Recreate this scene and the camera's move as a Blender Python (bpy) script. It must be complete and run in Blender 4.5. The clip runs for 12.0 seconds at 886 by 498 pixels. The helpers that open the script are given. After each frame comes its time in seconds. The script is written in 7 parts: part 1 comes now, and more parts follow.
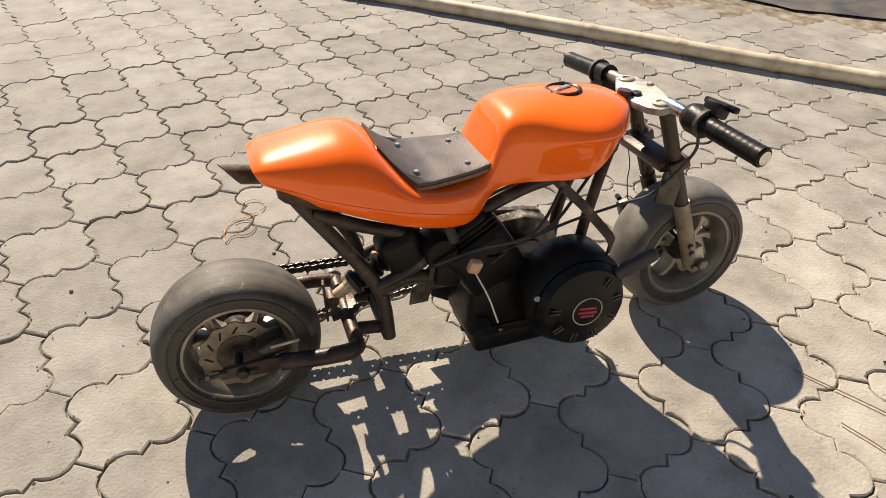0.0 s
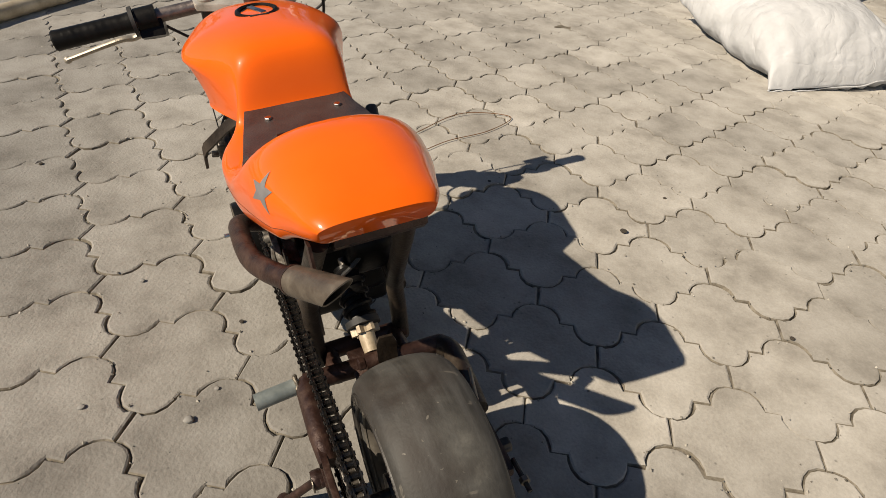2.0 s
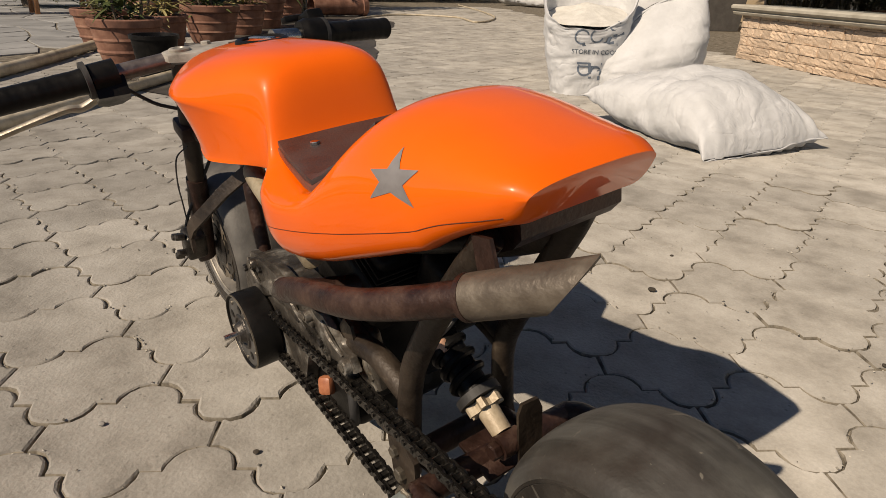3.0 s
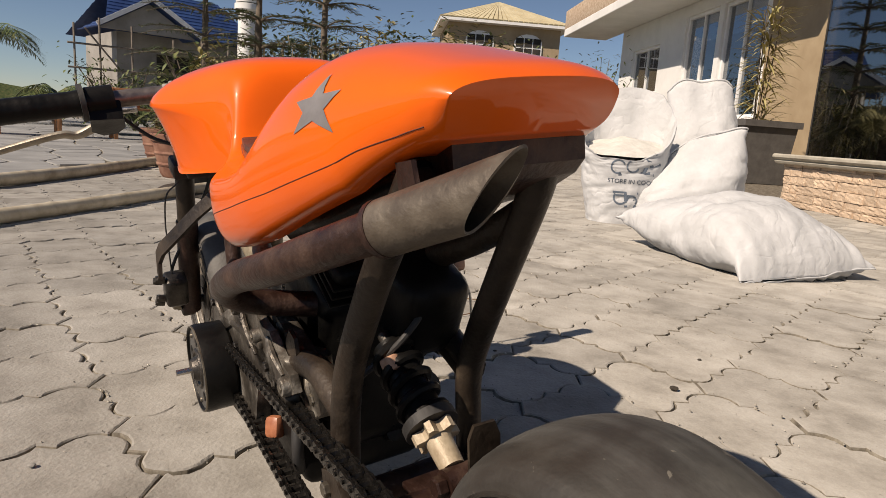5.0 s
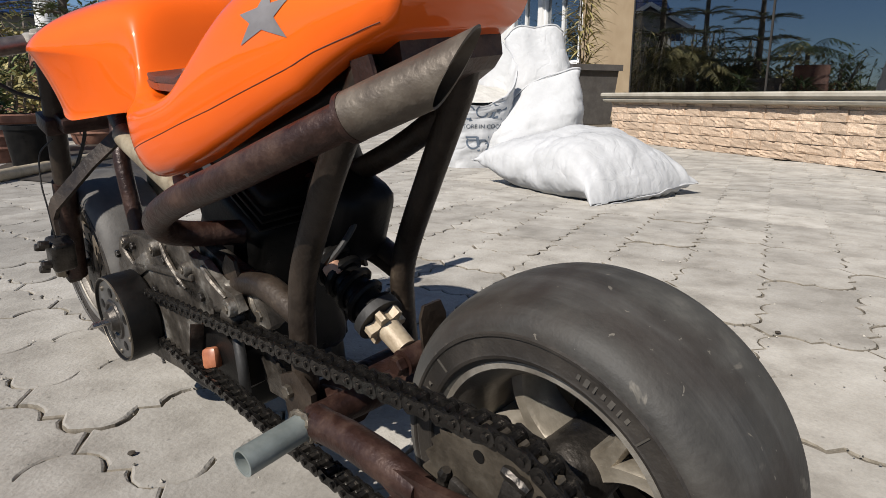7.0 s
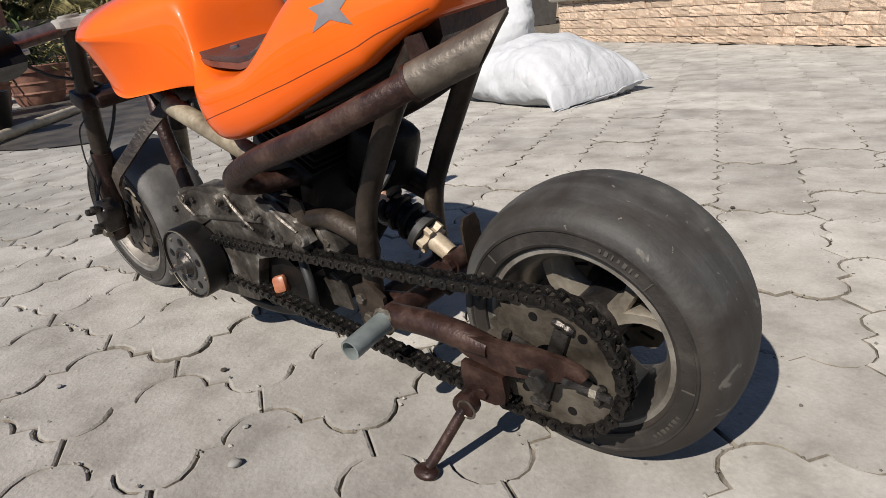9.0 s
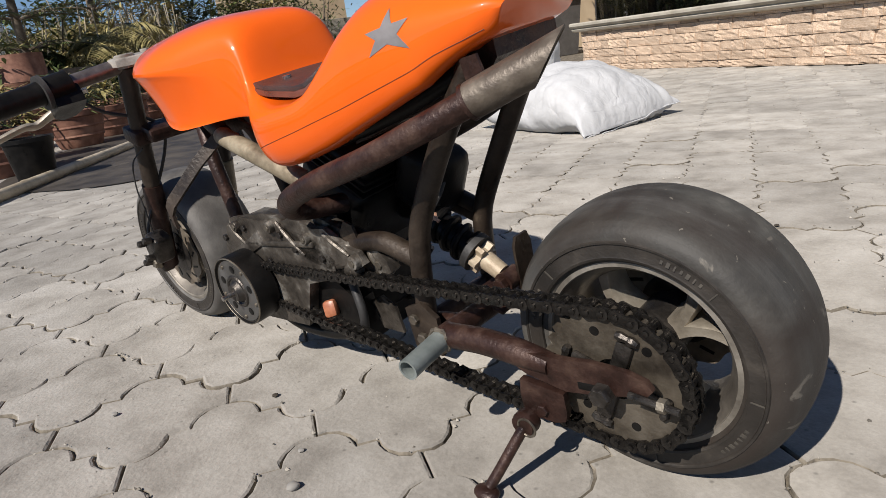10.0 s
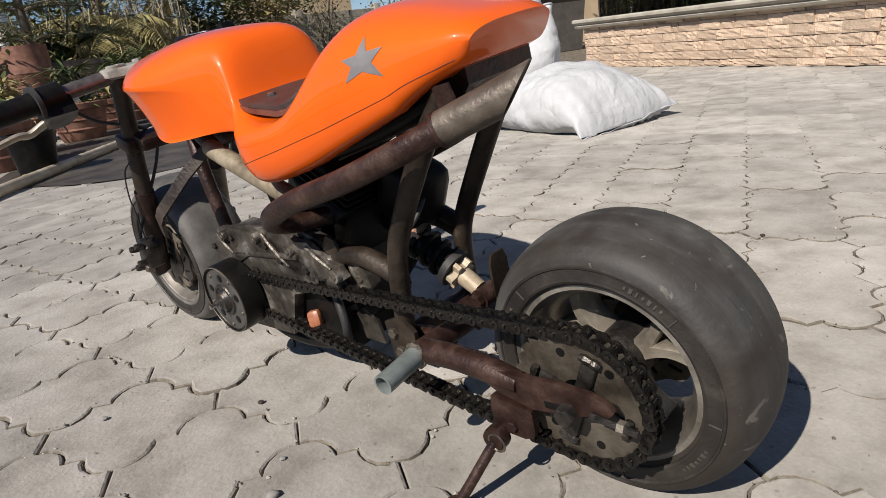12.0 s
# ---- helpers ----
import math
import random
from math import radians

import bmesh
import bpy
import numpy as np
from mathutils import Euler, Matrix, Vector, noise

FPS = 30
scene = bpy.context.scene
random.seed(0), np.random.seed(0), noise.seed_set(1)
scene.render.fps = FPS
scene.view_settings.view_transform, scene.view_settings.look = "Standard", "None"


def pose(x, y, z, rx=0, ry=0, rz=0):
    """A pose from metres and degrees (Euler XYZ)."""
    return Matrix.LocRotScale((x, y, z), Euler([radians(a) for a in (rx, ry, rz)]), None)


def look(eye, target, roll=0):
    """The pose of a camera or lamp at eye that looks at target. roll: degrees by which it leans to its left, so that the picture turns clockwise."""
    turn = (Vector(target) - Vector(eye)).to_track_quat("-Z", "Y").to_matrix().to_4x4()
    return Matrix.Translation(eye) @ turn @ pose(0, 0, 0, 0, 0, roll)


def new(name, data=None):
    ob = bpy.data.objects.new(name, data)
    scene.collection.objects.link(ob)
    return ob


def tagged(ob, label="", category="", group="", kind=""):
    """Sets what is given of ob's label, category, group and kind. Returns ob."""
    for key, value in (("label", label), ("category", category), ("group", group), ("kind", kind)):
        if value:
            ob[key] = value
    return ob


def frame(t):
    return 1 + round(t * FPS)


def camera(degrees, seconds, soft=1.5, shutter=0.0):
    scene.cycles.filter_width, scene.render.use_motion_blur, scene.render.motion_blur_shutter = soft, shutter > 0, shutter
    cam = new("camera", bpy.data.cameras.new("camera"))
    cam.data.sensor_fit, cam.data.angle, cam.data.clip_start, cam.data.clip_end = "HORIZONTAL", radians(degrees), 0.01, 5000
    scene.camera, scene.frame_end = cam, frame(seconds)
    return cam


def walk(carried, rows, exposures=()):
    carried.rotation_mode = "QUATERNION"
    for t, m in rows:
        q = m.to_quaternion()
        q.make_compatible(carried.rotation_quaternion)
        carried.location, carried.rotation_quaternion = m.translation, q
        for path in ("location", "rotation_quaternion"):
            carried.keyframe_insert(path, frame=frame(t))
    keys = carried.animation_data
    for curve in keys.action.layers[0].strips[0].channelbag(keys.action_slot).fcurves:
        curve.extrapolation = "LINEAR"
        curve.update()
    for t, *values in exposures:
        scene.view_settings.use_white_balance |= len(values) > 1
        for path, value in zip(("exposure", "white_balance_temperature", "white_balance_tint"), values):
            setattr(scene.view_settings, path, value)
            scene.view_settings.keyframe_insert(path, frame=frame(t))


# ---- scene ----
cam = camera(67.50, 12.0, soft=0.62)
PATH = [
    (0, (0.0365, -0.8219, 0.9129), (0.3212, -0.0960, 0.2867), 1.53),
    (0.5, (-0.1670, -0.6353, 0.9277), (0.3106, -0.0728, 0.2528), -1.34),
    (0.8, (-0.2349, -0.4098, 0.8953), (0.3653, -0.0046, 0.2057), 2.91),
    (1, (-0.3088, -0.3473, 0.8398), (0.3970, -0.0295, 0.2067), 2.45),
    (1.4, (-0.3916, -0.1176, 0.8172), (0.4043, -0.0669, 0.2139), 2.51),
    (1.5, (-0.4301, -0.0651, 0.8132), (0.3656, -0.1236, 0.2103), 6.15),
    (2, (-0.3817, 0.1952, 0.7434), (0.3373, -0.1849, 0.1616), 5.23),
    (2.5, (-0.2922, 0.3754, 0.6661), (0.3705, -0.1669, 0.1497), 4.28),
    (2.6, (-0.2666, 0.3812, 0.6579), (0.4195, -0.1211, 0.1317), 0.51),
    (3, (-0.1723, 0.3277, 0.5305), (0.5564, -0.2423, 0.1510), 1.89),
    (3.2, (-0.1512, 0.2904, 0.4824), (0.6049, -0.2915, 0.1829), 1.52),
    (4.8, (-0.1868, 0.2468, 0.4071), (0.6365, -0.2871, 0.2144), 3.50),
    (5, (-0.1901, 0.2480, 0.4018), (0.6305, -0.2952, 0.2247), 4.11),
    (5.5, (-0.1936, 0.2613, 0.3805), (0.5601, -0.3619, 0.1718), 4.93),
    (6, (-0.2028, 0.2652, 0.3559), (0.4523, -0.4549, 0.1270), 2.29),
    (6.5, (-0.1972, 0.2945, 0.3508), (0.4486, -0.4314, 0.1141), 1.77),
    (6.7, (-0.1986, 0.3126, 0.3556), (0.4699, -0.3967, 0.1317), 1.24),
    (8.3, (-0.2095, 0.3906, 0.3768), (0.4300, -0.3335, 0.1183), -4.49),
    (8.5, (-0.2401, 0.4106, 0.3991), (0.3814, -0.3245, 0.1282), -4.09),
    (8.6, (-0.2622, 0.4260, 0.4019), (0.3164, -0.3304, 0.0968), -3.49),
    (8.7, (-0.2701, 0.4448, 0.4054), (0.2849, -0.3171, 0.0715), -3.65),
    (8.9, (-0.2586, 0.4747, 0.4128), (0.3826, -0.2170, 0.0804), -6.73),
    (9, (-0.2418, 0.4787, 0.4041), (0.3686, -0.2343, 0.0592), -5.90),
    (9.5, (-0.2293, 0.4997, 0.3918), (0.3664, -0.2313, 0.0591), -6.16),
    (10, (-0.2261, 0.5021, 0.3970), (0.4209, -0.2009, 0.1017), -7.85),
    (10.5, (-0.2232, 0.4974, 0.3984), (0.4211, -0.2089, 0.1052), -7.98),
    (11, (-0.2219, 0.4894, 0.3988), (0.4098, -0.2256, 0.0989), -7.67),
    (11.5, (-0.2265, 0.4816, 0.4001), (0.3995, -0.2398, 0.1039), -6.76),
    (12, (-0.2540, 0.4891, 0.4217), (0.3958, -0.2072, 0.1169), -7.40),
]
EXPO = [(0.0, 1.12, 7900, 13), (1.0, 1.0, 7800, 12), (1.5, 0.85, 7500, 11), (2.0, 0.16, 7500, 11), (2.5, 0.1, 6600, 11), (3.0, -0.06, 7800, 14), (5.0, 0.12, 7500, 16), (6.0, 0.14, 6400, 11), (8.5, 0.2, 6400, 12), (12.0, 0.16, 6500, 13)]
walk(cam, [(t, look(eye, target, roll)) for t, eye, target, roll in PATH], EXPO)

# ---------- light ----------
world = bpy.data.worlds.new("sky")
scene.world = world
world.use_nodes = True
wn = world.node_tree.nodes
wl = world.node_tree.links
sky = wn.new("ShaderNodeTexSky")
sky.sky_type = "NISHITA"
sky.sun_disc = False
sky.sun_elevation = radians(41)
sky.sun_rotation = radians(-5.6)
sky.air_density, sky.dust_density, sky.ozone_density = 1.0, 0.1, 4.0
sky.altitude = 2500
wl.new(sky.outputs["Color"], wn["Background"].inputs["Color"])
wn["Background"].inputs["Strength"].default_value = 0.068
sun_data = bpy.data.lights.new("sun", "SUN")
sun_data.energy, sun_data.angle, sun_data.color = 5.0, radians(0.53), (1.0, 0.94, 0.85)
sun = new("sun", sun_data)
sun.matrix_world = look((-1.12, 11.5, 10.0), (0, 0, 0))


# ---------- materials ----------
def mat(name, base, rough=0.6, metal=0.0, spec=0.5):
    m = bpy.data.materials.new(name)
    m.use_nodes = True
    b = m.node_tree.nodes["Principled BSDF"]
    b.inputs["Base Color"].default_value = (*base, 1)
    b.inputs["Roughness"].default_value = rough
    b.inputs["Metallic"].default_value = metal
    b.inputs["Specular IOR Level"].default_value = spec
    return m


def node(m, kind, **sets):
    n = m.node_tree.nodes.new(kind)
    for key, value in sets.items():
        n.inputs[key.replace("_", " ")].default_value = value
    return n


def wear(m, colours, scale, detail=6, rough=None, bump=0.0, bump_scale=None, at="Object", stops=None, distort=0.0):
    """Noise at one scale between two or more colours, with an optional finer relief."""
    tree, link = m.node_tree, m.node_tree.links.new
    b = tree.nodes["Principled BSDF"]
    co = tree.nodes.new("ShaderNodeTexCoord")
    n = node(m, "ShaderNodeTexNoise", Scale=scale, Detail=detail, Roughness=0.62, Distortion=distort)
    link(co.outputs[at], n.inputs["Vector"])
    ramp = tree.nodes.new("ShaderNodeValToRGB")
    cr = ramp.color_ramp
    stops = stops or [0.32 + 0.36 * k / (len(colours) - 1) for k in range(len(colours))]
    cr.elements[0].position, cr.elements[1].position = stops[0], stops[-1]
    cr.elements[0].color, cr.elements[1].color = (*colours[0], 1), (*colours[-1], 1)
    for c, s in list(zip(colours, stops))[1:-1]:
        cr.elements.new(s).color = (*c, 1)
    link(n.outputs["Fac"], ramp.inputs["Fac"])
    link(ramp.outputs["Color"], b.inputs["Base Color"])
    if rough:
        mr = tree.nodes.new("ShaderNodeMapRange")
        mr.inputs["To Min"].default_value, mr.inputs["To Max"].default_value = rough
        mr.inputs["From Min"].default_value, mr.inputs["From Max"].default_value = 0.3, 0.7
        link(n.outputs["Fac"], mr.inputs["Value"])
        link(mr.outputs["Result"], b.inputs["Roughness"])
    if bump:
        n2 = node(m, "ShaderNodeTexNoise", Scale=bump_scale or scale * 6, Detail=5.0)
        link(co.outputs[at], n2.inputs["Vector"])
        bp = node(m, "ShaderNodeBump", Strength=bump, Distance=0.002)
        link(n2.outputs["Fac"], bp.inputs["Height"])
        link(bp.outputs["Normal"], b.inputs["Normal"])
    return m, ramp, n


def varied(m, ramp, low, high, island=False):
    """Lightens and darkens a material from piece to piece."""
    tree, link = m.node_tree, m.node_tree.links.new
    rnd = tree.nodes.new("ShaderNodeNewGeometry" if island else "ShaderNodeObjectInfo")
    mr = tree.nodes.new("ShaderNodeMapRange")
    mr.inputs["To Min"].default_value, mr.inputs["To Max"].default_value = low, high
    link(rnd.outputs["Random Per Island" if island else "Random"], mr.inputs["Value"])
    mul = tree.nodes.new("ShaderNodeMix")
    mul.data_type, mul.blend_type = "RGBA", "MULTIPLY"
    mul.inputs["Factor"].default_value = 1.0
    link(ramp.outputs["Color"], mul.inputs["A"])
    link(mr.outputs["Result"], mul.inputs["B"])
    link(mul.outputs["Result"], tree.nodes["Principled BSDF"].inputs["Base Color"])
    return mul


def paver_material(name, island):
    m = mat(name, (0.4, 0.37, 0.32), 0.8, 0, 0.55)
    m.node_tree.nodes["Principled BSDF"].inputs["Diffuse Roughness"].default_value = 0.7
    _, ramp, n = wear(m, [(0.235, 0.217, 0.188), (0.340, 0.319, 0.282), (0.415, 0.394, 0.355)], 9.0, 8, None, 0.9, 170.0)
    tree, link = m.node_tree, m.node_tree.links.new
    mul = varied(m, ramp, 0.82, 1.1, island)
    # sand grains and small pits
    geo = tree.nodes.new("ShaderNodeNewGeometry")
    link(geo.outputs["Position"], n.inputs["Vector"])
    fine = node(m, "ShaderNodeTexNoise", Scale=190.0, Detail=8.0, Roughness=0.75)
    link(geo.outputs["Position"], fine.inputs["Vector"])
    mr = tree.nodes.new("ShaderNodeMapRange")
    mr.inputs["From Min"].default_value, mr.inputs["From Max"].default_value = 0.3, 0.7
    mr.inputs["To Min"].default_value, mr.inputs["To Max"].default_value = 0.86, 1.12
    link(fine.outputs["Fac"], mr.inputs["Value"])
    vor = node(m, "ShaderNodeTexVoronoi", Scale=38.0)
    link(geo.outputs["Position"], vor.inputs["Vector"])
    pit = tree.nodes.new("ShaderNodeMapRange")
    pit.inputs["From Min"].default_value, pit.inputs["From Max"].default_value = 0.04, 0.11
    pit.inputs["To Min"].default_value, pit.inputs["To Max"].default_value = 0.62, 1.0
    link(vor.outputs["Distance"], pit.inputs["Value"])
    both = tree.nodes.new("ShaderNodeMath")
    both.operation = "MULTIPLY"
    link(mr.outputs["Result"], both.inputs[0])
    link(pit.outputs["Result"], both.inputs[1])
    mul2 = tree.nodes.new("ShaderNodeMix")
    mul2.data_type, mul2.blend_type = "RGBA", "MULTIPLY"
    mul2.inputs["Factor"].default_value = 1.0
    link(mul.outputs["Result"], mul2.inputs["A"])
    link(both.outputs["Value"], mul2.inputs["B"])
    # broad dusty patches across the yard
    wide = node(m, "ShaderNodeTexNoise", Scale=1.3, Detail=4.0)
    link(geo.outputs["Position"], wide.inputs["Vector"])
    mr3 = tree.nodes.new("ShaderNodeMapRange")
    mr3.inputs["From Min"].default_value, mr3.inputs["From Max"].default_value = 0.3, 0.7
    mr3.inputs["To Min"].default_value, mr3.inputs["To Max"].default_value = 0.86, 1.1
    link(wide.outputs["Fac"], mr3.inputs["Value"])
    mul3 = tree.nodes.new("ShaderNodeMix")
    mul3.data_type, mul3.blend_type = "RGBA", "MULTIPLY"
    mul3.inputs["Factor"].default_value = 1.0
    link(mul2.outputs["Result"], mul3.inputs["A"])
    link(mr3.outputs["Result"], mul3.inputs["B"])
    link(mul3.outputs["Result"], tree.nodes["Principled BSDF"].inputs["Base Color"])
    return m


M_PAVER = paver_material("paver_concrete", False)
M_PAVER_FAR = paver_material("paver_concrete_far", True)
M_SAND = mat("joint_sand", (0.16, 0.14, 0.11), 0.95, 0, 0.2)
wear(M_SAND, [(0.07, 0.060, 0.046), (0.17, 0.148, 0.115), (0.27, 0.24, 0.195)], 22.0, 8, None, 0.8, 200.0)
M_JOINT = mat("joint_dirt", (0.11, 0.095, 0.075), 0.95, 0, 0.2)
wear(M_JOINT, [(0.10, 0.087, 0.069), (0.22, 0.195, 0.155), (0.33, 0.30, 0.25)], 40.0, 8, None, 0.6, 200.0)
M_ORANGE = mat("orange_paint", (0.86, 0.125, 0.012), 0.2)
wear(M_ORANGE, [(0.84, 0.117, 0.005), (0.92, 0.145, 0.008)], 4.0, 5, (0.32, 0.42), 0.05, 60.0)
M_ORANGE.node_tree.nodes["Principled BSDF"].inputs["Specular IOR Level"].default_value = 0.12
M_ORANGE.node_tree.nodes["Principled BSDF"].inputs["Coat Weight"].default_value = 0.8
M_ORANGE.node_tree.nodes["Principled BSDF"].inputs["Coat Roughness"].default_value = 0.035
M_WORNTUBE = mat("worn_cream_tube", (0.25, 0.2, 0.14), 0.5, 0.2)
wear(M_WORNTUBE, [(0.10, 0.075, 0.05), (0.22, 0.18, 0.12), (0.36, 0.31, 0.22)], 26, 8, (0.35, 0.65), 0.4, 200)
M_DISC = mat("brake_disc_steel", (0.3, 0.26, 0.2), 0.45, 0.5)
wear(M_DISC, [(0.10, 0.078, 0.056), (0.20, 0.165, 0.125), (0.30, 0.26, 0.205)], 30, 7, (0.35, 0.6), 0.2, 250)
M_YOKE = mat("pale_cast_alloy", (0.6, 0.56, 0.5), 0.45, 0.3)
wear(M_YOKE, [(0.20, 0.18, 0.15), (0.37, 0.34, 0.295), (0.48, 0.45, 0.40)], 32, 7, (0.35, 0.6), 0.2, 250)
M_TIP = mat("heat_stained_tip_steel", (0.2, 0.17, 0.13), 0.5, 0.3)
wear(M_TIP, [(0.050, 0.036, 0.028), (0.105, 0.084, 0.064), (0.18, 0.152, 0.118)], 22, 9, (0.32, 0.6), 0.35, 200)
M_CORAL = mat("orange_brown_plastic", (0.4, 0.15, 0.07), 0.45)
wear(M_CORAL, [(0.26, 0.085, 0.04), (0.46, 0.18, 0.09)], 70, 5, (0.3, 0.5))
M_GROOVE = mat("dark_seam", (0.10, 0.02, 0.006), 0.6)
# Black vinyl edge in sun, its red-brown sheen put into the colour.
M_PADEDGE = mat("red_brown_lit_edge", (0.12, 0.04, 0.025), 0.3)
wear(M_PADEDGE, [(0.08, 0.026, 0.017), (0.17, 0.062, 0.040)], 22, 6, (0.2, 0.4), 0.15, 200)
M_GREY_DECAL = mat("grey_decal", (0.17, 0.16, 0.16), 0.5)
wear(M_GREY_DECAL, [(0.15, 0.14, 0.14), (0.2, 0.19, 0.19)], 40, 4, None, 0.1)
M_PAD = mat("seat_vinyl", (0.035, 0.03, 0.03), 0.55)
wear(M_PAD, [(0.031, 0.022, 0.021), (0.062, 0.044, 0.040)], 25, 6, (0.35, 0.55), 0.3, 400)
M_TYRE = mat("rubber", (0.03, 0.029, 0.028), 0.75)
wear(M_TYRE, [(0.016, 0.0145, 0.013), (0.046, 0.043, 0.037), (0.078, 0.074, 0.064), (0.19, 0.18, 0.155)], 13, 14, (0.56, 0.82), 0.2, 260, stops=[0.26, 0.48, 0.60, 0.80])


def scuffed(m, stain, scuff, amount):
    """Broad oily stains and small pale scuffs over a worn surface."""
    tree, link = m.node_tree, m.node_tree.links.new
    b = tree.nodes["Principled BSDF"]
    under = b.inputs["Base Color"].links[0].from_socket
    co = tree.nodes.new("ShaderNodeTexCoord")
    for scale, low, high, colour, most, stretch in ((8.0, 0.43, 0.60, stain, amount, (1, 1, 1)), (48.0, 0.655, 0.70, scuff, 0.75, (1, 0.35, 1)), (150.0, 0.70, 0.73, scuff, 0.9, (1, 1, 1))):
        mp = tree.nodes.new("ShaderNodeMapping")
        mp.inputs["Scale"].default_value = stretch
        link(co.outputs["Object"], mp.inputs["Vector"])
        n = node(m, "ShaderNodeTexNoise", Scale=scale, Detail=4.0, Roughness=0.55, Distortion=0.6)
        link(mp.outputs["Vector"], n.inputs["Vector"])
        mr = tree.nodes.new("ShaderNodeMapRange")
        mr.inputs["From Min"].default_value, mr.inputs["From Max"].default_value = low, high
        mr.inputs["To Max"].default_value = most
        link(n.outputs["Fac"], mr.inputs["Value"])
        mix = tree.nodes.new("ShaderNodeMix")
        mix.data_type = "RGBA"
        a_in, b_in = [i for i in mix.inputs if i.type == "RGBA"]
        b_in.default_value = (*colour, 1)
        link(mr.outputs["Result"], mix.inputs["Factor"])
        link(under, a_in)
        under = [o for o in mix.outputs if o.type == "RGBA"][0]
    link(under, b.inputs["Base Color"])


def ring_streaks(m, colour, amount):
    """Faint bands that run round the tread, from wear and dust."""
    tree, link = m.node_tree, m.node_tree.links.new
    b = tree.nodes["Principled BSDF"]
    under = b.inputs["Base Color"].links[0].from_socket
    co = tree.nodes.new("ShaderNodeTexCoord")
    mp = tree.nodes.new("ShaderNodeMapping")
    mp.inputs["Scale"].default_value = (3.0, 55.0, 3.0)
    link(co.outputs["Object"], mp.inputs["Vector"])
    n = node(m, "ShaderNodeTexNoise", Scale=1.0, Detail=5.0, Roughness=0.6)
    link(mp.outputs["Vector"], n.inputs["Vector"])
    mr = tree.nodes.new("ShaderNodeMapRange")
    mr.inputs["From Min"].default_value, mr.inputs["From Max"].default_value = 0.46, 0.68
    mr.inputs["To Max"].default_value = amount
    link(n.outputs["Fac"], mr.inputs["Value"])
    mix = tree.nodes.new("ShaderNodeMix")
    mix.data_type = "RGBA"
    a_in, b_in = [i for i in mix.inputs if i.type == "RGBA"]
    b_in.default_value = (*colour, 1)
    link(mr.outputs["Result"], mix.inputs["Factor"])
    link(under, a_in)
    link([o for o in mix.outputs if o.type == "RGBA"][0], b.inputs["Base Color"])


ring_streaks(M_TYRE, (0.105, 0.102, 0.094), 0.75)
scuffed(M_TYRE, (0.022, 0.0145, 0.010), (0.15, 0.135, 0.11), 0.80)
M_TYREGREY = mat("grey_dusty_rubber", (0.09, 0.085, 0.078), 0.7)
wear(M_TYREGREY, [(0.045, 0.042, 0.038), (0.085, 0.080, 0.073), (0.13, 0.123, 0.112), (0.24, 0.23, 0.21)], 16, 12, (0.45, 0.75), 0.2, 260, stops=[0.28, 0.48, 0.64, 0.80])
M_TYREWALL = mat("grimy_sidewall", (0.03, 0.026, 0.022), 0.6)
wear(M_TYREWALL, [(0.012, 0.0105, 0.009), (0.032, 0.027, 0.022), (0.085, 0.072, 0.056)], 18, 12, (0.4, 0.7), 0.35, 200, stops=[0.3, 0.56, 0.78])
M_TYREMARK = mat("dusty_rubber", (0.09, 0.08, 0.065), 0.8)
wear(M_TYREMARK, [(0.035, 0.031, 0.026), (0.085, 0.075, 0.06)], 40, 6)
M_RUBBER = mat("black_rubber", (0.02, 0.02, 0.02), 0.6)
wear(M_RUBBER, [(0.014, 0.014, 0.014), (0.04, 0.038, 0.036)], 30, 6, (0.5, 0.75), 0.2, 300)
M_RUST = mat("rusty_brown_steel", (0.12, 0.06, 0.045), 0.6, 0.3)
wear(M_RUST, [(0.016, 0.008, 0.006), (0.040, 0.019, 0.014), (0.085, 0.048, 0.034)], 34, 9, (0.28, 0.62), 0.45, 220)
M_FRAME = mat("worn_frame_paint", (0.1, 0.085, 0.06), 0.6, 0.25)
wear(M_FRAME, [(0.020, 0.014, 0.010), (0.050, 0.036, 0.025), (0.17, 0.135, 0.095)], 26, 9, (0.32, 0.68), 0.4, 200, stops=[0.38, 0.60, 0.76])
M_DARKSTEEL = mat("oily_dark_steel", (0.06, 0.055, 0.05), 0.4, 0.75)
wear(M_DARKSTEEL, [(0.03, 0.027, 0.024), (0.09, 0.08, 0.07)], 60, 7, (0.25, 0.55), 0.3, 400)
M_CHAIN = mat("greasy_chain_steel", (0.05, 0.045, 0.04), 0.32, 0.85)
wear(M_CHAIN, [(0.020, 0.0185, 0.0175), (0.085, 0.078, 0.07)], 60, 5, (0.16, 0.36), 0.2, 500)
M_SPROCKET = mat("sprocket_steel", (0.17, 0.15, 0.12), 0.45, 0.7)
wear(M_SPROCKET, [(0.07, 0.06, 0.047), (0.19, 0.165, 0.13), (0.26, 0.23, 0.18)], 28, 7, (0.35, 0.6), 0.25, 300)
M_SPROCKETBIG = mat("grimy_sprocket_steel", (0.1, 0.09, 0.07), 0.5, 0.55)
wear(M_SPROCKETBIG, [(0.036, 0.029, 0.022), (0.105, 0.088, 0.066), (0.165, 0.142, 0.11)], 24, 8, (0.35, 0.65), 0.3, 250)
M_ALLOY = mat("cast_alloy", (0.55, 0.50, 0.42), 0.45, 0.55)
wear(M_ALLOY, [(0.20, 0.172, 0.132), (0.37, 0.33, 0.265), (0.50, 0.455, 0.385)], 18, 7, (0.35, 0.6), 0.25, 250)
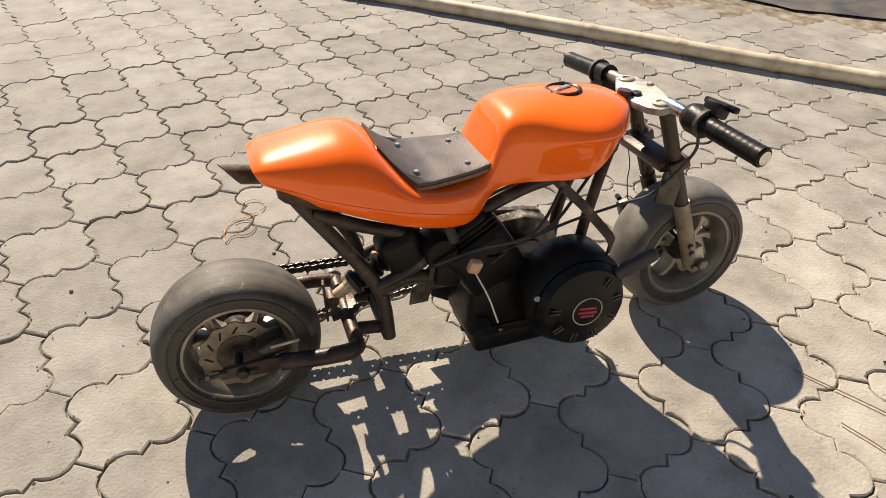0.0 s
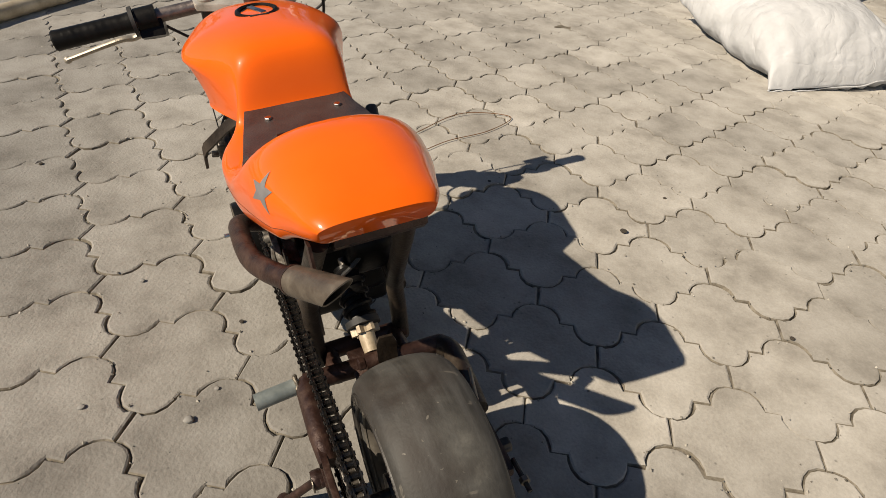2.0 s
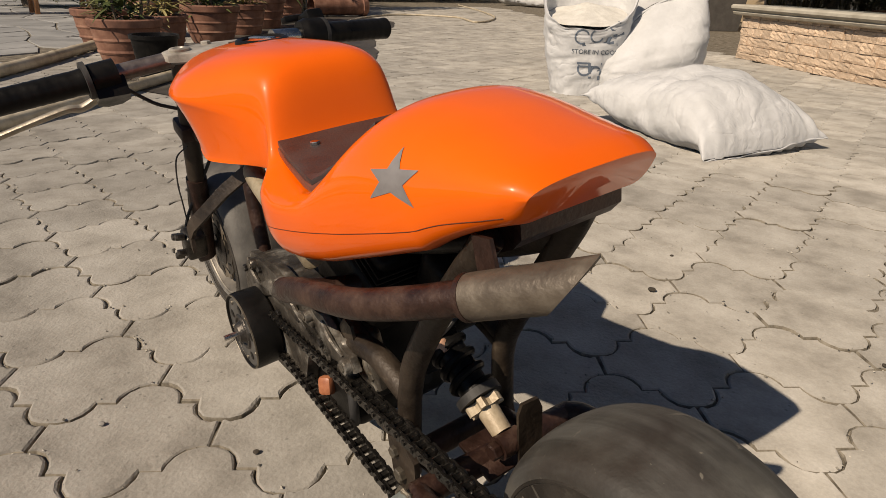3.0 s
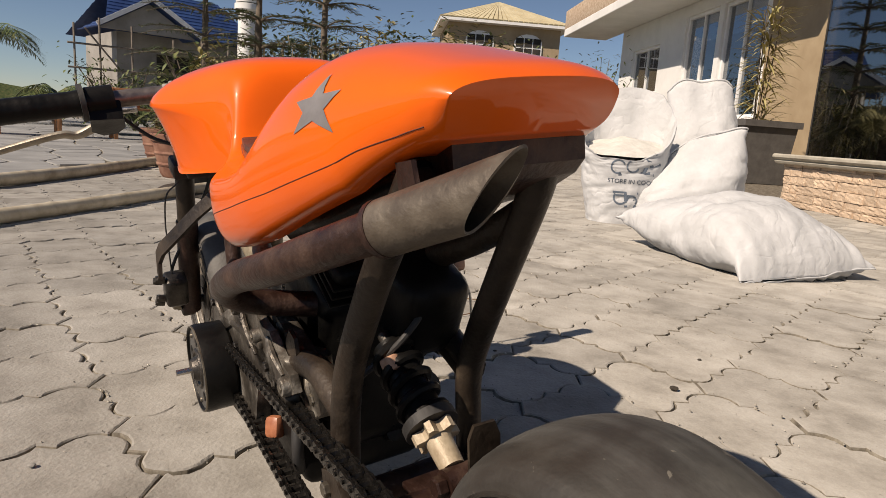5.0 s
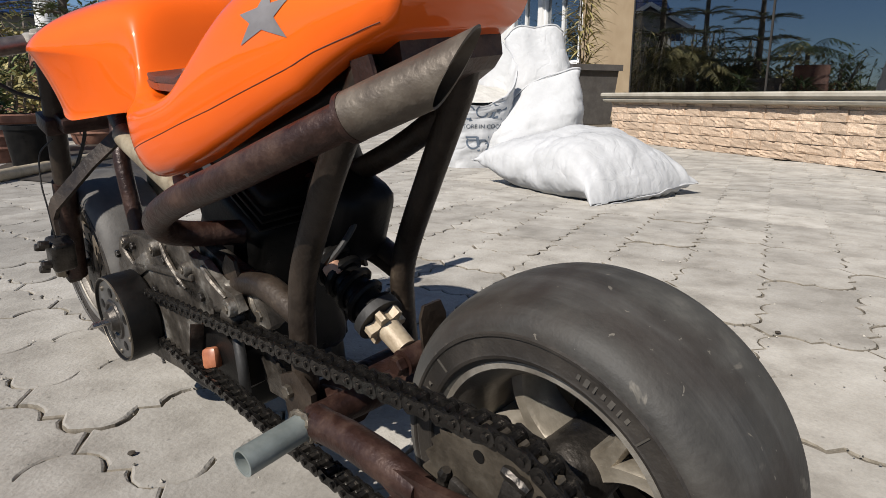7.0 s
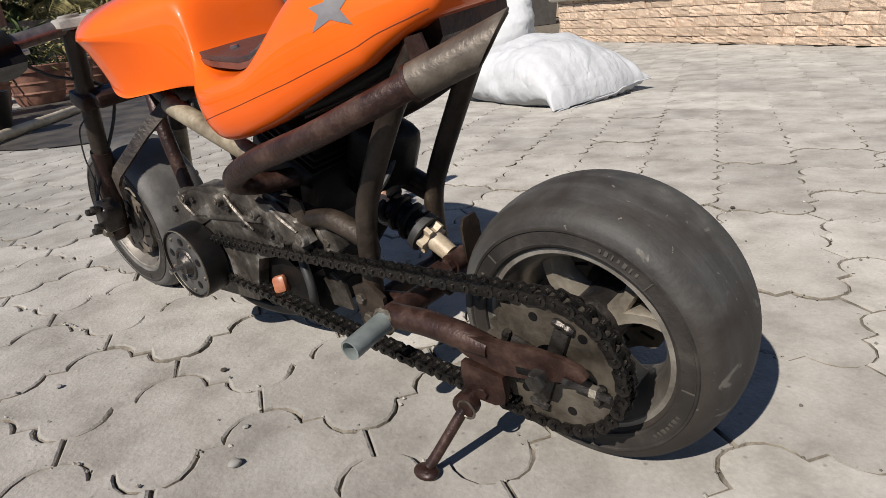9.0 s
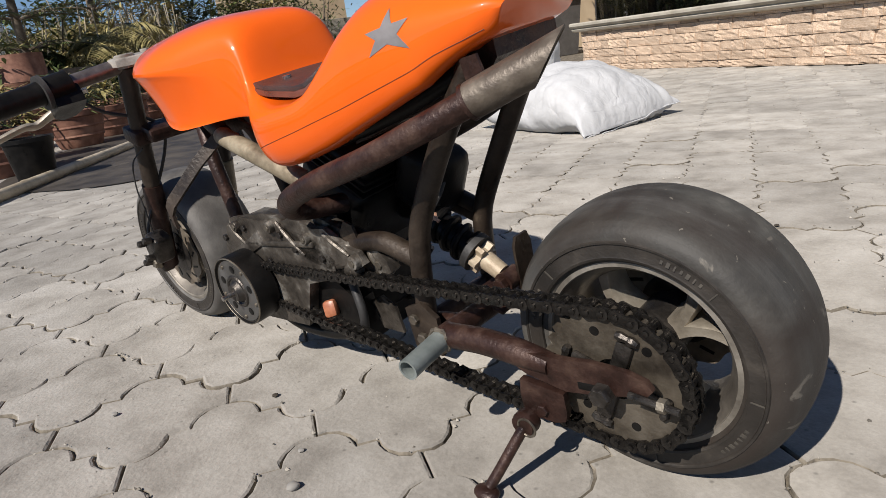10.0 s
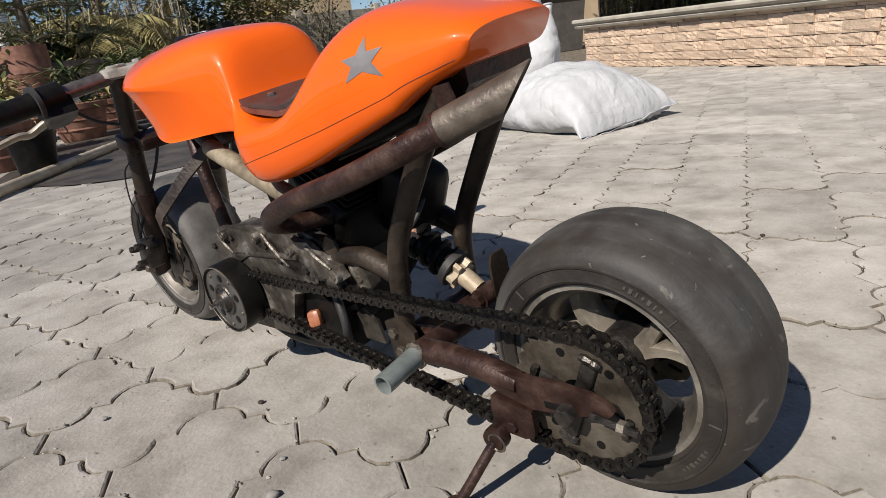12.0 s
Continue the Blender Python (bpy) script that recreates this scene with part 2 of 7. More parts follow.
M_RIMDARK = mat("grimy_rim_paint", (0.1, 0.092, 0.08), 0.5, 0.4)
wear(M_RIMDARK, [(0.08, 0.07, 0.06), (0.20, 0.18, 0.15)], 22, 7, (0.35, 0.65), 0.2, 250)
M_RIMLIP = mat("worn_rim_edge", (0.26, 0.235, 0.2), 0.5, 0.4)
wear(M_RIMLIP, [(0.10, 0.088, 0.072), (0.22, 0.20, 0.168), (0.34, 0.315, 0.27)], 22, 8, (0.35, 0.6), 0.25, 250)
M_CHROME = mat("worn_chrome", (0.62, 0.6, 0.57), 0.22, 1.0)
wear(M_CHROME, [(0.40, 0.37, 0.33), (0.68, 0.66, 0.63)], 35, 6, (0.15, 0.4), 0.1, 300)
M_BARMETAL = mat("dull_brown_steel", (0.2, 0.16, 0.14), 0.35, 0.8)
wear(M_BARMETAL, [(0.10, 0.07, 0.06), (0.30, 0.26, 0.235)], 35, 6, (0.25, 0.5), 0.2, 300)
M_CREAM = mat("cream_alloy", (0.6, 0.52, 0.38), 0.5, 0.1)
wear(M_CREAM, [(0.27, 0.20, 0.125), (0.52, 0.44, 0.32)], 40, 6, None, 0.3, 300)
M_CLUTCH = mat("brushed_clutch_face", (0.36, 0.36, 0.35), 0.35, 0.8)
wear(M_CLUTCH, [(0.10, 0.098, 0.094), (0.24, 0.235, 0.225)], 30, 6, (0.25, 0.5), 0.15, 300)
M_ENGINE = mat("grimy_engine_alloy", (0.13, 0.12, 0.1), 0.5, 0.6)
wear(M_ENGINE, [(0.040, 0.034, 0.028), (0.120, 0.105, 0.087), (0.42, 0.40, 0.355)], 30, 10, (0.24, 0.62), 0.9, 110, stops=[0.36, 0.55, 0.74])
M_BLACKPL = mat("black_plastic", (0.006, 0.006, 0.006), 0.35, 0, 0.16)
wear(M_BLACKPL, [(0.004, 0.004, 0.004), (0.011, 0.010, 0.009)], 30, 6, (0.26, 0.52), 0.15, 300)
M_RED = mat("red_sticker", (0.45, 0.03, 0.04), 0.4)
wear(M_RED, [(0.22, 0.012, 0.03), (0.36, 0.03, 0.05)], 60, 3)
M_GREYPIPE = mat("grey_green_pipe", (0.23, 0.26, 0.25), 0.45, 0.3)
wear(M_GREYPIPE, [(0.17, 0.195, 0.185), (0.30, 0.33, 0.315)], 30, 6, (0.35, 0.6), 0.15, 200)
M_WIRE = mat("bare_wire", (0.6, 0.58, 0.52), 0.4, 0.3)
M_COPPER = mat("copper_wire", (0.24, 0.12, 0.055), 0.6, 0.4)
M_PEACH = mat("peach_plastic", (0.5, 0.28, 0.18), 0.5)
wear(M_PEACH, [(0.40, 0.2, 0.12), (0.58, 0.36, 0.25)], 60, 4)
M_SACK = mat("white_woven_sack", (0.8, 0.79, 0.76), 0.75, 0, 0.3)
_, _ramp, _ = wear(M_SACK, [(0.48, 0.485, 0.485), (0.53, 0.535, 0.535), (0.58, 0.585, 0.59)], 7, 7, None, 0.5, 90)
def crumple(m, big, small, strength):
    """Faceted creases of stiff woven plastic, at two sizes."""
    tree, link = m.node_tree, m.node_tree.links.new
    co = tree.nodes.new("ShaderNodeTexCoord")
    warp = node(m, "ShaderNodeTexNoise", Scale=6.0, Detail=3.0)
    link(co.outputs["Object"], warp.inputs["Vector"])
    mix = tree.nodes.new("ShaderNodeMix")
    mix.data_type = "RGBA"
    mix.inputs["Factor"].default_value = 0.22
    link(co.outputs["Object"], mix.inputs["A"])
    link(warp.outputs["Color"], mix.inputs["B"])
    last = None
    for stretch, scale, depth, sharp in (((0.35, 1, 1), big, 0.030, 0.16), ((1, 0.4, 0.6), big * 1.4, 0.022, 0.12), ((1, 1, 0.35), small, 0.010, 0.12), ((1, 1, 1), small * 2.5, 0.003, 0.2)):
        mp = tree.nodes.new("ShaderNodeMapping")
        mp.inputs["Scale"].default_value = stretch
        link(mix.outputs["Result"], mp.inputs["Vector"])
        v = node(m, "ShaderNodeTexNoise", Scale=scale, Detail=1.0, Distortion=0.4)
        link(mp.outputs["Vector"], v.inputs["Vector"])
        off = tree.nodes.new("ShaderNodeMath")
        off.operation = "SUBTRACT"
        off.inputs[1].default_value = 0.5
        link(v.outputs["Fac"], off.inputs[0])
        fold = tree.nodes.new("ShaderNodeMath")
        fold.operation = "ABSOLUTE"
        link(off.outputs[0], fold.inputs[0])
        lim = tree.nodes.new("ShaderNodeMath")
        lim.operation = "MINIMUM"
        lim.inputs[1].default_value = sharp
        link(fold.outputs[0], lim.inputs[0])
        bp = node(m, "ShaderNodeBump", Strength=strength, Distance=depth * 1.2)
        link(lim.outputs[0], bp.inputs["Height"])
        if last:
            link(last.outputs["Normal"], bp.inputs["Normal"])
        last = bp
    link(last.outputs["Normal"], tree.nodes["Principled BSDF"].inputs["Normal"])


crumple(M_SACK, 7.0, 17.0, 0.45)
M_INK = mat("grey_blue_ink", (0.12, 0.15, 0.19), 0.8)
M_FILL = mat("white_powder", (0.78, 0.76, 0.72), 0.95)
wear(M_FILL, [(0.52, 0.50, 0.45), (0.66, 0.64, 0.59)], 25, 6, None, 0.7, 120)
M_BAMBOO = mat("dry_bamboo", (0.5, 0.42, 0.3), 0.6)
wear(M_BAMBOO, [(0.30, 0.245, 0.165), (0.46, 0.395, 0.29), (0.56, 0.5, 0.39)], 12, 7, (0.45, 0.7), 0.3, 120)
M_TERRA = mat("terracotta", (0.3, 0.12, 0.07), 0.8)
wear(M_TERRA, [(0.10, 0.045, 0.030), (0.20, 0.092, 0.060), (0.29, 0.155, 0.105)], 9, 7, None, 0.4, 90)
M_SOIL = mat("dark_soil", (0.05, 0.04, 0.03), 0.95)
wear(M_SOIL, [(0.03, 0.024, 0.018), (0.085, 0.07, 0.052)], 30, 8, None, 0.9, 100)
M_STONE = mat("peach_ledge_stone", (0.5, 0.36, 0.24), 0.9)
_, _r1, _ = wear(M_STONE, [(0.40, 0.275, 0.185), (0.57, 0.43, 0.31), (0.70, 0.58, 0.45)], 16, 8, None, 0.4, 45)
varied(M_STONE, _r1, 0.8, 1.15, False)
M_CAP = mat("cement_coping", (0.42, 0.39, 0.32), 0.85)
wear(M_CAP, [(0.32, 0.29, 0.23), (0.47, 0.44, 0.37)], 8, 7, None, 0.4, 90)
M_WALL = mat("white_wall_paint", (0.75, 0.75, 0.73), 0.8)
wear(M_WALL, [(0.68, 0.68, 0.66), (0.79, 0.79, 0.77)], 1.5, 7, None, 0.2, 40)
M_TAN = mat("tan_wall_paint", (0.36, 0.27, 0.17), 0.8)
wear(M_TAN, [(0.31, 0.23, 0.14), (0.40, 0.31, 0.2)], 2, 7, None, 0.2, 40)
M_WHITEFRAME = mat("white_frame_paint", (0.8, 0.8, 0.79), 0.4)
wear(M_WHITEFRAME, [(0.74, 0.74, 0.73), (0.82, 0.82, 0.81)], 6, 4)
# Near-black colour for rooms behind glass: their shade is put into it.
M_DARK = mat("room_shade_black", (0.03, 0.027, 0.024), 0.9)
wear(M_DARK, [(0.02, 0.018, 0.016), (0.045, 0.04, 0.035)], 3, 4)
M_GREYPOT = mat("grey_planter", (0.11, 0.105, 0.1), 0.7)
wear(M_GREYPOT, [(0.075, 0.07, 0.066), (0.12, 0.113, 0.106)], 10, 6, None, 0.3, 80)
M_WOOD = mat("orange_stained_wood", (0.4, 0.19, 0.08), 0.6)
wear(M_WOOD, [(0.27, 0.115, 0.045), (0.46, 0.22, 0.10)], 14, 6, None, 0.3, 80, distort=1.5)
M_GREYWOOD = mat("weathered_wood", (0.2, 0.17, 0.14), 0.85)
wear(M_GREYWOOD, [(0.11, 0.09, 0.07), (0.26, 0.22, 0.18)], 10, 7, None, 0.5, 70)
M_BLOCK = mat("grey_block", (0.3, 0.28, 0.25), 0.9)
_, _r2, _ = wear(M_BLOCK, [(0.25, 0.225, 0.185), (0.40, 0.37, 0.31)], 3, 8, None, 0.7, 40)
varied(M_BLOCK, _r2, 0.85, 1.12, False)
M_BLUEROOF = mat("blue_roof_tile", (0.04, 0.075, 0.19), 0.5)
_, _r3, _ = wear(M_BLUEROOF, [(0.014, 0.035, 0.12), (0.03, 0.075, 0.21)], 2, 6)
M_YROOF = mat("cream_metal_roof", (0.62, 0.53, 0.33), 0.5)
wear(M_YROOF, [(0.52, 0.44, 0.27), (0.68, 0.6, 0.4)], 2, 6)
M_CONC = mat("raw_concrete_render", (0.3, 0.285, 0.26), 0.9)
wear(M_CONC, [(0.2, 0.19, 0.17), (0.34, 0.325, 0.3)], 1.2, 8, None, 0.4, 20)
M_LEAF = mat("leaf_green", (0.07, 0.1, 0.03), 0.5)
_, _r4, _ = wear(M_LEAF, [(0.035, 0.055, 0.016), (0.085, 0.115, 0.035), (0.16, 0.15, 0.06)], 5, 5)
varied(M_LEAF, _r4, 0.6, 1.4, True)
M_LEAFDRY = mat("yellowed_leaf", (0.3, 0.27, 0.1), 0.6)
_, _r5, _ = wear(M_LEAFDRY, [(0.16, 0.15, 0.05), (0.34, 0.29, 0.12), (0.46, 0.4, 0.2)], 6, 5)
varied(M_LEAFDRY, _r5, 0.7, 1.3, True)
M_BARK = mat("bark", (0.13, 0.1, 0.075), 0.9)
wear(M_BARK, [(0.07, 0.055, 0.04), (0.19, 0.15, 0.115)], 12, 8, None, 0.8, 60)
M_FLAG = mat("grey_flagstone", (0.28, 0.28, 0.27), 0.8)
_, _r6, _ = wear(M_FLAG, [(0.20, 0.20, 0.195), (0.34, 0.34, 0.33)], 2.5, 8, None, 0.4, 60)
varied(M_FLAG, _r6, 0.85, 1.15, True)
M_MUD = mat("damp_dark_sand", (0.06, 0.052, 0.043), 0.55)
wear(M_MUD, [(0.035, 0.03, 0.025), (0.09, 0.078, 0.064)], 6, 8, (0.35, 0.8), 0.6, 70)
M_GLASS = bpy.data.materials.new("tinted_window_glass")
M_GLASS.use_nodes = True
_t = M_GLASS.node_tree
_t.nodes.remove(_t.nodes["Principled BSDF"])
_g = _t.nodes.new("ShaderNodeBsdfTransparent")
_g.inputs["Color"].default_value = (0.32, 0.33, 0.34, 1)
_gl = _t.nodes.new("ShaderNodeBsdfGlossy")
_gl.inputs["Roughness"].default_value = 0.015
_gl.inputs["Color"].default_value = (0.85, 0.9, 0.95, 1)
_mx = _t.nodes.new("ShaderNodeMixShader")
_mx.inputs["Fac"].default_value = 0.32
_t.links.new(_g.outputs[0], _mx.inputs[1])
_t.links.new(_gl.outputs[0], _mx.inputs[2])
_t.links.new(_mx.outputs[0], _t.nodes["Material Output"].inputs["Surface"])


# ---------- mesh helpers ----------
def lin(a, b, n):
    return [float(q) for q in np.linspace(a, b, n)]


def finish(ob, material, smooth=True, angle=40):
    me = ob.data
    me.materials.append(material)
    if smooth:
        me.polygons.foreach_set("use_smooth", [True] * len(me.polygons))
        me.set_sharp_from_angle(angle=radians(angle))
    return ob


def part(name, bm, material, parent=None, label="", smooth=True, angle=40):
    me = bpy.data.meshes.new(name)
    bmesh.ops.recalc_face_normals(bm, faces=bm.faces)
    bm.to_mesh(me)
    bm.free()
    ob = new(name, me)
    finish(ob, material, smooth, angle)
    if parent:
        ob.parent = parent
    if label:
        ob["label"] = label
    return ob


def thing(name, label, category, m=None, group="", kind=""):
    ob = new(name)
    ob.empty_display_size = 0.05
    if m is not None:
        ob.matrix_world = m
    return tagged(ob, label, category, group, kind)


def grid_mesh(name, rings, material, parent=None, label="", closed=True, caps=True, angle=40):
    """A skin over rings of equally many points."""
    n = len(rings[0])
    verts = [tuple(p) for r in rings for p in r]
    faces = []
    for a in range(len(rings) - 1):
        for b in range(n if closed else n - 1):
            c = (b + 1) % n
            faces.append((a * n + b, a * n + c, (a + 1) * n + c, (a + 1) * n + b))
    if caps:
        faces.append(tuple(range(n))[::-1])
        faces.append(tuple((len(rings) - 1) * n + k for k in range(n)))
    me = bpy.data.meshes.new(name)
    me.from_pydata(verts, [], faces)
    ob = new(name, me)
    finish(ob, material, True, angle)
    if parent:
        ob.parent = parent
    if label:
        ob["label"] = label
    return ob


def ring_bm(bm, rings, closed=True, caps=True, loop=False):
    vs = [[bm.verts.new(p) for p in r] for r in rings]
    n = len(vs[0])
    for a in range(len(vs) - (0 if loop else 1)):
        r0, r1 = vs[a], vs[(a + 1) % len(vs)]
        for b in range(n if closed else n - 1):
            c = (b + 1) % n
            bm.faces.new((r0[b], r0[c], r1[c], r1[b]))
    if caps and not loop:
        bm.faces.new(vs[0][::-1])
        bm.faces.new(vs[-1])
    return bm


def smooth_path(points, steps=8):
    p = [Vector(q) for q in points]
    if len(p) < 3:
        return p
    p = [2 * p[0] - p[1], *p, 2 * p[-1] - p[-2]]
    out = []
    for k in range(1, len(p) - 2):
        a, b, c, d = p[k - 1 : k + 3]
        for s in range(steps):
            t = s / steps
            out.append(0.5 * (2 * b + (c - a) * t + (2 * a - 5 * b + 4 * c - d) * t**2 + (3 * b - a - 3 * c + d) * t**3))
    out.append(p[-2])
    return out


def tube_bm(points, radius, sides=12, steps=8, bm=None, caps=True, smooth=True):
    """A round bar along a path. radius: one number or one for each given point."""
    bm = bm or bmesh.new()
    path = smooth_path(points, steps) if smooth else [Vector(q) for q in points]
    radii = [radius] * len(path) if isinstance(radius, (int, float)) else [float(q) for q in np.interp(lin(0, 1, len(path)), lin(0, 1, len(radius)), radius)]
    side = None
    rings = []
    for k, p in enumerate(path):
        d = (path[min(k + 1, len(path) - 1)] - path[max(k - 1, 0)]).normalized()
        if side is None:
            side = d.orthogonal().normalized()
        side = (side - d * side.dot(d)).normalized()
        up = d.cross(side)
        rings.append([p + radii[k] * (math.cos(2 * math.pi * s / sides) * side + math.sin(2 * math.pi * s / sides) * up) for s in range(sides)])
    return ring_bm(bm, rings, True, caps)


def pipe_bm(points, outer, inner, sides=20, steps=8):
    """An open hollow pipe."""
    bm = bmesh.new()
    path = smooth_path(points, steps)
    rings = []
    side = None
    frames = []
    for k, p in enumerate(path):
        d = (path[min(k + 1, len(path) - 1)] - path[max(k - 1, 0)]).normalized()
        if side is None:
            side = d.orthogonal().normalized()
        side = (side - d * side.dot(d)).normalized()
        frames.append((p, side.copy(), d.cross(side)))
    for r, seq in ((outer, frames), (inner, frames[::-1])):
        for p, s, u in seq:
            rings.append([p + r * (math.cos(2 * math.pi * k / sides) * s + math.sin(2 * math.pi * k / sides) * u) for k in range(sides)])
    return ring_bm(bm, rings, True, False, True)


def lathe_bm(profile, sides=48, axis="y", centre=(0, 0, 0), bm=None, closed=False):
    """Turns (radius, offset along the axis) pairs about an axis. closed: the profile closes on itself."""
    bm = bm or bmesh.new()
    rings = []
    for r, h in profile:
        ring = []
        for k in range(sides):
            a = 2 * math.pi * k / sides
            c, s = r * math.cos(a), r * math.sin(a)
            p = {"y": (c, h, s), "z": (c, s, h), "x": (h, c, s)}[axis]
            ring.append(tuple(p[i] + centre[i] for i in range(3)))
        rings.append(ring)
    return ring_bm(bm, rings, True, not closed, closed)


def box_bm(size, at=(0, 0, 0), bevel=0.0, turn=(0, 0, 0), bm=None, segments=2):
    bm = bm or bmesh.new()
    made = bmesh.ops.create_cube(bm, size=1.0, matrix=pose(*at, *turn) @ Matrix.Diagonal((*size, 1)))
    if bevel:
        edges = list({e for v in made["verts"] for e in v.link_edges})
        bmesh.ops.bevel(bm, geom=edges, offset=bevel, segments=segments, profile=0.5, affect="EDGES")
    return bm


def slab_bm(outline, low, high, bevel=0.0, place=None, bm=None):
    """A plate cut to an outline in x, y and thick from low to high; place turns it."""
    bm = bm or bmesh.new()
    before = set(bm.verts)
    bottom = [bm.verts.new((x, y, low)) for x, y in outline]
    top = [bm.verts.new((x, y, high)) for x, y in outline]
    n = len(outline)
    bm.faces.new(bottom[::-1])
    tf = bm.faces.new(top)
    for k in range(n):
        bm.faces.new((bottom[k], bottom[(k + 1) % n], top[(k + 1) % n], top[k]))
    if bevel:
        bmesh.ops.bevel(bm, geom=list(tf.edges), offset=bevel, segments=2, profile=0.5, affect="EDGES")
    if place is not None:
        bmesh.ops.transform(bm, matrix=place, verts=[v for v in bm.verts if v not in before])
    return bm


def bolt(parent, at, direction, r=0.006, h=0.005, material=None, name="bolt"):
    bm = bmesh.new()
    prof = [(r * 0.2, h), (r * 0.86, h), (r, h * 0.8), (r, 0), (r * 0.2, 0)]
    lathe_bm(prof, 6, "z", bm=bm, closed=False)
    ob = part(name, bm, material or M_DARKSTEEL, parent, smooth=False)
    ob.matrix_local = Matrix.Translation(at) @ Vector(direction).to_track_quat("Z", "Y").to_matrix().to_4x4()
    return ob


# ---------- the mini motorcycle ----------
LEAN_DEG = 6.5
bike = thing("mini_motorcycle", "home-built orange mini motorcycle with rusty frame, leaning on its kickstand", "motorcycle", pose(0, -0.026, 0, -LEAN_DEG, 0, -1.7))
AXLE_R, AXLE_F = (0.003, -0.006, 0.1295), (0.828, 0.0, 0.128)

# x, top, widest height, bottom, half width, bottom half width, upper power, lower power, shift to the chain side
SHELL = [
    (0.069, 0.4345, 0.421, 0.406, 0.0560, 0.0430, 3.00, 0.8, 0.0000),
    (0.072, 0.4385, 0.421, 0.404, 0.0605, 0.0480, 3.00, 0.8, 0.0000),
    (0.079, 0.4415, 0.420, 0.402, 0.0645, 0.0520, 2.90, 0.8, 0.0000),
    (0.092, 0.4445, 0.416, 0.397, 0.0685, 0.0560, 2.80, 0.8, 0.0001),
    (0.120, 0.4495, 0.409, 0.385, 0.0770, 0.0630, 2.60, 0.8, 0.0003),
    (0.160, 0.4565, 0.401, 0.369, 0.0880, 0.0720, 2.45, 0.8, 0.0005),
    (0.195, 0.4600, 0.393, 0.355, 0.0950, 0.0790, 2.40, 0.8, 0.0007),
    (0.220, 0.4560, 0.386, 0.345, 0.0989, 0.0820, 2.35, 0.8, 0.0008),
    (0.240, 0.4420, 0.379, 0.337, 0.1020, 0.0840, 2.40, 0.8, 0.0009),
    (0.262, 0.4130, 0.372, 0.328, 0.1051, 0.0860, 2.60, 0.8, 0.0015),
    (0.282, 0.3890, 0.365, 0.322, 0.1061, 0.0870, 3.00, 0.8, 0.0024),
    (0.310, 0.3780, 0.359, 0.314, 0.1068, 0.0870, 3.40, 0.8, 0.0037),
    (0.340, 0.3750, 0.354, 0.308, 0.1073, 0.0860, 3.40, 0.8, 0.0050),
    (0.362, 0.3750, 0.352, 0.307, 0.1050, 0.0830, 3.20, 0.8, 0.0051),
    (0.382, 0.3770, 0.354, 0.315, 0.0980, 0.0780, 3.00, 0.7, 0.0051),
    (0.400, 0.3810, 0.360, 0.332, 0.0840, 0.0710, 2.80, 0.7, 0.0052),
    (0.412, 0.3930, 0.370, 0.346, 0.0750, 0.0690, 2.80, 0.9, 0.0030),
    (0.420, 0.4320, 0.386, 0.352, 0.0715, 0.0690, 3.20, 1.0, 0.0000),
    (0.432, 0.4530, 0.398, 0.356, 0.0715, 0.0690, 3.60, 1.1, -0.0020),
    (0.450, 0.4615, 0.404, 0.357, 0.0755, 0.0720, 3.40, 1.2, -0.0010),
    (0.475, 0.4650, 0.410, 0.356, 0.0850, 0.0780, 2.80, 1.4, 0.0030),
    (0.505, 0.4665, 0.416, 0.353, 0.0990, 0.0850, 2.15, 1.7, 0.0070),
    (0.540, 0.4660, 0.420, 0.350, 0.1120, 0.0920, 1.80, 2.0, 0.0100),
    (0.570, 0.4645, 0.421, 0.354, 0.1130, 0.0925, 1.68, 2.0, 0.0065),
    (0.595, 0.4620, 0.420, 0.369, 0.1065, 0.0860, 1.75, 2.0, 0.0045),
    (0.615, 0.4590, 0.420, 0.387, 0.0970, 0.0780, 1.95, 1.9, 0.0045),
    (0.634, 0.4550, 0.421, 0.402, 0.0810, 0.0640, 2.30, 1.5, 0.0070),
    (0.650, 0.4500, 0.423, 0.411, 0.0600, 0.0470, 2.80, 1.1, 0.0075),
    (0.659, 0.4455, 0.424, 0.417, 0.0420, 0.0340, 3.00, 1.0, 0.0070),
]


def shell_at(x):
    cols = list(zip(*SHELL))
    return [float(np.interp(x, cols[0], c)) for c in cols[1:]]


def shell_rows(count=120):
    xs = np.array(lin(SHELL[0][0], SHELL[-1][0], count))
    rows = np.array([shell_at(x) for x in xs])
    for _ in range(4):
        rows[1:-1] = 0.25 * rows[:-2] + 0.5 * rows[1:-1] + 0.25 * rows[2:]
    return xs, rows


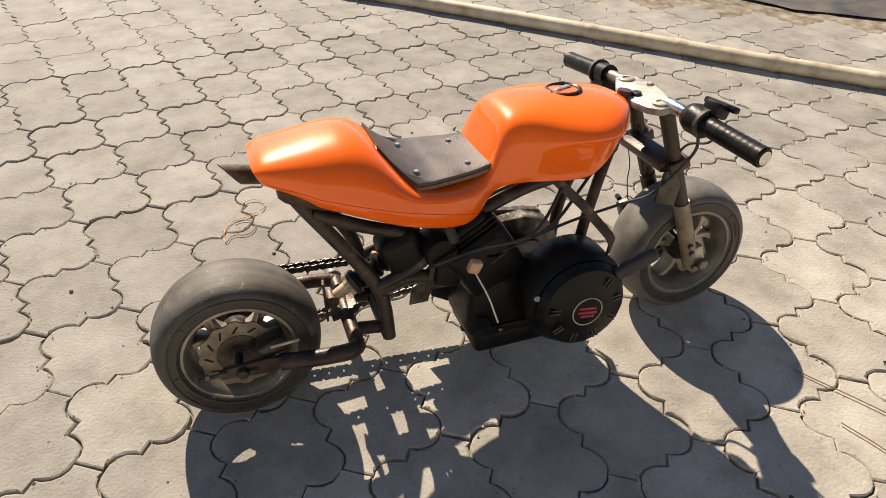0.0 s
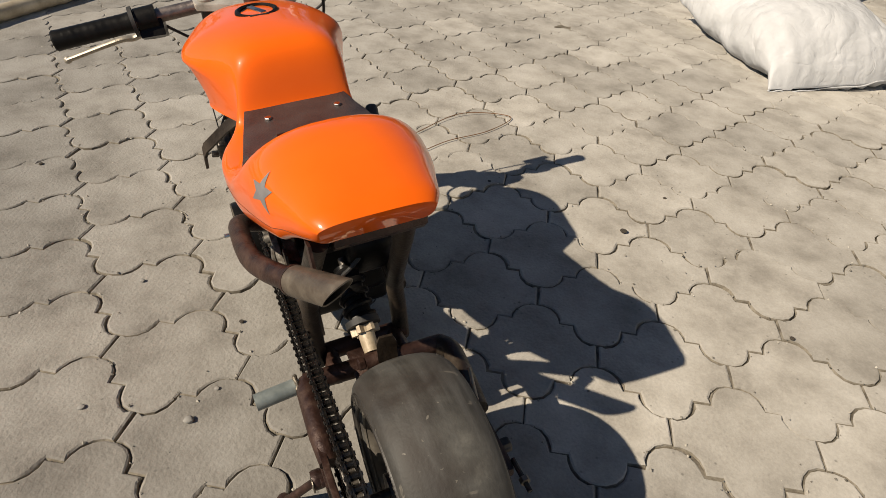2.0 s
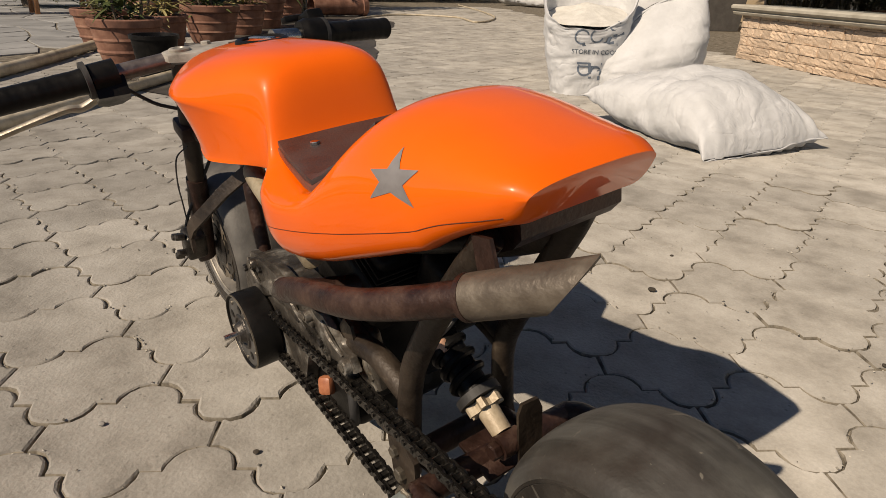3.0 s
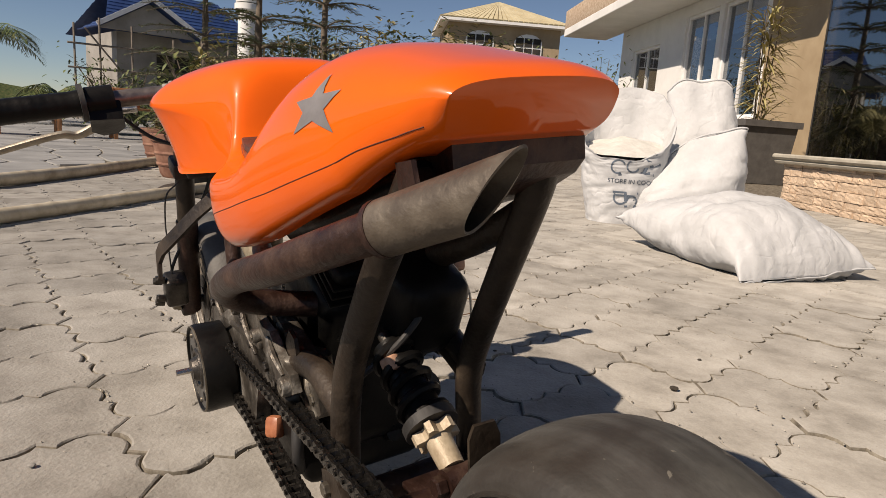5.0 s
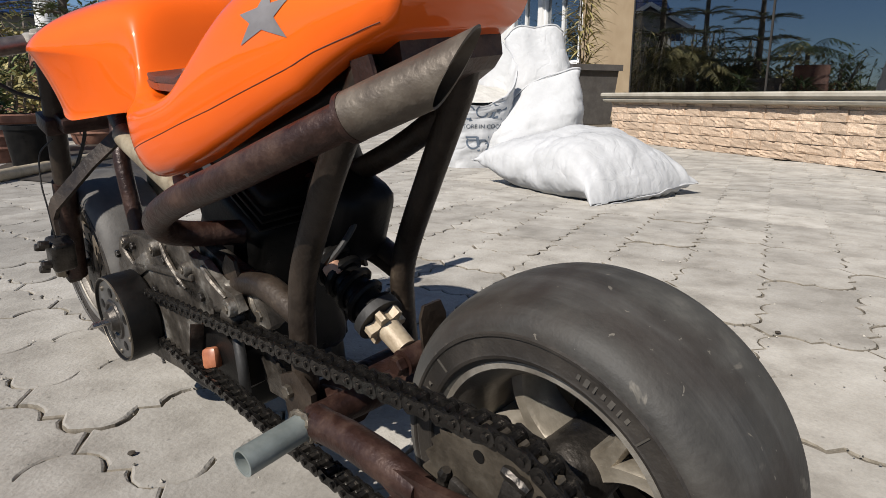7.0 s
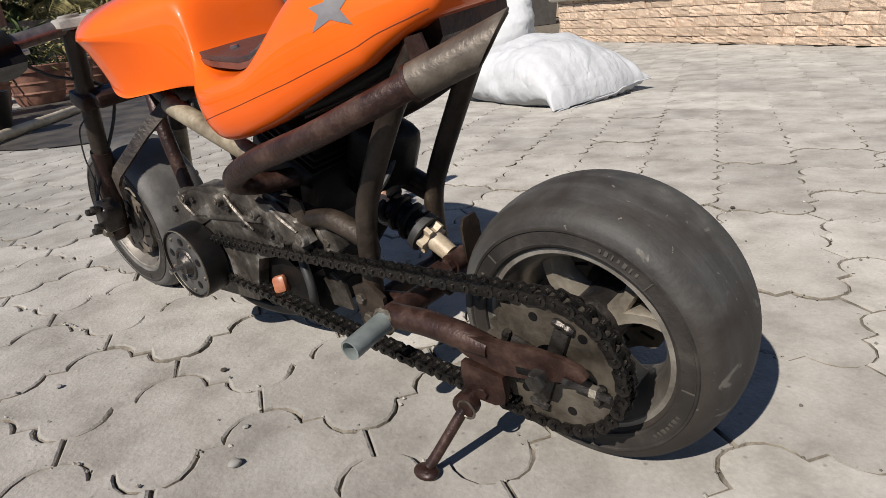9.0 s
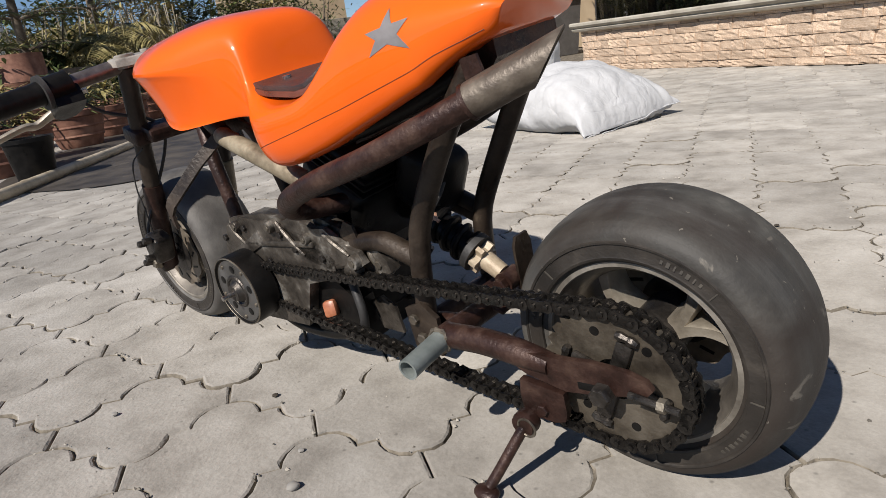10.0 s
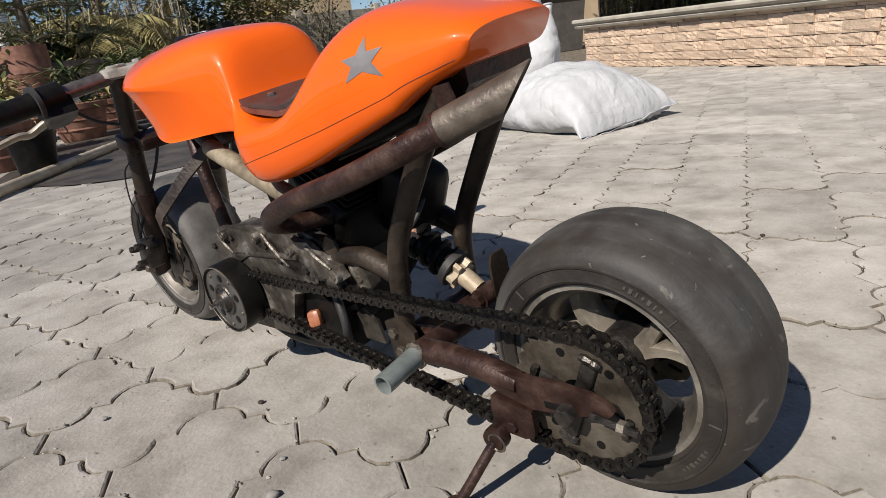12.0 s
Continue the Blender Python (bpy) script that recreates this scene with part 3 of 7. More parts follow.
def shell_ring(x, row):
    zt, zw, zb, w, wb, up, lo, off = row
    half = []
    for k in range(13):
        a = 0.5 * math.pi * k / 12
        half.append((w * math.sin(a) ** (2 / up), zw + (zt - zw) * math.cos(a) ** (2 / up)))
    dent = float(np.interp(x, [0.455, 0.500, 0.555, 0.600, 0.640], [0.0, 0.004, 0.0045, 0.002, 0.0]))
    for k in range(1, 11):
        a = 0.5 * math.pi * k / 10
        half.append((wb + (w - wb) * math.cos(a) ** lo - dent * math.sin(2 * a) ** 1.2, zw - (zw - zb) * math.sin(a) ** lo))
    # the shell is open below: a lip, then its hollow inside
    deep = 0.42 * (zt - zb) * min(max((x - 0.100) / 0.03, 0.02), 1.0)
    half += [(wb - 0.004, zb), (wb - 0.006, zb + 0.4 * deep), (wb * 0.85, zb + 0.85 * deep), (wb * 0.3, zb + deep)]
    # the tail's end face leans forward below
    slant = 0.50 * max(0.0, 1.0 - (x - SHELL[0][0]) / 0.080)
    ring = [(x + slant * (zt - z), off + y, z) for y, z in half] + [(x + slant * (zt - z), off - y, z) for y, z in half[::-1][:-1]]
    return ring


XS, SHELL_ROWS = shell_rows()
bodywork = grid_mesh("bodywork", [shell_ring(x, r) for x, r in zip(XS, SHELL_ROWS)], M_ORANGE, bike, "glossy orange fibreglass tank and tail shell", angle=60)


def flank(x, side=1):
    """The flank's outline at x, from the top down."""
    row = [float(np.interp(x, XS, SHELL_ROWS[:, k])) for k in range(SHELL_ROWS.shape[1])]
    half = shell_ring(x, row)[:23]
    if side < 0:
        half = [(p[0], 2 * row[7] - p[1], p[2]) for p in half]
    return half


def on_shell(x, z, side=1, out=0.0008):
    """A point on the shell's flank at x and height z."""
    pts = sorted((p[2], p[1], p[0]) for p in flank(x, side))
    zs = [p[0] for p in pts]
    return (float(np.interp(z, zs, [p[2] for p in pts])), float(np.interp(z, zs, [p[1] for p in pts])) + side * out, z)


def star_decal():
    """An uneven five-pointed star laid on the flank."""
    tips = [(0.1700, 0.4372), (0.1510, 0.4292), (0.1490, 0.4093), (0.1830, 0.4075), (0.1865, 0.4235)]
    cx, cz = sum(p[0] for p in tips) / 5, sum(p[1] for p in tips) / 5
    tips = [(cx + 1.2 * (x - cx), cz + 1.16 * (z - cz)) for x, z in tips]
    flat = []
    for k in range(5):
        a, b = tips[k], tips[(k + 1) % 5]
        flat += [a, (cx + 0.52 * ((a[0] + b[0]) / 2 - cx), cz + 0.52 * ((a[1] + b[1]) / 2 - cz))]

    def on(x, z):
        p = on_shell(x, z, 1, 0.0)
        return (p[0], p[1] + 0.0004, p[2] + 0.0004)

    bm = bmesh.new()
    for k in range(10):
        a, b = flat[k], flat[(k + 1) % 10]
        rows = []
        for i in range(7):
            t = i / 6
            rows.append([(cx + (a[0] + (b[0] - a[0]) * j / 6 - cx) * t, cz + (a[1] + (b[1] - a[1]) * j / 6 - cz) * t) for j in range(7)])
        vs = [[bm.verts.new(on(*p)) for p in row] for row in rows]
        for i in range(6):
            for j in range(6):
                bm.faces.new((vs[i][j], vs[i][j + 1], vs[i + 1][j + 1], vs[i + 1][j]))
    bmesh.ops.remove_doubles(bm, verts=bm.verts, dist=0.00005)
    return part("star_decal", bm, M_GREY_DECAL, bodywork, "faded grey five-pointed star sticker", angle=180)


star_decal()

# the moulded seam along the lower flank, both sides
def seam_height(x):
    return float(np.interp(x, [0.074, 0.090, 0.124, 0.171, 0.230, 0.297, 0.380], [0.4125, 0.407, 0.3985, 0.384, 0.3665, 0.349, 0.329]))


for side in (1, -1):
    pts = [on_shell(x, seam_height(x), side, -0.0001) for x in lin(0.076, 0.380, 40)]
    part("seam", tube_bm(pts, 0.00042, 6, 2), M_GROOVE, bodywork, "fine dark seam line")

# filler cap on the tank
CAPZ = 0.4635
cap = part("fuel_cap", lathe_bm([(0.0220, CAPZ - 0.006), (0.0225, CAPZ + 0.001), (0.0255, CAPZ + 0.003), (0.0290, CAPZ + 0.0015), (0.0305, CAPZ - 0.006)], 36, "z", (0.561, 0.009, 0), closed=True), M_BLACKPL, bodywork, "low black fuel cap ring with a silver latch")
part("cap_disc", lathe_bm([(0.001, CAPZ + 0.0005), (0.0215, CAPZ - 0.0005), (0.0225, CAPZ - 0.005), (0.001, CAPZ - 0.005)], 32, "z", (0.561, 0.009, 0)), M_DARKSTEEL, cap)
part("latch", box_bm((0.034, 0.009, 0.003), (0.559, 0.009, CAPZ + 0.0022), 0.001, (0, 0, 25)), M_CHROME, cap)
part("cap_hinge", box_bm((0.006, 0.026, 0.004), (0.535, 0.009, CAPZ + 0.001), 0.001), M_DARKSTEEL, cap)

# seat pad: a bowed plate that sits between the tail and the tank
PAD = [(0.428, 0.060), (0.414, 0.046), (0.410, 0.0), (0.414, -0.046), (0.428, -0.064), (0.360, -0.078), (0.290, -0.090), (0.264, -0.066), (0.244, -0.048), (0.244, 0.048), (0.264, 0.066), (0.290, 0.086), (0.360, 0.073)]


def seat_pad(name, low, high, grow, material, parent, label):
    bm = slab_bm([(0.335 + (x - 0.335) * grow, y * grow + 0.004) for x, y in PAD], low, high, 0.002)
    bmesh.ops.triangulate(bm, faces=[f for f in bm.faces if len(f.verts) > 4])
    bmesh.ops.subdivide_edges(bm, edges=[e for e in bm.edges if e.calc_length() > 0.025], cuts=2, use_grid_fill=True)
    for v in bm.verts:
        x, y, z = v.co
        back = max(0.0, 0.30 - x) / 0.056
        v.co.z = z + 0.382 + 0.05 * min(back, 1.0) ** 1.6 - 0.35 * y * y + 0.004 * max(0, (x - 0.38) / 0.04)
    return part(name, bm, material, parent, label)


pad = seat_pad("seat_pad", 0.0035, 0.0085, 1.0, M_PAD, bike, "thin black vinyl seat pad held by four bolts")
# Red-brown layer added below the vinyl; its tint is sun on the pad's edge.
seat_pad("pad_edge", -0.0025, 0.0033, 1.02, M_PADEDGE, pad, "glossy red-brown layer added as the pad's sunlit edge")
for x, y in ((0.380, 0.043), (0.380, -0.045), (0.298, 0.052), (0.298, -0.052)):
    bolt(pad, (x, y, 0.3905 - 0.35 * y * y + (0.002 if x < 0.3 else 0)), (0, 0, 1), 0.0048, 0.003, M_CHROME)


# ----- wheels -----
def tyre_profile(R, half, rim):
    """Outer, rounded slick profile and the bead, closed."""
    pts = []
    n = 20
    for k in range(n + 1):
        a = -math.pi / 2 + math.pi * k / n
        pts.append((rim + 0.0185 + (R - rim - 0.0185) * abs(math.cos(a)) ** 0.74, half * math.sin(a)))
    wall = [(0.0178, 0.968), (0.0100, 0.958), (0.0085, 0.985), (0.0065, 0.985), (0.0050, 0.945), (0.0020, 0.91), (-0.001, 0.86), (-0.001, 0.70)]
    pts += [(rim + r, half * y) for r, y in wall] + [(rim + r, -half * y) for r, y in wall[::-1]]
    return pts


def wheel(name, centre, R, half, label, disc_side, rubber=None):
    rim = 0.0865
    lip = half * 0.86
    prof = [(rim + 0.003, lip), (rim + 0.004, lip - 0.003), (rim - 0.004, lip - 0.006), (rim - 0.010, half * 0.5), (rim - 0.012, 0), (rim - 0.010, -half * 0.5),
            (rim - 0.004, -lip + 0.006), (rim + 0.004, -lip + 0.003), (rim + 0.003, -lip), (rim - 0.002, -lip - 0.001), (rim - 0.009, -lip + 0.006), (rim - 0.016, -half * 0.45),
            (rim - 0.017, 0), (rim - 0.016, half * 0.45), (rim - 0.009, lip - 0.006), (rim - 0.002, lip + 0.001)]
    w = part(name, lathe_bm(prof, 72, "y", bm=None, closed=True), M_RIMDARK, bike, label, angle=50)
    w.location = centre
    part("tyre", lathe_bm(tyre_profile(R, half, rim), 96, "y", closed=True), rubber or M_TYRE, w, "bald dusty black slick tyre", angle=30)
    for s in (1, -1):
        part("sidewall", lathe_bm([(rim + 0.0045, s * half * 0.955), (rim + 0.0050, s * half * 0.992), (rim + 0.0072, s * half * 1.004), (rim + 0.0086, s * half * 0.994), (rim + 0.0186, s * half * 0.996), (rim + 0.0196, s * half * 1.022), (rim + 0.0214, s * half * 1.024), (rim + 0.0226, s * half * 0.975)], 96, "y", closed=True), M_TYREWALL, w, "grimy tyre sidewall with a raised ring", angle=25)
        part("rim_lip", lathe_bm([(rim + 0.0045, s * (lip - 0.001)), (rim + 0.005, s * (lip + 0.0015)), (rim - 0.003, s * (lip + 0.0025)), (rim - 0.004, s * (lip + 0.0005))], 72, "y", closed=True), M_RIMLIP, w, "worn grey rim edge")
    part("hub", lathe_bm([(0.006, half * 0.9), (0.018, half * 0.9), (0.020, half * 0.6), (0.026, half * 0.45), (0.026, -half * 0.45), (0.020, -half * 0.6), (0.018, -half * 0.9), (0.006, -half * 0.9)], 28, "y"), M_DARKSTEEL, w)
    # three broad cast spokes, each forked at the rim
    for k in range(3):
        a = 2 * math.pi * k / 3 + 0.5
        bm = bmesh.new()
        for fork in (-1, 1):
            rings = []
            for t in lin(0, 1, 9):
                r = 0.020 + (rim - 0.033) * t
                ang = a + fork * (0.10 + 0.36 * t**1.7)
                wide, thick = 0.0058 + 0.003 * abs(t - 0.5) * 2, half * (0.36 - 0.08 * t)
                c = Vector((r * math.cos(ang), 0, r * math.sin(ang)))
                tang = Vector((-math.sin(ang), 0, math.cos(ang)))
                rings.append([c + tang * wide * u + Vector((0, thick * v, 0)) for u, v in ((1, 0.8), (0.7, 1), (-0.7, 1), (-1, 0.8), (-1, -0.8), (-0.7, -1), (0.7, -1), (1, -0.8))])
            ring_bm(bm, rings)
        part("spoke", bm, M_ALLOY, w, "cream cast alloy spoke")
    # valve
    part("valve", tube_bm([(0, 0.006, -(rim - 0.014)), (0, 0.010, -(rim - 0.034))], 0.0028, 8), M_RUBBER, w)
    # raised marks on the sidewall, which stay unreadable
    for s in (1, -1):
        for start in (0.2, 1.9, 3.6, 5.2):
            bm = bmesh.new()
            for q in range(7):
                a = start + q * 0.055
                rr = rim + 0.0138
                at = Matrix.Translation((rr * math.cos(a), s * (half * 0.997), rr * math.sin(a))) @ Matrix.Rotation(-a, 4, "Y")
                bmesh.ops.create_cube(bm, size=1.0, matrix=at @ Matrix.Rotation(-0.35 * s, 4, "Z") @ Matrix.Diagonal((0.0046 if q % 3 else 0.003, 0.0013, (0.0022, 0.0030, 0.0014)[q % 3], 1)))
            part("raised_mark", bm, M_TYREMARK, w)
    for s in (1, -1):
        for a in (0.75, 2.35, 3.3, 4.6, 5.9):
            rr = rim + 0.0135
            part("moulded_line", box_bm((0.0105, 0.0016, 0.0010), (rr * math.cos(a), s * half * 0.998, rr * math.sin(a)), 0, (0, -math.degrees(a), 0)), M_TYREMARK, w)
    # slotted brake disc
    bm = bmesh.new()
    y = disc_side * (half * 0.80)
    outline = []
    for k in range(96):
        a = 2 * math.pi * k / 96
        outline.append((0.060 + 0.0022 * math.cos(12 * a), a))
    o = [[(r * math.cos(a), y + h, r * math.sin(a)) for r, a in outline] for h in (-0.0015, 0.0015)]
    i = [[(0.034 * math.cos(a), y + h, 0.034 * math.sin(a)) for r, a in outline] for h in (0.0015, -0.0015)]
    ring_bm(bm, [o[0], o[1], i[0], i[1]], True, False, True)
    disc = part("brake_disc", bm, M_DISC, w, "worn slotted steel brake disc")
    for k in range(12):
        a = 2 * math.pi * k / 12
        r = 0.047
        part("slot", box_bm((0.014, 0.0042, 0.0032), (r * math.cos(a), y, r * math.sin(a)), 0, (0, -math.degrees(a) + 38, 0)), M_BLACKPL, disc)
    part("disc_carrier", lathe_bm([(0.012, y - disc_side * 0.004), (0.036, y - disc_side * 0.004), (0.036, y + disc_side * 0.0026), (0.030, y + disc_side * 0.004), (0.012, y + disc_side * 0.004)], 36, "y"), M_DARKSTEEL, disc)
    return w


rear_wheel = wheel("rear_wheel", AXLE_R, 0.1305, 0.0525, "rear wheel with forked cast spokes and wide slick tyre", -1)
front_wheel = wheel("front_wheel", AXLE_F, 0.130, 0.049, "front wheel with forked cast spokes and slick tyre", 1, M_TYREGREY)

# ----- chain drive -----
TEETH, PITCH = 31, 0.0127
R_BIG, R_SMALL = PITCH / (2 * math.sin(math.pi / TEETH)), PITCH / (2 * math.sin(math.pi / 12))
CHAIN_Y = 0.0755
C_BIG, C_SMALL = Vector((AXLE_R[0], CHAIN_Y, AXLE_R[2])), Vector((0.515, CHAIN_Y, 0.142))


def sprocket(name, centre, teeth, r, thick, material, holes, parent, label):
    bm = bmesh.new()
    outer = []
    for k in range(teeth * 6):
        a = 2 * math.pi * k / (teeth * 6)
        outer.append((r + (0.0035, 0.0028, 0.0, -0.0035, -0.0035, 0.0)[k % 6], a))
    rin = r * (0.30 if holes else 0.25)
    ob = [[(q * math.cos(a), h, q * math.sin(a)) for q, a in outer] for h in (-thick / 2, thick / 2)]
    ib = [[(rin * math.cos(a), h, rin * math.sin(a)) for q, a in outer] for h in (thick / 2, -thick / 2)]
    ring_bm(bm, [ob[0], ob[1], ib[0], ib[1]], True, False, True)
    ob = part(name, bm, material, parent, label, angle=30)
    ob.location = centre
    for k in range(holes):
        a = 2 * math.pi * (k + 0.2) / holes
        part("hole", lathe_bm([(0.0005, thick / 2 + 0.0006), (0.0042, thick / 2 + 0.0006), (0.0042, -thick / 2 - 0.0006), (0.0005, -thick / 2 - 0.0006)], 14, "y", (0.045 * math.cos(a), 0, 0.045 * math.sin(a))), M_BLACKPL, ob)
    return ob


big = sprocket("rear_sprocket", C_BIG, TEETH, R_BIG, 0.006, M_SPROCKETBIG, 6, bike, "dull steel rear sprocket with welded carrier")
small = sprocket("front_sprocket", C_SMALL, 12, R_SMALL, 0.006, M_DARKSTEEL, 0, bike, "small oily drive sprocket")
# welded cross-shaped carrier on the sprocket
for k in range(4):
    a = math.pi * k / 2 + 0.35
    part("carrier_arm", box_bm((0.034, 0.007, 0.015), (0.024 * math.cos(a), 0.0045, 0.024 * math.sin(a)), 0.003, (0, -math.degrees(a), 0)), M_DARKSTEEL, big)
    part("weld_bead", tube_bm([(0.046 * math.cos(a + d), 0.006, 0.046 * math.sin(a + d)) for d in (-0.2, -0.1, 0, 0.1, 0.2)], [0.003, 0.0042, 0.0032, 0.0044, 0.003], 7, 3), M_DARKSTEEL, big)


def chain_points():
    """Roller places round both sprockets, with a little sag in the lower run."""
    d = C_SMALL - C_BIG
    L = math.hypot(d.x, d.z)
    base = math.atan2(d.z, d.x)
    tilt = math.asin((R_BIG - R_SMALL) / L)
    top_n = base + math.pi / 2 - tilt
    low_n = base - math.pi / 2 + tilt
    pts = []

    def at(c, r, a):
        return Vector((c.x + r * math.cos(a), CHAIN_Y, c.z + r * math.sin(a)))

    dense = [at(C_BIG, R_BIG, top_n), at(C_SMALL, R_SMALL, top_n)]
    line = [dense[0].lerp(dense[1], t) - Vector((0, 0, 0.003 * 4 * t * (1 - t))) for t in lin(0, 1, 60)]
    line += [at(C_SMALL, R_SMALL, top_n + (low_n - top_n) * t) for t in lin(0, 1, 20)[1:]]
    a, b = at(C_SMALL, R_SMALL, low_n), at(C_BIG, R_BIG, low_n)
    line += [a.lerp(b, t) - Vector((0, 0, 0.003 * 4 * t * (1 - t))) for t in lin(0, 1, 60)[1:]]
    line += [at(C_BIG, R_BIG, low_n - (2 * math.pi - (top_n - low_n)) * t) for t in lin(0, 1, 80)[1:]]
    length = np.cumsum([0] + [(line[k + 1] - line[k]).length for k in range(len(line) - 1)])
    n = int(round(length[-1] / PITCH / 2)) * 2
    for s in lin(0, length[-1], n + 1)[:-1]:
        pts.append(Vector([float(np.interp(s, length, [p[k] for p in line])) for k in range(3)]))
    return pts


def link_mesh(name, half, gap, plate):
    """A chain link along x, rollers at both ends, plates waisted in the middle."""
    bm = bmesh.new()
    outline = []
    for cx, a0 in ((half, -70), (-half, 110)):
        for k in range(6):
            a = radians(a0 + 140 * k / 5)
            outline.append((cx + 0.0064 * math.cos(a), 0.0064 * math.sin(a)))
        outline.append((0, 0.0046 if a0 < 0 else -0.0046))
    for s in (1, -1):
        bm2 = slab_bm(outline, 0, plate, 0, pose(0, s * gap + (plate / 2 if s > 0 else plate / 2), 0, 90, 0, 0), bm)
    for cx in (half, -half):
        lathe_bm([(0.0005, gap + plate * 1.5), (0.0026, gap + plate * 1.25), (0.0026, -gap - plate * 1.25), (0.0005, -gap - plate * 1.25)], 10, "y", (cx, 0, 0), bm)
        lathe_bm([(0.0005, gap * 0.8), (0.0041, gap * 0.8), (0.0041, -gap * 0.8), (0.0005, -gap * 0.8)], 8, "y", (cx, 0, 0), bm)
    bmesh.ops.recalc_face_normals(bm, faces=bm.faces)
    me = bpy.data.meshes.new(name)
    bm.to_mesh(me)
    bm.free()
    me.materials.append(M_CHAIN)
    return me


chain = part("drive_chain", tube_bm([C_SMALL + Vector((0, 0, -0.003)), C_SMALL + Vector((0, 0, 0.003))], 0.002, 6), M_CHAIN, bike, "greasy dark roller chain hanging slightly slack")
LINKS = [link_mesh("outer_link", PITCH / 2, 0.0072, 0.0019), link_mesh("inner_link", PITCH / 2, 0.0051, 0.0019)]
CP = chain_points()
for k, p in enumerate(CP):
    q = CP[(k + 1) % len(CP)]
    ob = new("chain_link", LINKS[k % 2])
    ob.parent = chain
    d = q - p
    ob.matrix_local = Matrix.Translation((p + q) / 2) @ Matrix.Rotation(-math.atan2(d.z, d.x), 4, "Y")

# centrifugal clutch drum at the engine shaft
CL = Vector((0.528, 0.010, 0.137))
clutch = part("clutch_drum", lathe_bm([(0.010, 0.066), (0.045, 0.066), (0.0485, 0.069), (0.049, 0.096), (0.0475, 0.101), (0.0460, 0.101), (0.0445, 0.0975), (0.010, 0.0965)], 48, "y", CL), M_BLACKPL, bike, "round black clutch drum with a worn steel face")
part("face_plate", lathe_bm([(0.006, 0.0985), (0.0435, 0.0985), (0.0435, 0.0955), (0.006, 0.0955)], 48, "y", CL), M_CLUTCH, clutch)
part("clutch_hub", lathe_bm([(0.003, 0.106), (0.011, 0.106), (0.014, 0.100), (0.016, 0.0985), (0.003, 0.0985)], 24, "y", CL), M_DARKSTEEL, clutch)
part("face_rim", lathe_bm([(0.0445, 0.0978), (0.0470, 0.1015), (0.0480, 0.1010), (0.0478, 0.0970)], 48, "y", CL, closed=True), M_SPROCKET, clutch)
part("inner_ring", lathe_bm([(0.017, 0.0986), (0.0185, 0.1005), (0.0215, 0.1005), (0.023, 0.0986)], 40, "y", CL, closed=True), M_DARKSTEEL, clutch)
for k in range(5):
    a = 2 * math.pi * k / 5 + 0.4
    part("window_hole", lathe_bm([(0.0004, 0.0991), (0.0050, 0.0991), (0.0056, 0.0988), (0.0004, 0.0984)], 16, "y", CL + Vector((0.0315 * math.cos(a), 0, 0.0315 * math.sin(a)))), M_BLACKPL, clutch)
    part("rivet", lathe_bm([(0.0004, 0.1006), (0.0024, 0.1002), (0.0030, 0.0986), (0.0004, 0.0984)], 10, "y", CL + Vector((0.038 * math.cos(a + 0.6), 0, 0.038 * math.sin(a + 0.6)))), M_SPROCKET, clutch)
part("shaft_bolt", tube_bm([CL + Vector((0, 0.10, 0)), CL + Vector((0, 0.122, 0))], 0.0035, 8), M_CHROME, clutch)

# ----- frame -----
frame_rail = part("frame", tube_bm([(0.655, 0, 0.372), (0.655, 0, 0.435)], 0.019, 20), M_RUST, bike, "welded tubular steel frame with worn brown and grey paint")


def tube(name, points, r, material, parent=None, sides=12, label="", steps=8):
    return part(name, tube_bm(points, r, sides, steps), material, parent or frame_rail, label)


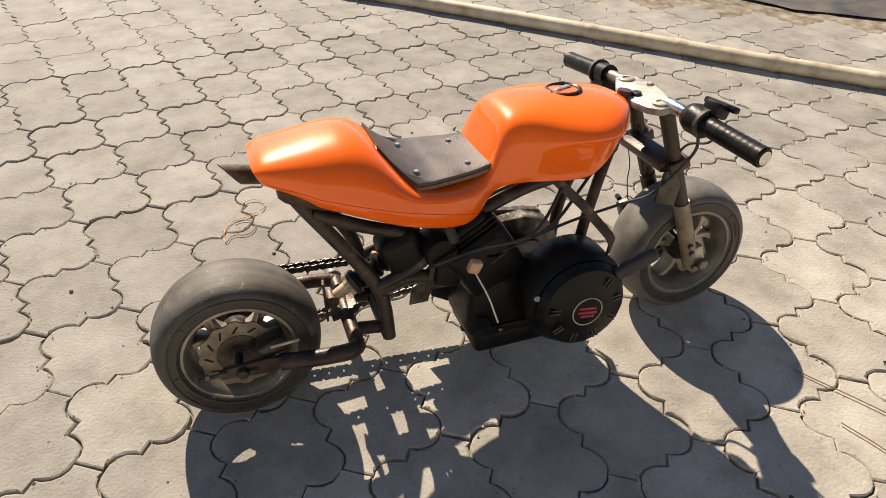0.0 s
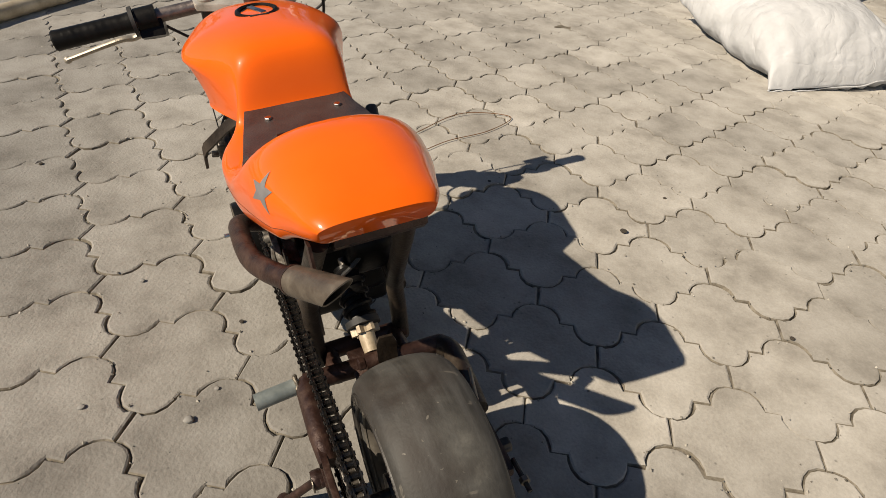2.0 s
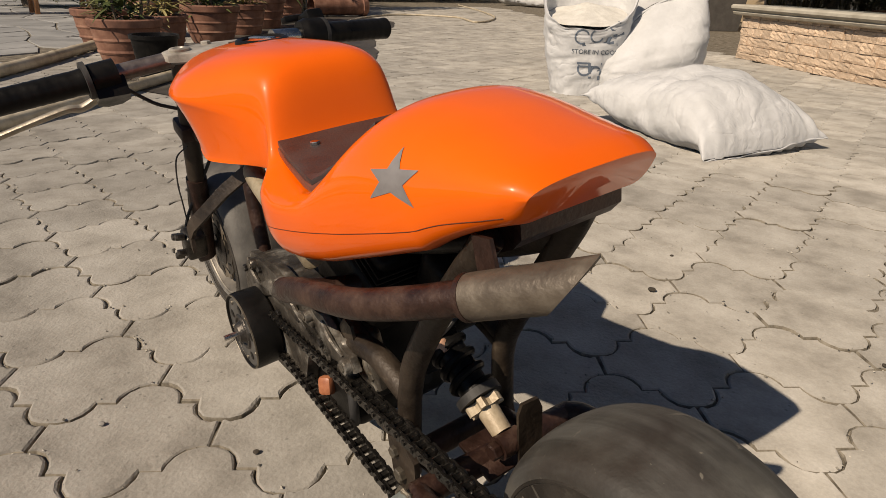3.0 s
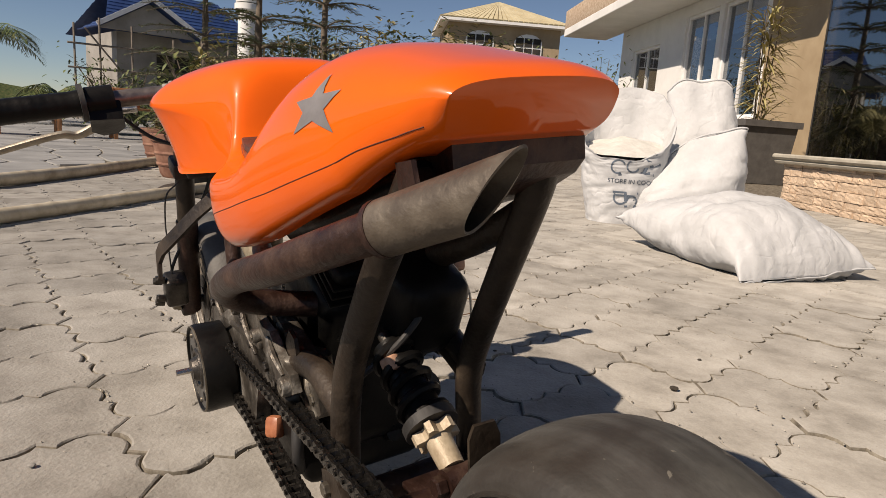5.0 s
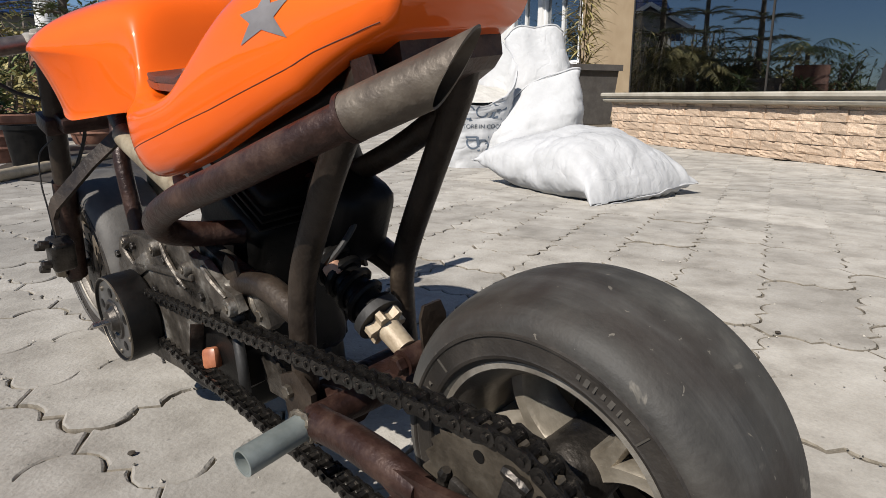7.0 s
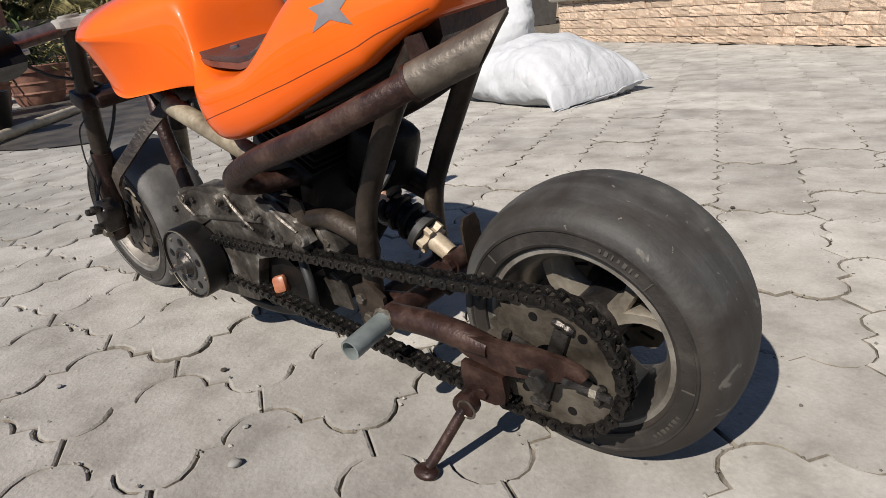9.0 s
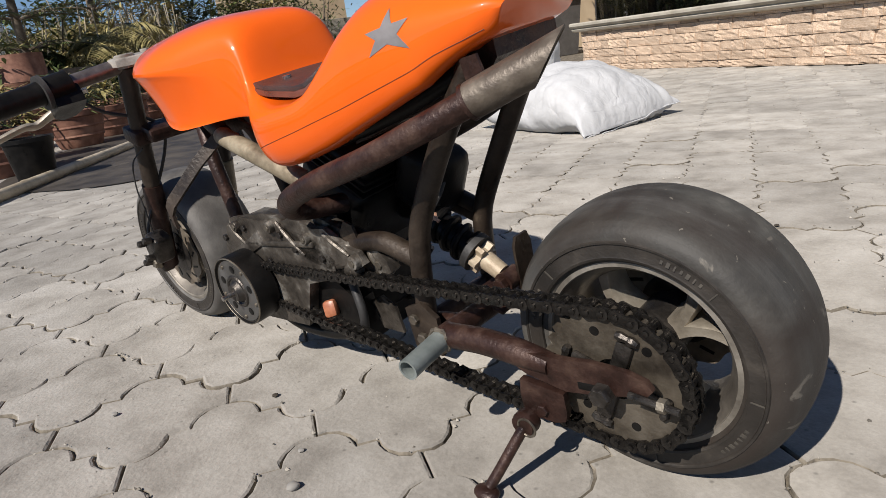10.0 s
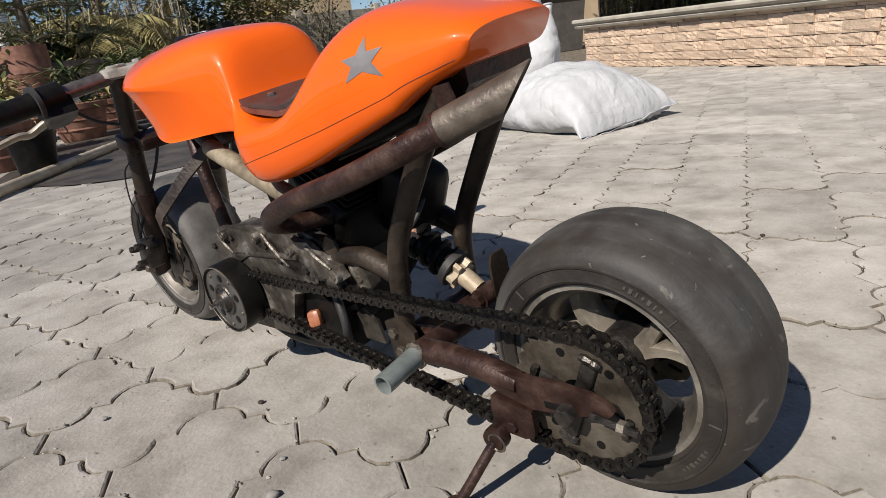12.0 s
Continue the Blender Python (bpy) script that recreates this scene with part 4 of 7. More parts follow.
for s in (1, -1):
    if s > 0:
        tube("rear_strut", [(0.116, 0.050, 0.386), (0.165, 0.054, 0.318), (0.206, 0.058, 0.248), (0.218, 0.059, 0.214), (0.225, 0.059, 0.180), (0.236, 0.058, 0.105)], 0.0110, M_FRAME)
    else:
        tube("rear_strut", [(0.116, -0.038, 0.386), (0.131, -0.041, 0.360), (0.170, -0.045, 0.300), (0.208, -0.049, 0.240), (0.226, -0.052, 0.205), (0.235, -0.056, 0.165), (0.238, -0.058, 0.105)], 0.0112, M_FRAME)
    tube("seat_rail", [(0.118, s * 0.044, 0.384), (0.22, s * 0.052, 0.348), (0.33, s * 0.050, 0.318)], 0.009, M_BLACKPL)
    if s < 0:
        tube("top_rail", [(0.645, s * 0.018, 0.385), (0.56, s * 0.045, 0.350), (0.46, s * 0.058, 0.335), (0.355, s * 0.060, 0.292), (0.300, s * 0.058, 0.240), (0.225, s * 0.057, 0.205)], 0.0105, M_FRAME)
    else:
        tube("top_rail", [(0.645, 0.018, 0.385), (0.59, 0.040, 0.352), (0.53, 0.054, 0.333)], 0.0105, M_FRAME)
    tube("lower_rail", [(0.37, s * 0.050, 0.082), (0.42, s * 0.050, 0.064), (0.50, s * 0.050, 0.062), (0.58, s * 0.045, 0.085)], 0.008, M_BLACKPL)
    tube("down_tube", [(0.650, s * 0.014, 0.375), (0.610, s * 0.038, 0.30), (0.585, s * 0.045, 0.20), (0.58, s * 0.045, 0.085)], 0.0095, M_RUST)
    tube("mid_strut", [(0.228, s * 0.057, 0.200), (0.275, s * 0.058, 0.214), (0.318, s * 0.058, 0.207)], 0.0115, M_FRAME)
    part("engine_tab", slab_bm([(0.300, 0.190), (0.330, 0.190), (0.334, 0.222), (0.322, 0.236), (0.310, 0.232)], 0, 0.004, 0.0008, pose(0, s * 0.066, 0, 90, 0, 0)), M_FRAME, frame_rail)
part("under_tray", slab_bm([(0.099, 0.402), (0.098, 0.387), (0.106, 0.378), (0.128, 0.366), (0.190, 0.347), (0.300, 0.314), (0.300, 0.338), (0.190, 0.382), (0.130, 0.404)], -0.038, 0.056, 0.003, pose(0, 0, 0, 90, 0, 0)), M_RUST, frame_rail, "dark rusty steel tray under the tail")
part("worn_tube", tube_bm([(0.540, 0.052, 0.330), (0.505, 0.062, 0.326), (0.384, 0.067, 0.287), (0.368, 0.067, 0.280)], 0.0118, 16), M_WORNTUBE, frame_rail, "cream tube with the paint worn through")
part("cross_brace", tube_bm([(0.236, -0.062, 0.118), (0.236, 0.062, 0.118)], 0.012, 14), M_RUST, frame_rail)
# head gussets, a bent bracket below the tank and the inner fender plate
part("gusset", slab_bm([(0.655, 0.40), (0.55, 0.352), (0.50, 0.335), (0.60, 0.318), (0.648, 0.362)], -0.002, 0.002, 0.0008, pose(0, 0.03, 0, 90, 0, 0)), M_RUST, frame_rail)
part("gusset", slab_bm([(0.655, 0.40), (0.55, 0.352), (0.50, 0.335), (0.60, 0.318), (0.648, 0.362)], -0.002, 0.002, 0.0008, pose(0, -0.03, 0, 90, 0, 0)), M_RUST, frame_rail)
part("diagonal_brace", tube_bm([(0.142, -0.044, 0.350), (0.206, -0.046, 0.318), (0.285, -0.048, 0.287)], 0.0105, 14), M_FRAME, frame_rail)

# foot hooks of flat bar on both sides
for s in (1, -1):
    bm = bmesh.new()
    path = [(0.528, s * 0.052, 0.338), (0.560, s * 0.085, 0.305), (0.592, s * 0.122, 0.262), (0.596, s * 0.126, 0.252), (0.590, s * 0.128, 0.232)]
    rings = []
    for k, p in enumerate(path):
        wdt = 0.0085 if k < 4 else 0.005
        rings.append([(p[0] + a * wdt * 0.55, p[1] + b * 0.0022 * s, p[2] + a * wdt * 0.75) for a, b in ((1, 1), (-1, 1), (-1, -1), (1, -1))])
    ring_bm(bm, rings)
    part("foot_hook", bm, M_FRAME, frame_rail, "bent flat-bar foot hook", angle=25)

# ----- swingarm, shock, stand -----
swing = part("swingarm", tube_bm([(0.180, -0.094, 0.127), (0.178, 0.088, 0.137)], 0.0122, 16), M_RUST, bike, "brown welded swingarm")
part("arm", tube_bm([(0.178, 0.084, 0.137), (0.165, 0.088, 0.139), (0.130, 0.0895, 0.1425), (0.090, 0.0905, 0.1415), (0.055, 0.091, 0.138)], [0.0122, 0.0125, 0.0125, 0.0125, 0.0100], 18), M_RUST, swing)
part("arm", tube_bm([(0.180, -0.090, 0.127), (0.160, -0.100, 0.128), (0.105, -0.096, 0.128), (0.06, -0.090, 0.130)], 0.0135, 16), M_FRAME, swing)
part("pivot_arm", tube_bm([(0.180, 0.045, 0.126), (0.236, 0.045, 0.118)], 0.011, 12), M_RUST, swing)
part("pivot_arm", tube_bm([(0.180, -0.045, 0.126), (0.236, -0.045, 0.118)], 0.011, 12), M_RUST, swing)


def axle_plate(y, s):
    outline = [(0.080, 0.138), (0.040, 0.142), (-0.020, 0.139), (-0.030, 0.134), (-0.030, 0.122), (0.030, 0.116), (0.080, 0.118)] if s < 0 else [(0.096, 0.148), (0.070, 0.149), (0.045, 0.150), (0.015, 0.1545), (-0.018, 0.1535), (-0.034, 0.149), (-0.039, 0.142), (-0.033, 0.135), (-0.012, 0.130), (0.012, 0.124), (0.040, 0.119), (0.078, 0.126), (0.098, 0.136)]
    p = part("axle_plate", slab_bm(outline, -0.0035, 0.0035, 0.0025, pose(0, y, 0, 90, 0, 0)), M_RUST, swing, "thick slotted axle plate")
    part("axle_nut", lathe_bm([(0.002, s * 0.011), (0.0080, s * 0.011), (0.0095, s * 0.009), (0.0095, 0), (0.002, 0)], 6, "y", (AXLE_R[0], y + s * 0.003, AXLE_R[2])), M_DARKSTEEL, p)
    part("slot", box_bm((0.030, 0.0075, 0.008), (0.012, y, AXLE_R[2] + 0.001), 0.001, (0, 4, 0)), M_BLACKPL, p)
    part("adjuster_bolt", tube_bm([(-0.020, y + s * 0.006, 0.136), (-0.060, y + s * 0.006, 0.132)], 0.003, 8), M_DARKSTEEL, p)
    part("adjuster_nut", lathe_bm([(0.002, -0.050), (0.0058, -0.050), (0.0058, -0.044), (0.002, -0.043)], 6, "x", (0, y + s * 0.006, 0.134)), M_SPROCKET, p)
    return p


axle_plate(0.0945, 1)
axle_plate(-0.088, -1)
part("axle", tube_bm([(0, -0.10, AXLE_R[2]), (0, 0.104, AXLE_R[2])], 0.006, 12), M_DARKSTEEL, swing)
part("hanger_plate", slab_bm([(0.086, 0.120), (0.042, 0.116), (0.041, 0.096), (0.044, 0.087), (0.054, 0.083), (0.078, 0.083), (0.087, 0.090), (0.088, 0.104)], -0.004, 0.004, 0.0015, pose(0, 0.0955, 0, 90, 0, 0)), M_RUST, swing, "brown plate that carries the kickstand")
bolt(swing, (0.065, 0.0995, 0.094), (0, 1, 0), 0.0055, 0.004, M_RUST)
part("footpeg_stub", pipe_bm([(0.178, 0.094, 0.137), (0.1735, 0.149, 0.136)], 0.0105, 0.0085), M_GREYPIPE, swing, "bare grey-green pipe stub")
bm = tube_bm([(0.178 + 0.0116 * math.cos(a), 0.0975 + 0.0006 * math.sin(5 * a), 0.137 + 0.0116 * math.sin(a)) for a in lin(0, 6.1, 31)], [0.0020, 0.0031, 0.0022] * 10 + [0.0028], 7, 1, smooth=False)
part("weld_bead", bm, M_SPROCKET, swing)

stand = part("kickstand", tube_bm([(0.083, 0.105, 0.077), (0.090, 0.118, 0.061), (0.099, 0.135, 0.040), (0.105, 0.146, 0.027)], 0.0052, 12), M_RUST, bike, "thin rusty kickstand touching the ground")
part("pivot_eye", lathe_bm([(0.004, 0.007), (0.011, 0.007), (0.012, 0.004), (0.012, -0.004), (0.011, -0.007), (0.004, -0.007)], 20, "y", (0.083, 0.105, 0.078)), M_RUST, stand)
bm = bmesh.new()
bmesh.ops.create_uvsphere(bm, u_segments=16, v_segments=10, radius=0.010, matrix=Matrix.Translation((0.107, 0.149, 0.0225)) @ Matrix.Diagonal((1.35, 1.0, 0.55, 1)))
part("foot", bm, M_RUST, stand)
part("spring_ring", tube_bm([(0.078 + 0.009 * math.cos(a), 0.112, 0.078 + 0.009 * math.sin(a)) for a in lin(0, 5.6, 14)], 0.0012, 6, 2), M_SPROCKET, stand)

# shock absorber between swingarm and frame
S0, S1 = Vector((0.158, 0.002, 0.160)), Vector((0.275, 0.0, 0.232))
SD = (S1 - S0).normalized()
shock = part("shock_absorber", tube_bm([S0 + SD * 0.055, S1], 0.006, 12), M_DARKSTEEL, bike, "short shock absorber with black coil and cream adjuster")
SU = SD.orthogonal().normalized()
SV = SD.cross(SU)
coil = []
for k in range(100):
    t = k / 99
    a = 2 * math.pi * 4.5 * t
    coil.append(S0 + SD * (0.052 + 0.070 * t) + 0.0165 * (math.cos(a) * SU + math.sin(a) * SV))
part("coil_spring", tube_bm(coil, 0.0042, 8, 1, smooth=False), M_BLACKPL, shock)
part("dust_boot", tube_bm([S0 + SD * 0.050, S0 + SD * 0.124], 0.0150, 20), M_BLACKPL, shock)
part("spring_seat", tube_bm([S0 + SD * 0.044, S0 + SD * 0.052], 0.0215, 24), M_RUBBER, shock)
part("damper_body", tube_bm([S0 + SD * 0.010, S0 + SD * 0.036], [0.0095, 0.0105], 18), M_CREAM, shock, "cream-coloured damper body")
bm = bmesh.new()
rings = []
for h in (0.034, 0.043):
    rings.append([S0 + SD * h + (0.0180 if k % 4 in (0, 1) else 0.0120) * (math.cos(2 * math.pi * k / 24) * SU + math.sin(2 * math.pi * k / 24) * SV) for k in range(24)])
ring_bm(bm, rings)
part("preload_nut", bm, M_CREAM, shock, "cream castellated preload nut", smooth=False)
part("lower_eye", lathe_bm([(0.004, 0.012), (0.011, 0.012), (0.011, -0.012), (0.004, -0.012)], 18, "y", S0), M_RUST, shock)
part("mount_plate", box_bm((0.046, 0.052, 0.005), (0.176, 0.002, 0.139), 0.0015, (0, -14, 0)), M_RUST, swing)
part("stop_plate", slab_bm([(-0.012, 0.0), (0.012, 0.0), (0.012, 0.060), (0.008, 0.070), (-0.008, 0.071), (-0.012, 0.060)], -0.002, 0.002, 0.0008, pose(0.147, -0.012, 0.135, 90, 0, 82)), M_FRAME, swing, "upright rusty steel plate before the tyre")
bolt(swing, (0.158, 0.015, 0.160), (0, 1, 0), 0.008, 0.008, M_RUST)

# ----- exhaust -----
exhaust = part("exhaust", tube_bm([(0.352, -0.020, 0.236), (0.364, 0.035, 0.242), (0.368, 0.086, 0.254), (0.345, 0.109, 0.274), (0.285, 0.1125, 0.2985), (0.205, 0.110, 0.3225), (0.148, 0.098, 0.343), (0.099, 0.0795, 0.3620)], 0.0118, 24), M_RUST, bike, "rusty brown exhaust pipe with slash-cut tip")


def slash_tip():
    a, b = Vector((0.099, 0.0795, 0.3620)), Vector((0.0395, 0.0525, 0.3850))
    d = (b - a).normalized()
    u = Vector((0, 0, 1))
    u = (u - d * u.dot(d)).normalized()
    v = d.cross(u)
    rings = []
    n = 28
    for r, seq in ((0.0152, (0.0, 0.004, 0.5, 1.0)), (0.0138, (1.0, 0.5, 0.05, 0.0))):
        for t in seq:
            ring = []
            for k in range(n):
                q = 2 * math.pi * k / n
                cu, cv = math.cos(q), math.sin(q)
                cut = 0.020 * cu if t == 1.0 else 0.0
                rr = r * (0.85 if t == 0.0 else 1.0)
                ring.append(a + (b - a) * t + d * cut + rr * (cu * u + cv * v))
            rings.append(ring)
    bm = bmesh.new()
    ring_bm(bm, rings, True, False, True)
    return part("tip", bm, M_TIP, exhaust, "grey-brown slash-cut exhaust tip")


slash_tip()
part("hanger", slab_bm([(0.092, 0.368), (0.112, 0.362), (0.118, 0.392), (0.100, 0.395)], 0, 0.003, 0, pose(0, 0.062, 0, 90, 0, 0)), M_RUST, exhaust)
part("clamp_ring", tube_bm([(0.1010, 0.0803, 0.3612), (0.0975, 0.0790, 0.3626)], 0.0156, 24), M_RUST, exhaust)

# ----- engine -----
engine = part("engine", box_bm((0.17, 0.12, 0.13), (0.455, -0.028, 0.135), 0.02, (0, 6, 0), segments=3), M_BLACKPL, bike, "dark greasy single-cylinder engine with pull starter")
# crankcase side cover
part("side_cover", slab_bm([(0.585, 0.18), (0.565, 0.213), (0.52, 0.228), (0.44, 0.226), (0.375, 0.212), (0.345, 0.190), (0.352, 0.165), (0.41, 0.150), (0.44, 0.085), (0.54, 0.080), (0.595, 0.120)], -0.030, 0.012, 0.005, pose(0, 0.045, 0, 90, 0, 0)), M_ENGINE, engine, "grey cast side cover with oil stains")
for x, z in ((0.575, 0.195), (0.52, 0.214), (0.44, 0.212), (0.365, 0.190), (0.385, 0.165), (0.48, 0.172), (0.415, 0.196)):
    bolt(engine, (x, 0.074, z), (0, 1, 0), 0.0046, 0.005, M_DARKSTEEL)
part("cover_rib", box_bm((0.150, 0.006, 0.007), (0.45, 0.076, 0.200), 0.002, (0, 5, 0)), M_ENGINE, engine)
part("cover_rib", box_bm((0.080, 0.010, 0.020), (0.520, 0.074, 0.188), 0.005, (0, 25, 0)), M_ENGINE, engine)
part("gear_case", box_bm((0.075, 0.045, 0.030), (0.350, 0.052, 0.190), 0.007, (0, 14, 0), segments=3), M_ENGINE, engine)
part("case_lug", lathe_bm([(0.004, 0.012), (0.011, 0.012), (0.012, 0), (0.004, 0)], 16, "y", (0.318, 0.066, 0.178)), M_ENGINE, engine)
part("sump", box_bm((0.15, 0.13, 0.045), (0.455, -0.022, 0.066), 0.012, segments=3), M_BLACKPL, engine)
# cast webs, lugs and a broken-edged cover plate
part("cover_plate", slab_bm([(0.425, 0.232), (0.400, 0.238), (0.372, 0.226), (0.350, 0.228), (0.330, 0.212), (0.300, 0.205), (0.292, 0.192), (0.310, 0.182), (0.340, 0.186), (0.360, 0.176), (0.395, 0.184), (0.430, 0.205)], -0.004, 0.004, 0.0016, pose(0, 0.071, 0, 90, 0, 0)), M_ENGINE, engine, "jagged grey cover plate with bare metal edges")
part("cast_web", slab_bm([(0.560, 0.222), (0.470, 0.236), (0.430, 0.230), (0.405, 0.205), (0.500, 0.196), (0.572, 0.200)], -0.005, 0.006, 0.003, pose(0, 0.066, 0, 90, 0, 0)), M_ENGINE, engine)
for x0, z0, x1, z1 in ((0.44, 0.229, 0.40, 0.190), (0.555, 0.216, 0.520, 0.186), (0.352, 0.222, 0.315, 0.200)):
    part("casting_rib", tube_bm([(x0, 0.076, z0), ((x0 + x1) / 2, 0.0785, (z0 + z1) / 2 + 0.003), (x1, 0.076, z1)], [0.0022, 0.0032, 0.0020], 7, 4), M_ENGINE, engine)
for x, z, r in ((0.306, 0.194, 0.0085), (0.455, 0.222, 0.008), (0.535, 0.216, 0.0075), (0.385, 0.214, 0.007)):
    lug = part("bolt_boss", lathe_bm([(0.0035, 0.082), (r - 0.001, 0.082), (r, 0.080), (r, 0.068), (0.0035, 0.068)], 18, "y", (x, 0, z), closed=True), M_ENGINE, engine)
    bolt(engine, (x, 0.0795, z), (0, 1, 0), r * 0.55, 0.004, M_SPROCKET)
part("rear_case", slab_bm([(0.405, 0.236), (0.372, 0.234), (0.345, 0.226), (0.322, 0.222), (0.300, 0.214), (0.284, 0.205), (0.272, 0.194), (0.268, 0.180), (0.280, 0.171), (0.305, 0.172), (0.330, 0.180), (0.352, 0.176), (0.405, 0.186)], -0.010, 0.006, 0.003, pose(0, 0.052, 0, 90, 0, 0)), M_ENGINE, engine, "jagged grey gear case with bare edges")
for x0, z0, x1, z1 in ((0.372, 0.226, 0.345, 0.190), (0.330, 0.216, 0.312, 0.184), (0.300, 0.206, 0.288, 0.180)):
    part("casting_rib", tube_bm([(x0, 0.060, z0), ((x0 + x1) / 2, 0.062, (z0 + z1) / 2), (x1, 0.060, z1)], [0.0026, 0.0034, 0.0022], 7, 4), M_SPROCKET, engine)
for x, z in ((0.286, 0.186), (0.318, 0.206), (0.357, 0.212)):
    bolt(engine, (x, 0.058, z), (0, 1, 0), 0.0052, 0.006, M_SPROCKET)
part("drain_tube", tube_bm([(0.352, 0.055, 0.150), (0.338, 0.062, 0.120), (0.345, 0.060, 0.090)], 0.0055, 10), M_RUBBER, engine)
part("lower_case", slab_bm([(0.375, 0.150), (0.345, 0.130), (0.342, 0.095), (0.375, 0.075), (0.44, 0.072), (0.46, 0.10), (0.45, 0.15)], -0.015, 0.012, 0.004, pose(0, 0.045, 0, 90, 0, 0)), M_BLACKPL, engine)
# shrouded cylinder leaning towards the rear top
part("shroud", box_bm((0.110, 0.118, 0.105), (0.402, -0.030, 0.228), 0.016, (0, -31, 0), segments=3), M_BLACKPL, engine, "black sheet shroud round the cylinder")
for k in range(3):
    part("cooling_fin", box_bm((0.100, 0.108, 0.0035), tuple(Vector((0.376, -0.03, 0.270)) + Vector((-0.52, 0, 0.85)) * (0.010 * k)), 0.0012, (0, -31, 0)), M_BLACKPL, engine)
part("cylinder_head", box_bm((0.09, 0.10, 0.035), (0.366, -0.03, 0.284), 0.010, (0, -31, 0), segments=3), M_BLACKPL, engine)
part("spark_cap", tube_bm([(0.352, -0.06, 0.300), (0.335, -0.085, 0.312), (0.34, -0.10, 0.290)], 0.008, 10), M_RUBBER, engine)
part("carburettor", box_bm((0.045, 0.045, 0.050), (0.338, -0.060, 0.218), 0.012, (0, 10, 0), segments=3), M_BLACKPL, engine)
part("airbox", box_bm((0.070, 0.062, 0.080), (0.274, -0.034, 0.256), 0.018, (0, -25, 0), segments=3), M_BLACKPL, engine, "black rounded airbox behind the cylinder")
part("air_filter", lathe_bm([(0.01, -0.035), (0.024, -0.035), (0.027, -0.03), (0.027, 0.014), (0.024, 0.02), (0.01, 0.02)], 28, "y", (0.325, -0.050, 0.262)), M_BLACKPL, engine)
# fan housing and pull starter on the other side
RC = Vector((0.5345, 0.012, 0.164))
part("fan_housing", lathe_bm([(0.02, -0.085), (0.082, -0.085), (0.087, -0.092), (0.086, -0.150), (0.079, -0.160), (0.02, -0.162)], 48, "y", RC), M_BLACKPL, engine, "round black fan housing")
rec = part("pull_starter", lathe_bm([(0.02, -0.158), (0.075, -0.158), (0.078, -0.164), (0.070, -0.178), (0.040, -0.186), (0.02, -0.187)], 48, "y", RC), M_BLACKPL, engine, "black pull-starter cover with a round sticker")
part("sticker_ring", lathe_bm([(0.0245, -0.1868), (0.0265, -0.1868), (0.0265, -0.1890), (0.0245, -0.1890)], 40, "y", RC, closed=True), M_ALLOY, rec)
part("sticker", lathe_bm([(0.0005, -0.1870), (0.0245, -0.1870), (0.0245, -0.1885), (0.0005, -0.1885)], 40, "y", RC), M_BLACKPL, rec, "round black sticker with red print")
for dz, wd in ((0.006, 0.030), (-0.002, 0.034), (-0.009, 0.024)):
    part("print_bar", box_bm((wd, 0.0010, 0.0048), (RC.x, -0.1768, RC.z + dz), 0, (0, 8, 0)), M_RED, rec)
for k in range(9):
    a = 2 * math.pi * k / 9 + 0.2
    if k in (2, 3):
        continue
    for d in (-0.06, 0.06):
        part("vent_slot", box_bm((0.018, 0.003, 0.004), (RC.x + 0.055 * math.cos(a + d), -0.1715, RC.z + 0.055 * math.sin(a + d)), 0.001, (0, -math.degrees(a), 0)), M_DARKSTEEL, rec)
for k in range(3):
    a = 2 * math.pi * k / 3 + 0.7
    bolt(rec, (RC.x + 0.083 * math.cos(a), -0.148, RC.z + 0.083 * math.sin(a)), (0, -1, 0), 0.006, 0.006, M_CHROME)
part("pull_handle", box_bm((0.085, 0.022, 0.022), (0.620, -0.158, 0.222), 0.009, (0, -28, -10), segments=3), M_RUBBER, engine, "black rubber pull handle")
part("oil_filler", tube_bm([(0.40, -0.09, 0.10), (0.385, -0.105, 0.125)], 0.012, 14), M_BLACKPL, engine)
part("mount_rail", box_bm((0.10, 0.02, 0.018), (0.432, -0.082, 0.094), 0.003), M_BLACKPL, engine)
for x in (0.398, 0.421):
    bolt(engine, (x, -0.096, 0.098), (0, -1, 0), 0.004, 0.003, M_CHROME)
# loose wires and plugs
part("plug", box_bm((0.020, 0.014, 0.022), (0.362, -0.125, 0.258), 0.004, (10, 20, 0)), M_PEACH, engine, "peach plastic wire plug")
part("white_wire", tube_bm([(0.362, -0.128, 0.248), (0.375, -0.150, 0.215), (0.388, -0.160, 0.170)], 0.0014, 6), M_WIRE, engine)
part("plug", box_bm((0.018, 0.014, 0.022), (0.394, 0.066, 0.114), 0.005, (20, 10, 30)), M_CORAL, engine, "orange-brown plastic plug")
part("plug", box_bm((0.016, 0.010, 0.012), (0.240, 0.012, 0.222), 0.003, (0, 30, 20)), M_PEACH, engine)
for pts in ([(0.60, 0.02, 0.33), (0.50, 0.03, 0.30), (0.42, -0.02, 0.31), (0.36, -0.06, 0.30)], [(0.60, -0.03, 0.32), (0.52, -0.07, 0.27), (0.45, -0.08, 0.25), (0.40, -0.10, 0.24)],
            [(0.30, -0.05, 0.30), (0.25, -0.03, 0.27), (0.24, 0.0, 0.24), (0.27, 0.03, 0.20)], [(0.55, -0.05, 0.34), (0.47, -0.10, 0.28), (0.38, -0.10, 0.27), (0.31, -0.09, 0.25)]):
    part("cable", tube_bm(pts, 0.0028, 8), M_RUBBER, engine)
